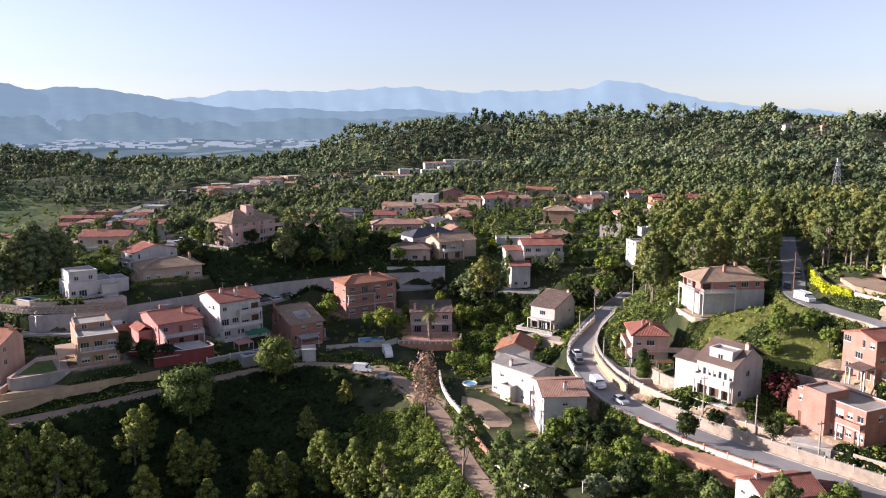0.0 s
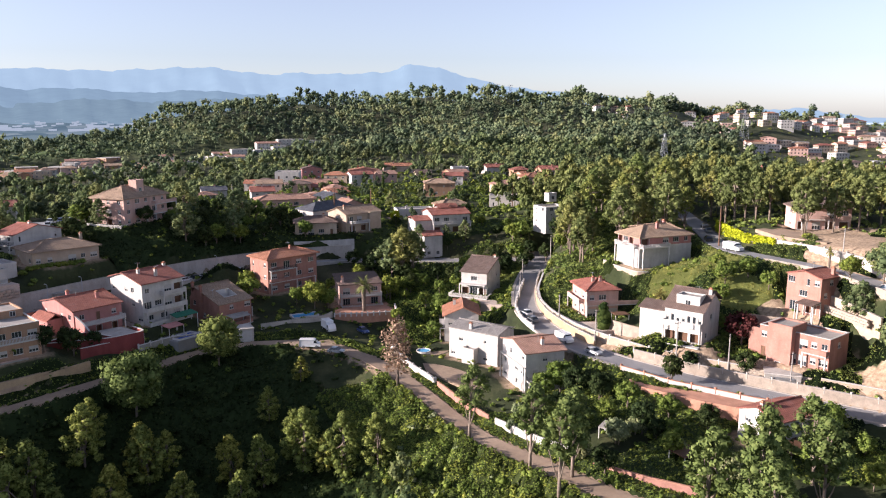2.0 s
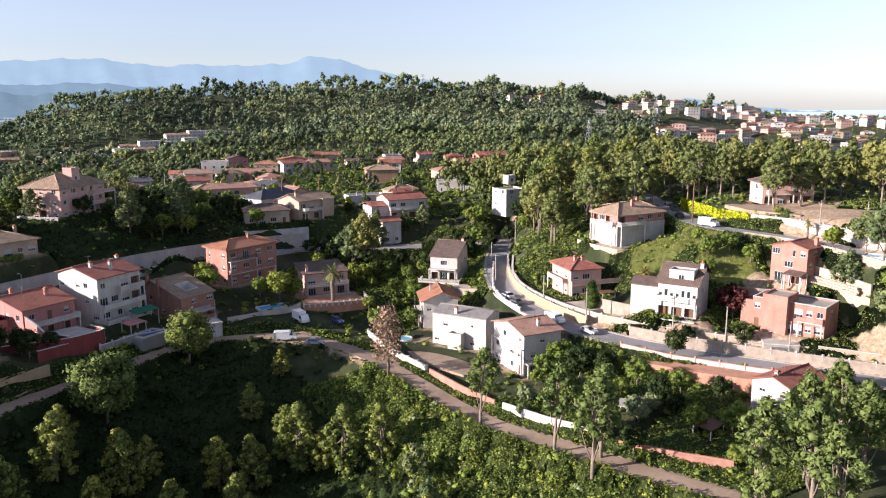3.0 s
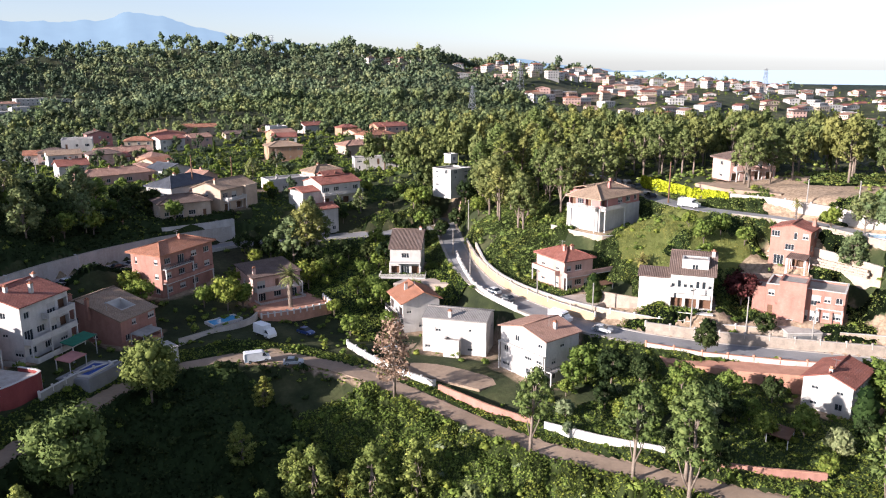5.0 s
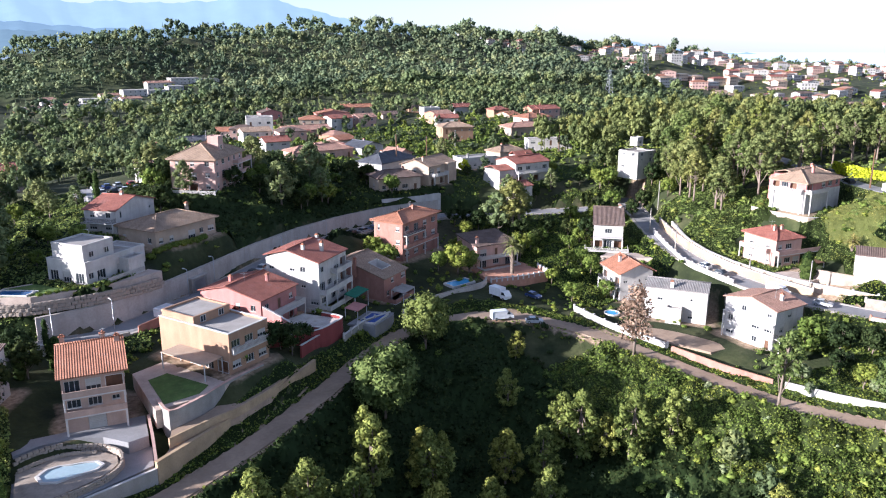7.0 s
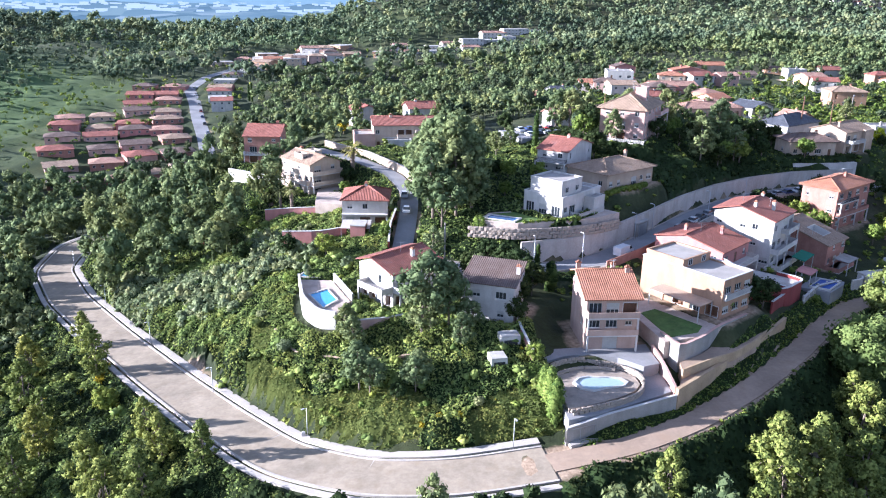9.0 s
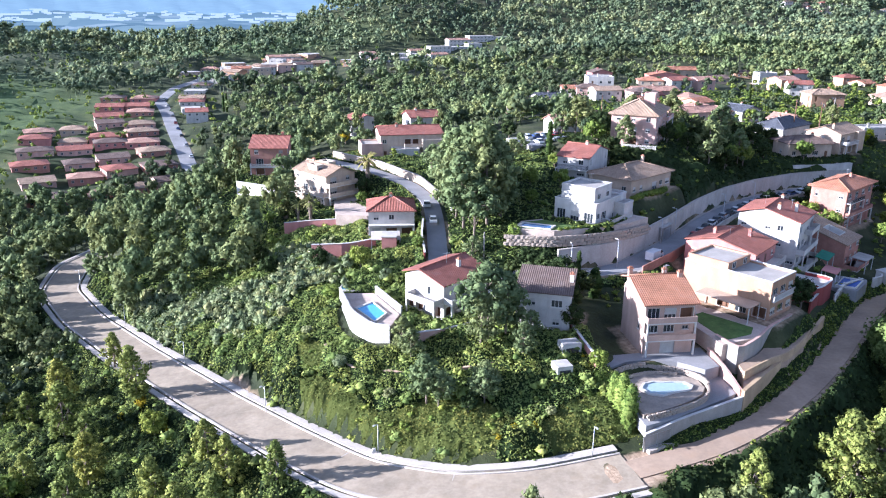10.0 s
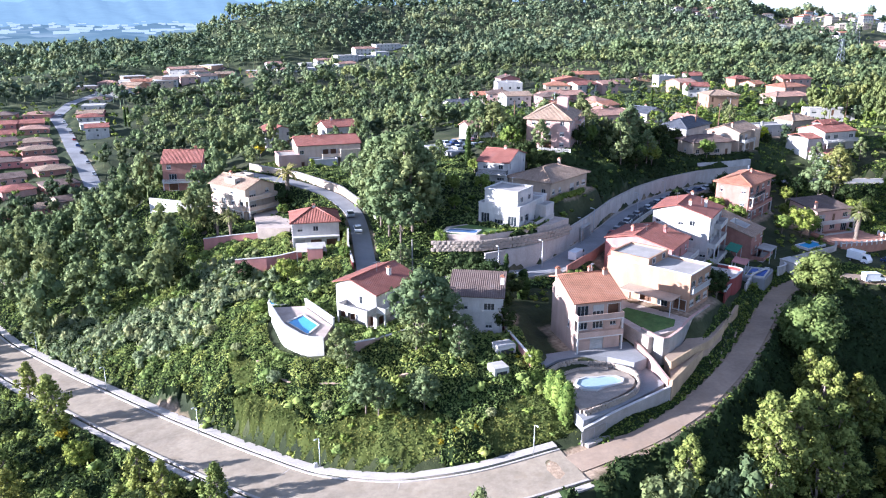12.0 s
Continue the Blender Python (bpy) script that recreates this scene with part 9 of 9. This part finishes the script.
V = resample(ROADS["valley"][1], 18)
for i, p in enumerate(V[1:-1]):
    a, b = V[i], V[i + 2]
    dx, dy = b[0] - a[0], b[1] - a[1]
    n = math.hypot(dx, dy)
    lx, ly, ang = -dy / n, dx / n, math.degrees(math.atan2(dy, dx))
    for off in (16, 33, 51, 69):
        if p[1] < 600 and not (off > 40 and p[1] > 545):
            row_house(p[0] + lx * off + rnd.uniform(-2, 2), p[1] + ly * off + rnd.uniform(-2, 2), ang - 90 + rnd.uniform(-8, 8), "houses of the valley estate", ["brick", "rose", "brick", "tan", "pink"], ("hip", "hip", "gable_x"), (1, 1), (13, 16.5), i)
    if p[1] > 525:
        row_house(p[0] - lx * 15, p[1] - ly * 15, ang - 90 + rnd.uniform(-6, 6), "houses of the valley estate", ["white", "peach", "rose", "white"], ("gable_x", "hip", "flat"), (1, 2), (12, 16), i + 50)
for k in range(26):
    a = rnd.uniform(0, 6.283)
    q = math.sqrt(rnd.uniform(0, 1))
    row_house(-178 + 75 * q * math.cos(a), 722 + 42 * q * math.sin(a), rnd.uniform(-25, 25), "houses at the valley head", FAR_WALLS, ("hip", "gable_x", "flat"), (1, 2), (10, 18), k + 100)
for k, (x, y, w, st) in enumerate([(-92, 728, 16, 1), (-76, 736, 18, 1), (-58, 742, 14, 2), (-40, 738, 16, 1), (-34, 765, 20, 2), (-14, 775, 16, 1), (-8, 800, 24, 2), (14, 806, 26, 2), (36, 812, 22, 1), (-52, 770, 18, 1), (-70, 760, 12, 1), (2, 782, 14, 1), (-100, 745, 12, 2)]):
    small_house(x, y, 12, w, 10, st, "white", "flat" if k % 3 else "gable_x", "tile_pink", "white house in a bright row on the ridge", "white houses on the ridge", k)
for k in range(230):
    x, y = rnd.uniform(400, 1150), rnd.uniform(600, 1000)
    row_house(x, y, rnd.uniform(-30, 10), "houses on the eastern hill", ["white", "white", "white", "cream", "pink"], ("hip", "gable_x", "flat", "gable_y"), (2, 3), (10, 16), k + 200)
for k in range(140):
    row_house(rnd.uniform(430, 960), rnd.uniform(330, 680), rnd.uniform(-30, 10), "houses on the eastern hill", ["white", "white", "white", "cream", "pink"], ("hip", "gable_x", "flat", "gable_y"), (1, 2), (10, 18), k + 600)
for k in range(45):
    row_house(rnd.uniform(900, 1700), rnd.uniform(450, 1250), rnd.uniform(-30, 30), "houses on the eastern plain", FAR_WALLS, ("hip", "gable_x", "flat"), (2, 3), (12, 22), k + 300)
for k in range(16):
    row_house(rnd.uniform(-30, 140), rnd.uniform(395, 500), rnd.uniform(-20, 20), "houses of the village", FAR_WALLS, ("hip", "gable_x"), (1, 2), (9, 13), k + 400)
for k in range(8):
    row_house(rnd.uniform(-60, 20), rnd.uniform(330, 400), rnd.uniform(-10, 25), "houses of the village", FAR_WALLS, ("hip", "gable_x"), (1, 1), (9, 13), k + 450)
# walls and roofs glow pale alike: haze and light put into the material
HAZY = haze_glow_material("hazy_pale_sheds", (0.04, 0.05, 0.06), (0.44, 0.51, 0.57), 0.50)
for k in range(34):
    x, y = rnd.uniform(-1500, 0), rnd.uniform(2300, 3100)
    s = Shape()
    w, d, h = rnd.uniform(20, 90), rnd.uniform(20, 40), rnd.uniform(3, 6)
    s.box(-w / 2, -d / 2, -12, w / 2, d / 2, h)
    root = thing("warehouse", pose(x, y, plain_level(x, y), 0, 0, rnd.uniform(-12, 12)), "long pale industrial shed on the valley floor", "warehouse", "sheds on the valley floor")
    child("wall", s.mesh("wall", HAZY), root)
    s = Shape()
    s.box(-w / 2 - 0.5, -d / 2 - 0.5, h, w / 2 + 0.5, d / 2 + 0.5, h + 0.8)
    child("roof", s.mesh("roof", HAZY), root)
town = Shape()
for k in range(420):
    a, r = rnd.choice((-27, -22, -19, -12, -6, 1, 7)) + rnd.gauss(0, 2.4), rnd.uniform(2500, 3350)
    x, y, w = r * math.sin(radians(a)), r * math.cos(radians(a)), rnd.uniform(5, 11)
    z = plain_level(x, y)
    town.box(x - w, y - 5, z - 6, x + w, y + 5, z + rnd.uniform(3, 6))
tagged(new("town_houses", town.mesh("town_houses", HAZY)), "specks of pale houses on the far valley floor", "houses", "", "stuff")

suburb = SUBURB.mesh("suburb_houses", [M[k] for k in SUBURB_SLOTS])
suburb.polygons.foreach_set("material_index", SUBURB_INDEX)
tagged(new("suburb_houses", suburb), "pale houses with tiled roofs scattered over the eastern hill", "houses", "", "stuff")


# ---------------------------------------------------------------- small buildings and garden things
def canopy(label, m, w, d, h0, h1, material, posts=True, name="canopy", category="canopy"):
    """A sloping roof on posts: w wide, d deep, h0 high at the front and h1 at the back."""
    root = thing(name, m, label, category, "garden canopies")
    s = Shape()
    s.loft([[(0, 0, h0), (w, 0, h0), (w, d, h1), (0, d, h1)], [(0, 0, h0 + 0.14), (w, 0, h0 + 0.14), (w, d, h1 + 0.14), (0, d, h1 + 0.14)]])
    child("cover", s.mesh("cover", M[material]), root)
    if posts:
        for x, y, h in ((0.15, 0.15, h0), (w - 0.15, 0.15, h0), (0.15, d - 0.15, h1), (w - 0.15, d - 0.15, h1)):
            p = Shape()
            p.box(x - 0.07, y - 0.07, -1.2, x + 0.07, y + 0.07, h)
            child("post", p.mesh("post", M["frame"]), root)
    return root


def on_plot(name, u, v, z=0.0, turn=0.0):
    x, y, rot, w, d, base, eave, pad = PLOTS[name]
    c, s = math.cos(radians(rot)), math.sin(radians(rot))
    return pose(x + c * u - s * v, y + s * u + c * v, base + z, 0, 0, rot + turn)


canopy("tan sheet lean-to roof over a terrace", on_plot("peach", -4.2, 1.5), 4.1, 10.5, 2.9, 2.9, "tan")
canopy("green canvas awning over a terrace", on_plot("tall_white", 5.5, -5.6, -1.0), 6.5, 2.8, 2.5, 3.0, "green_cloth")
canopy("red tiled porch roof beside a pool", on_plot("tall_white", 1.0, -8.5, -2.0), 4.5, 3.2, 2.3, 2.6, "rose")
canopy("grey sheet roof over a terrace", on_plot("tawny", 1.0, -4.6), 5.5, 3.4, 2.3, 2.6, "grey")
canopy("dark tiled carport beside a brick house", on_plot("brick_tower", 4.5, -3.4), 4.2, 3.3, 2.5, 3.0, "tile_brown")
canopy("slatted garden pergola above the street", on_plot("red_hip", 4.5, -7.5), 3.6, 3.0, 2.4, 2.4, "brown")
canopy("low porch roof beside a red-roofed house", on_plot("red_hip", 13.0, -0.5), 3.6, 4.5, 2.5, 2.9, "tile_tan")
canopy("pale shade roof below a white house", on_plot("lane_red", 0.5, -9.5, -0.5), 6.5, 6.0, 2.7, 2.9, "pale_concrete")
canopy("brown tiled porch in front of a cottage", on_plot("cottage", -1.0, -4.2, -0.5), 5.0, 3.6, 2.2, 2.7, "brown")
canopy("pale porch roof behind a small house", on_plot("slope_white", 9.5, -3.4, -0.3), 4.0, 3.0, 2.4, 2.7, "trim")
canopy("rusty sheet roof over a garden store", pose(33, 113, gz(33, 113), 0, 0, 20), 4.5, 3.5, 2.2, 2.5, "brown")
canopy("grey sheet roof over a garden store", pose(24, 127, gz(24, 127), 0, 0, -50), 4.0, 3.0, 2.1, 2.4, "grey")


def outbuilding(label, m, w, d, h, wall, door="steel", over=0.15, name="garage"):
    root = thing(name, m, label, "garage", "garages and stores")
    s = Shape()
    s.box(0, 0, -2.5, w, d, h)
    child("wall", s.mesh("wall", M[wall]), root)
    s = Shape()
    s.box(-over, -over, h + 0.003, w + over, d + over, h + 0.22, 0.03)
    child("roof", s.mesh("roof", M["concrete"]), root)
    s = Shape()
    n = 8
    for k in range(n):
        s.box(w * 0.15, -0.05 - 0.02 * (k % 2), 0.05 + k * (h - 0.5) / n, w * 0.85, 0.02, 0.05 + (k + 1) * (h - 0.5) / n)
    child("door", s.mesh("door", M[door]), root, "ribbed roller door")
    return root


outbuilding("grey concrete garage set in the street wall", pose(62.6, 132.2, 14.4, 0, 0, -35), 6.6, 4.0, 3.3, "grey", "steel")
outbuilding("white garage beside the track", pose(-38.4, 201.2, 11.2, 0, 0, 12), 3.6, 4.5, 3.2, "white", "frame")
outbuilding("grey rendered garages in the terrace wall", pose(-84.5, 220.6, 18.7, 0, 0, 40), 5.0, 2.6, 3.2, "grey", "steel")
outbuilding("small white ruined block in the scrub", pose(-128, 167.2, 14.8, 0, 0, 5), 2.6, 2.6, 1.7, "white", "dark", 0.0, "garden_store")
outbuilding("small white garden store", pose(-125.6, 171.6, 16.2, 0, 0, 5), 3.2, 2.4, 1.9, "white", "dark", 0.0, "garden_store")
outbuilding("pink store beside a garden pool", pose(-146, 221.6, 19.8, 0, 0, 80), 4.0, 3.2, 2.5, "rose", "brown", 0.1, "garden_store")
outbuilding("white lean-to store below the street", pose(88, 118.5, gz(88, 118.5), 0, 0, -30), 5.0, 3.5, 2.8, "white", "dark", 0.1, "garden_store")

wall_line("red brick garden wall beside a drive", [(-121.2, 168.2, 17.4), (-121.6, 176, 18.4), (-120.8, 184, 18.6)], "rose", 0.3, 3.0)
wall_line("low pink terrace wall in the slope garden", [(-149.5, 181.4, 17.8), (-143, 182.4, 17.8), (-137.5, 184.6, 17.7)], "pink", 0.35, 2.5, "trim")
wall_line("rose retaining wall on the lane's garden side", [(-141.4, 212, 21.8), (-140.4, 222, 22.8), (-138.6, 231, 23.6)], "red", 0.3, 3.0, "trim")
wall_line("pink garden wall under palms", [(-170, 250, 18.6), (-163, 249.2, 19.2), (-156.5, 247.5, 19.8)], "rose", 0.35, 3.5)
wall_line("low concrete wall on the lane's outer side", [(-132.6, 214, 21.6), (-131.4, 226, 23.0), (-130.4, 240, 24.2)], "pale_concrete", 0.3, 2.0, None)
slab("drive_apron", "pale concrete apron before a garden gate", [(-119.2, 152.0), (-113.6, 153.4), (-114.2, 155.4), (-119.6, 153.6)], 10.35, "kerb", 1.2, "paving")


def gate(label, m, w, h):
    root = thing("metal_gate", m, label, "gate")
    s = bars(w, h, 0.08, 0, 0.06, 1)
    child("gate_frame", s.mesh("gate_frame", M["steel"]), root)
    for k in range(int(w / 0.16)):
        p = Shape()
        p.box(0.1 + k * 0.16, 0.01, 0.08, 0.21 + k * 0.16, 0.05, h - 0.08)
        child("board", p.mesh("board", M["grey"]), root)
    return root


gate("grey sliding steel gate across a drive", pose(-120.0, 152.7, 10.4, 0, 0, 17), 5.2, 1.9)
gate("low white metal gate in a street wall", pose(77.4, 121.4, 14.2, 0, 0, -45), 3.0, 2.0)


def marker(x, y):
    s = Shape()
    s.loft([[(-0.3, -0.25, -0.4), (0.3, -0.25, -0.4), (0.3, 0.25, -0.4), (-0.3, 0.25, -0.4)], [(-0.28, -0.22, 0.9), (0.28, -0.22, 0.9), (0.28, 0.22, 0.9), (-0.28, 0.22, 0.9)],
            [(-0.18, -0.14, 1.02), (0.18, -0.14, 1.02), (0.18, 0.14, 1.02), (-0.18, 0.14, 1.02)]])
    root = thing("meter_box", pose(x, y, gz(x, y)), "small white concrete meter box at the roadside", "box")
    child("body", s.mesh("body", M["white"]), root)


marker(-157.2, 164.6), marker(-197.0, 222.0)


def antenna(m, h):
    root = thing("roof_antenna", m, "thin metal television aerial on a roof", "aerial", "roof aerials")
    s = Shape()
    s.tube([(0, 0, -0.4), (0, 0, h)], 0.035, 5)
    child("mast", s.mesh("mast", M["steel"]), root)
    s = Shape()
    s.tube([(-0.7, 0, h - 0.2), (0.8, 0, h - 0.2)], 0.025, 4)
    child("boom", s.mesh("boom", M["steel"]), root)
    s = Shape()
    for k in range(7):
        s.tube([(-0.6 + k * 0.2, -0.35 + k * 0.03, h - 0.2), (-0.6 + k * 0.2, 0.35 - k * 0.03, h - 0.2)], 0.015, 4)
    tagged(child("elements", s.mesh("elements", M["steel"]), root), "", "", "", "stuff")
    return root


for nm, u, v, up in (("orange", 0.7, 0.72, 2.2), ("tall_white", 0.45, 0.7, 1.7), ("tall_white", 0.6, 0.3, 1.2), ("tawny", 0.1, 0.3, 1.4), ("red", 0.4, 0.5, 1.6), ("brick_block", 0.6, 0.5, 1.4), ("white_shed", 0.7, 0.5, 1.5), ("red_hip", 0.4, 0.5, 1.4),
                     ("grey_gable", 0.6, 0.6, 2.0), ("villa", 0.6, 0.5, 1.8), ("brick_tower", 0.5, 0.4, 0.9), ("orange_gable", 0.5, 0.5, 1.9), ("cottage", 0.3, 0.5, 1.3), ("slope_white", 0.5, 0.5, 1.7), ("cubist", 0.5, 0.5, 3.0), ("mansion", 0.5, 0.5, 4.2), ("lane_cream", 0.5, 0.4, 1.7)):
    w, d, base, eave = PLOTS[nm][3], PLOTS[nm][4], PLOTS[nm][5], PLOTS[nm][6]
    antenna(on_plot(nm, w * u, d * v, eave - base + up, u * 300), 2.0)

# clipped and flowering shrubs that stand apart
ball = bush(300, 2.0, 120, 0.2, "broad", "clipped round bright green shrub", 14)
place(ball, -121.7, 166.2, 1.05, 0), place(ball, -124.5, 163.5, 0.6, 40)
gold = bush(301, 1.3, 90, 0.16, "gold", "yellow flowering broom bush on the slope")
for x, y, s in ((-136.9, 159.2, 0.9), (-134.4, 159.6, 1.1), (-199.4, 195.4, 1.2), (-195.6, 195.8, 1.3), (-196.5, 199.5, 1.1), (-190, 186, 0.7), (-140, 158.5, 0.6)):
    place(gold, x, y, s, x * 40 % 360)
plum = bush(302, 3.2, 110, 0.3, "plum", "wide dusky purple shrub at the wood's edge", 14)
place(plum, -188.5, 254, 1.2, 0), place(plum, -184.5, 251, 0.9, 70)
hedge = bush(303, 1.0, 90, 0.16, "broad", "clipped green hedge along a terrace", 12)
for k in range(9):
    place(hedge, -113.5 + 1.45 * k, 209.3 + 0.17 * k, 0.75, k * 50, 0.1, 26.2)
for k in range(11):
    place(hedge, -92 + 1.5 * k * 0.84, 223.6 + 1.5 * k * 0.55, 1.2, k * 50, 0.1)
retire([ball, gold, plum, hedge])
cone = column_tree(310, 6.5, 1.3, "broad", "dense green columnar hedge conifer")
for x, y, s in ((-120.3, 157.2, 1.0), (-120.6, 159.4, 0.95), (-121, 161.4, 0.8)):
    place(cone, x, y, s, x * 70 % 360)
retire([cone])
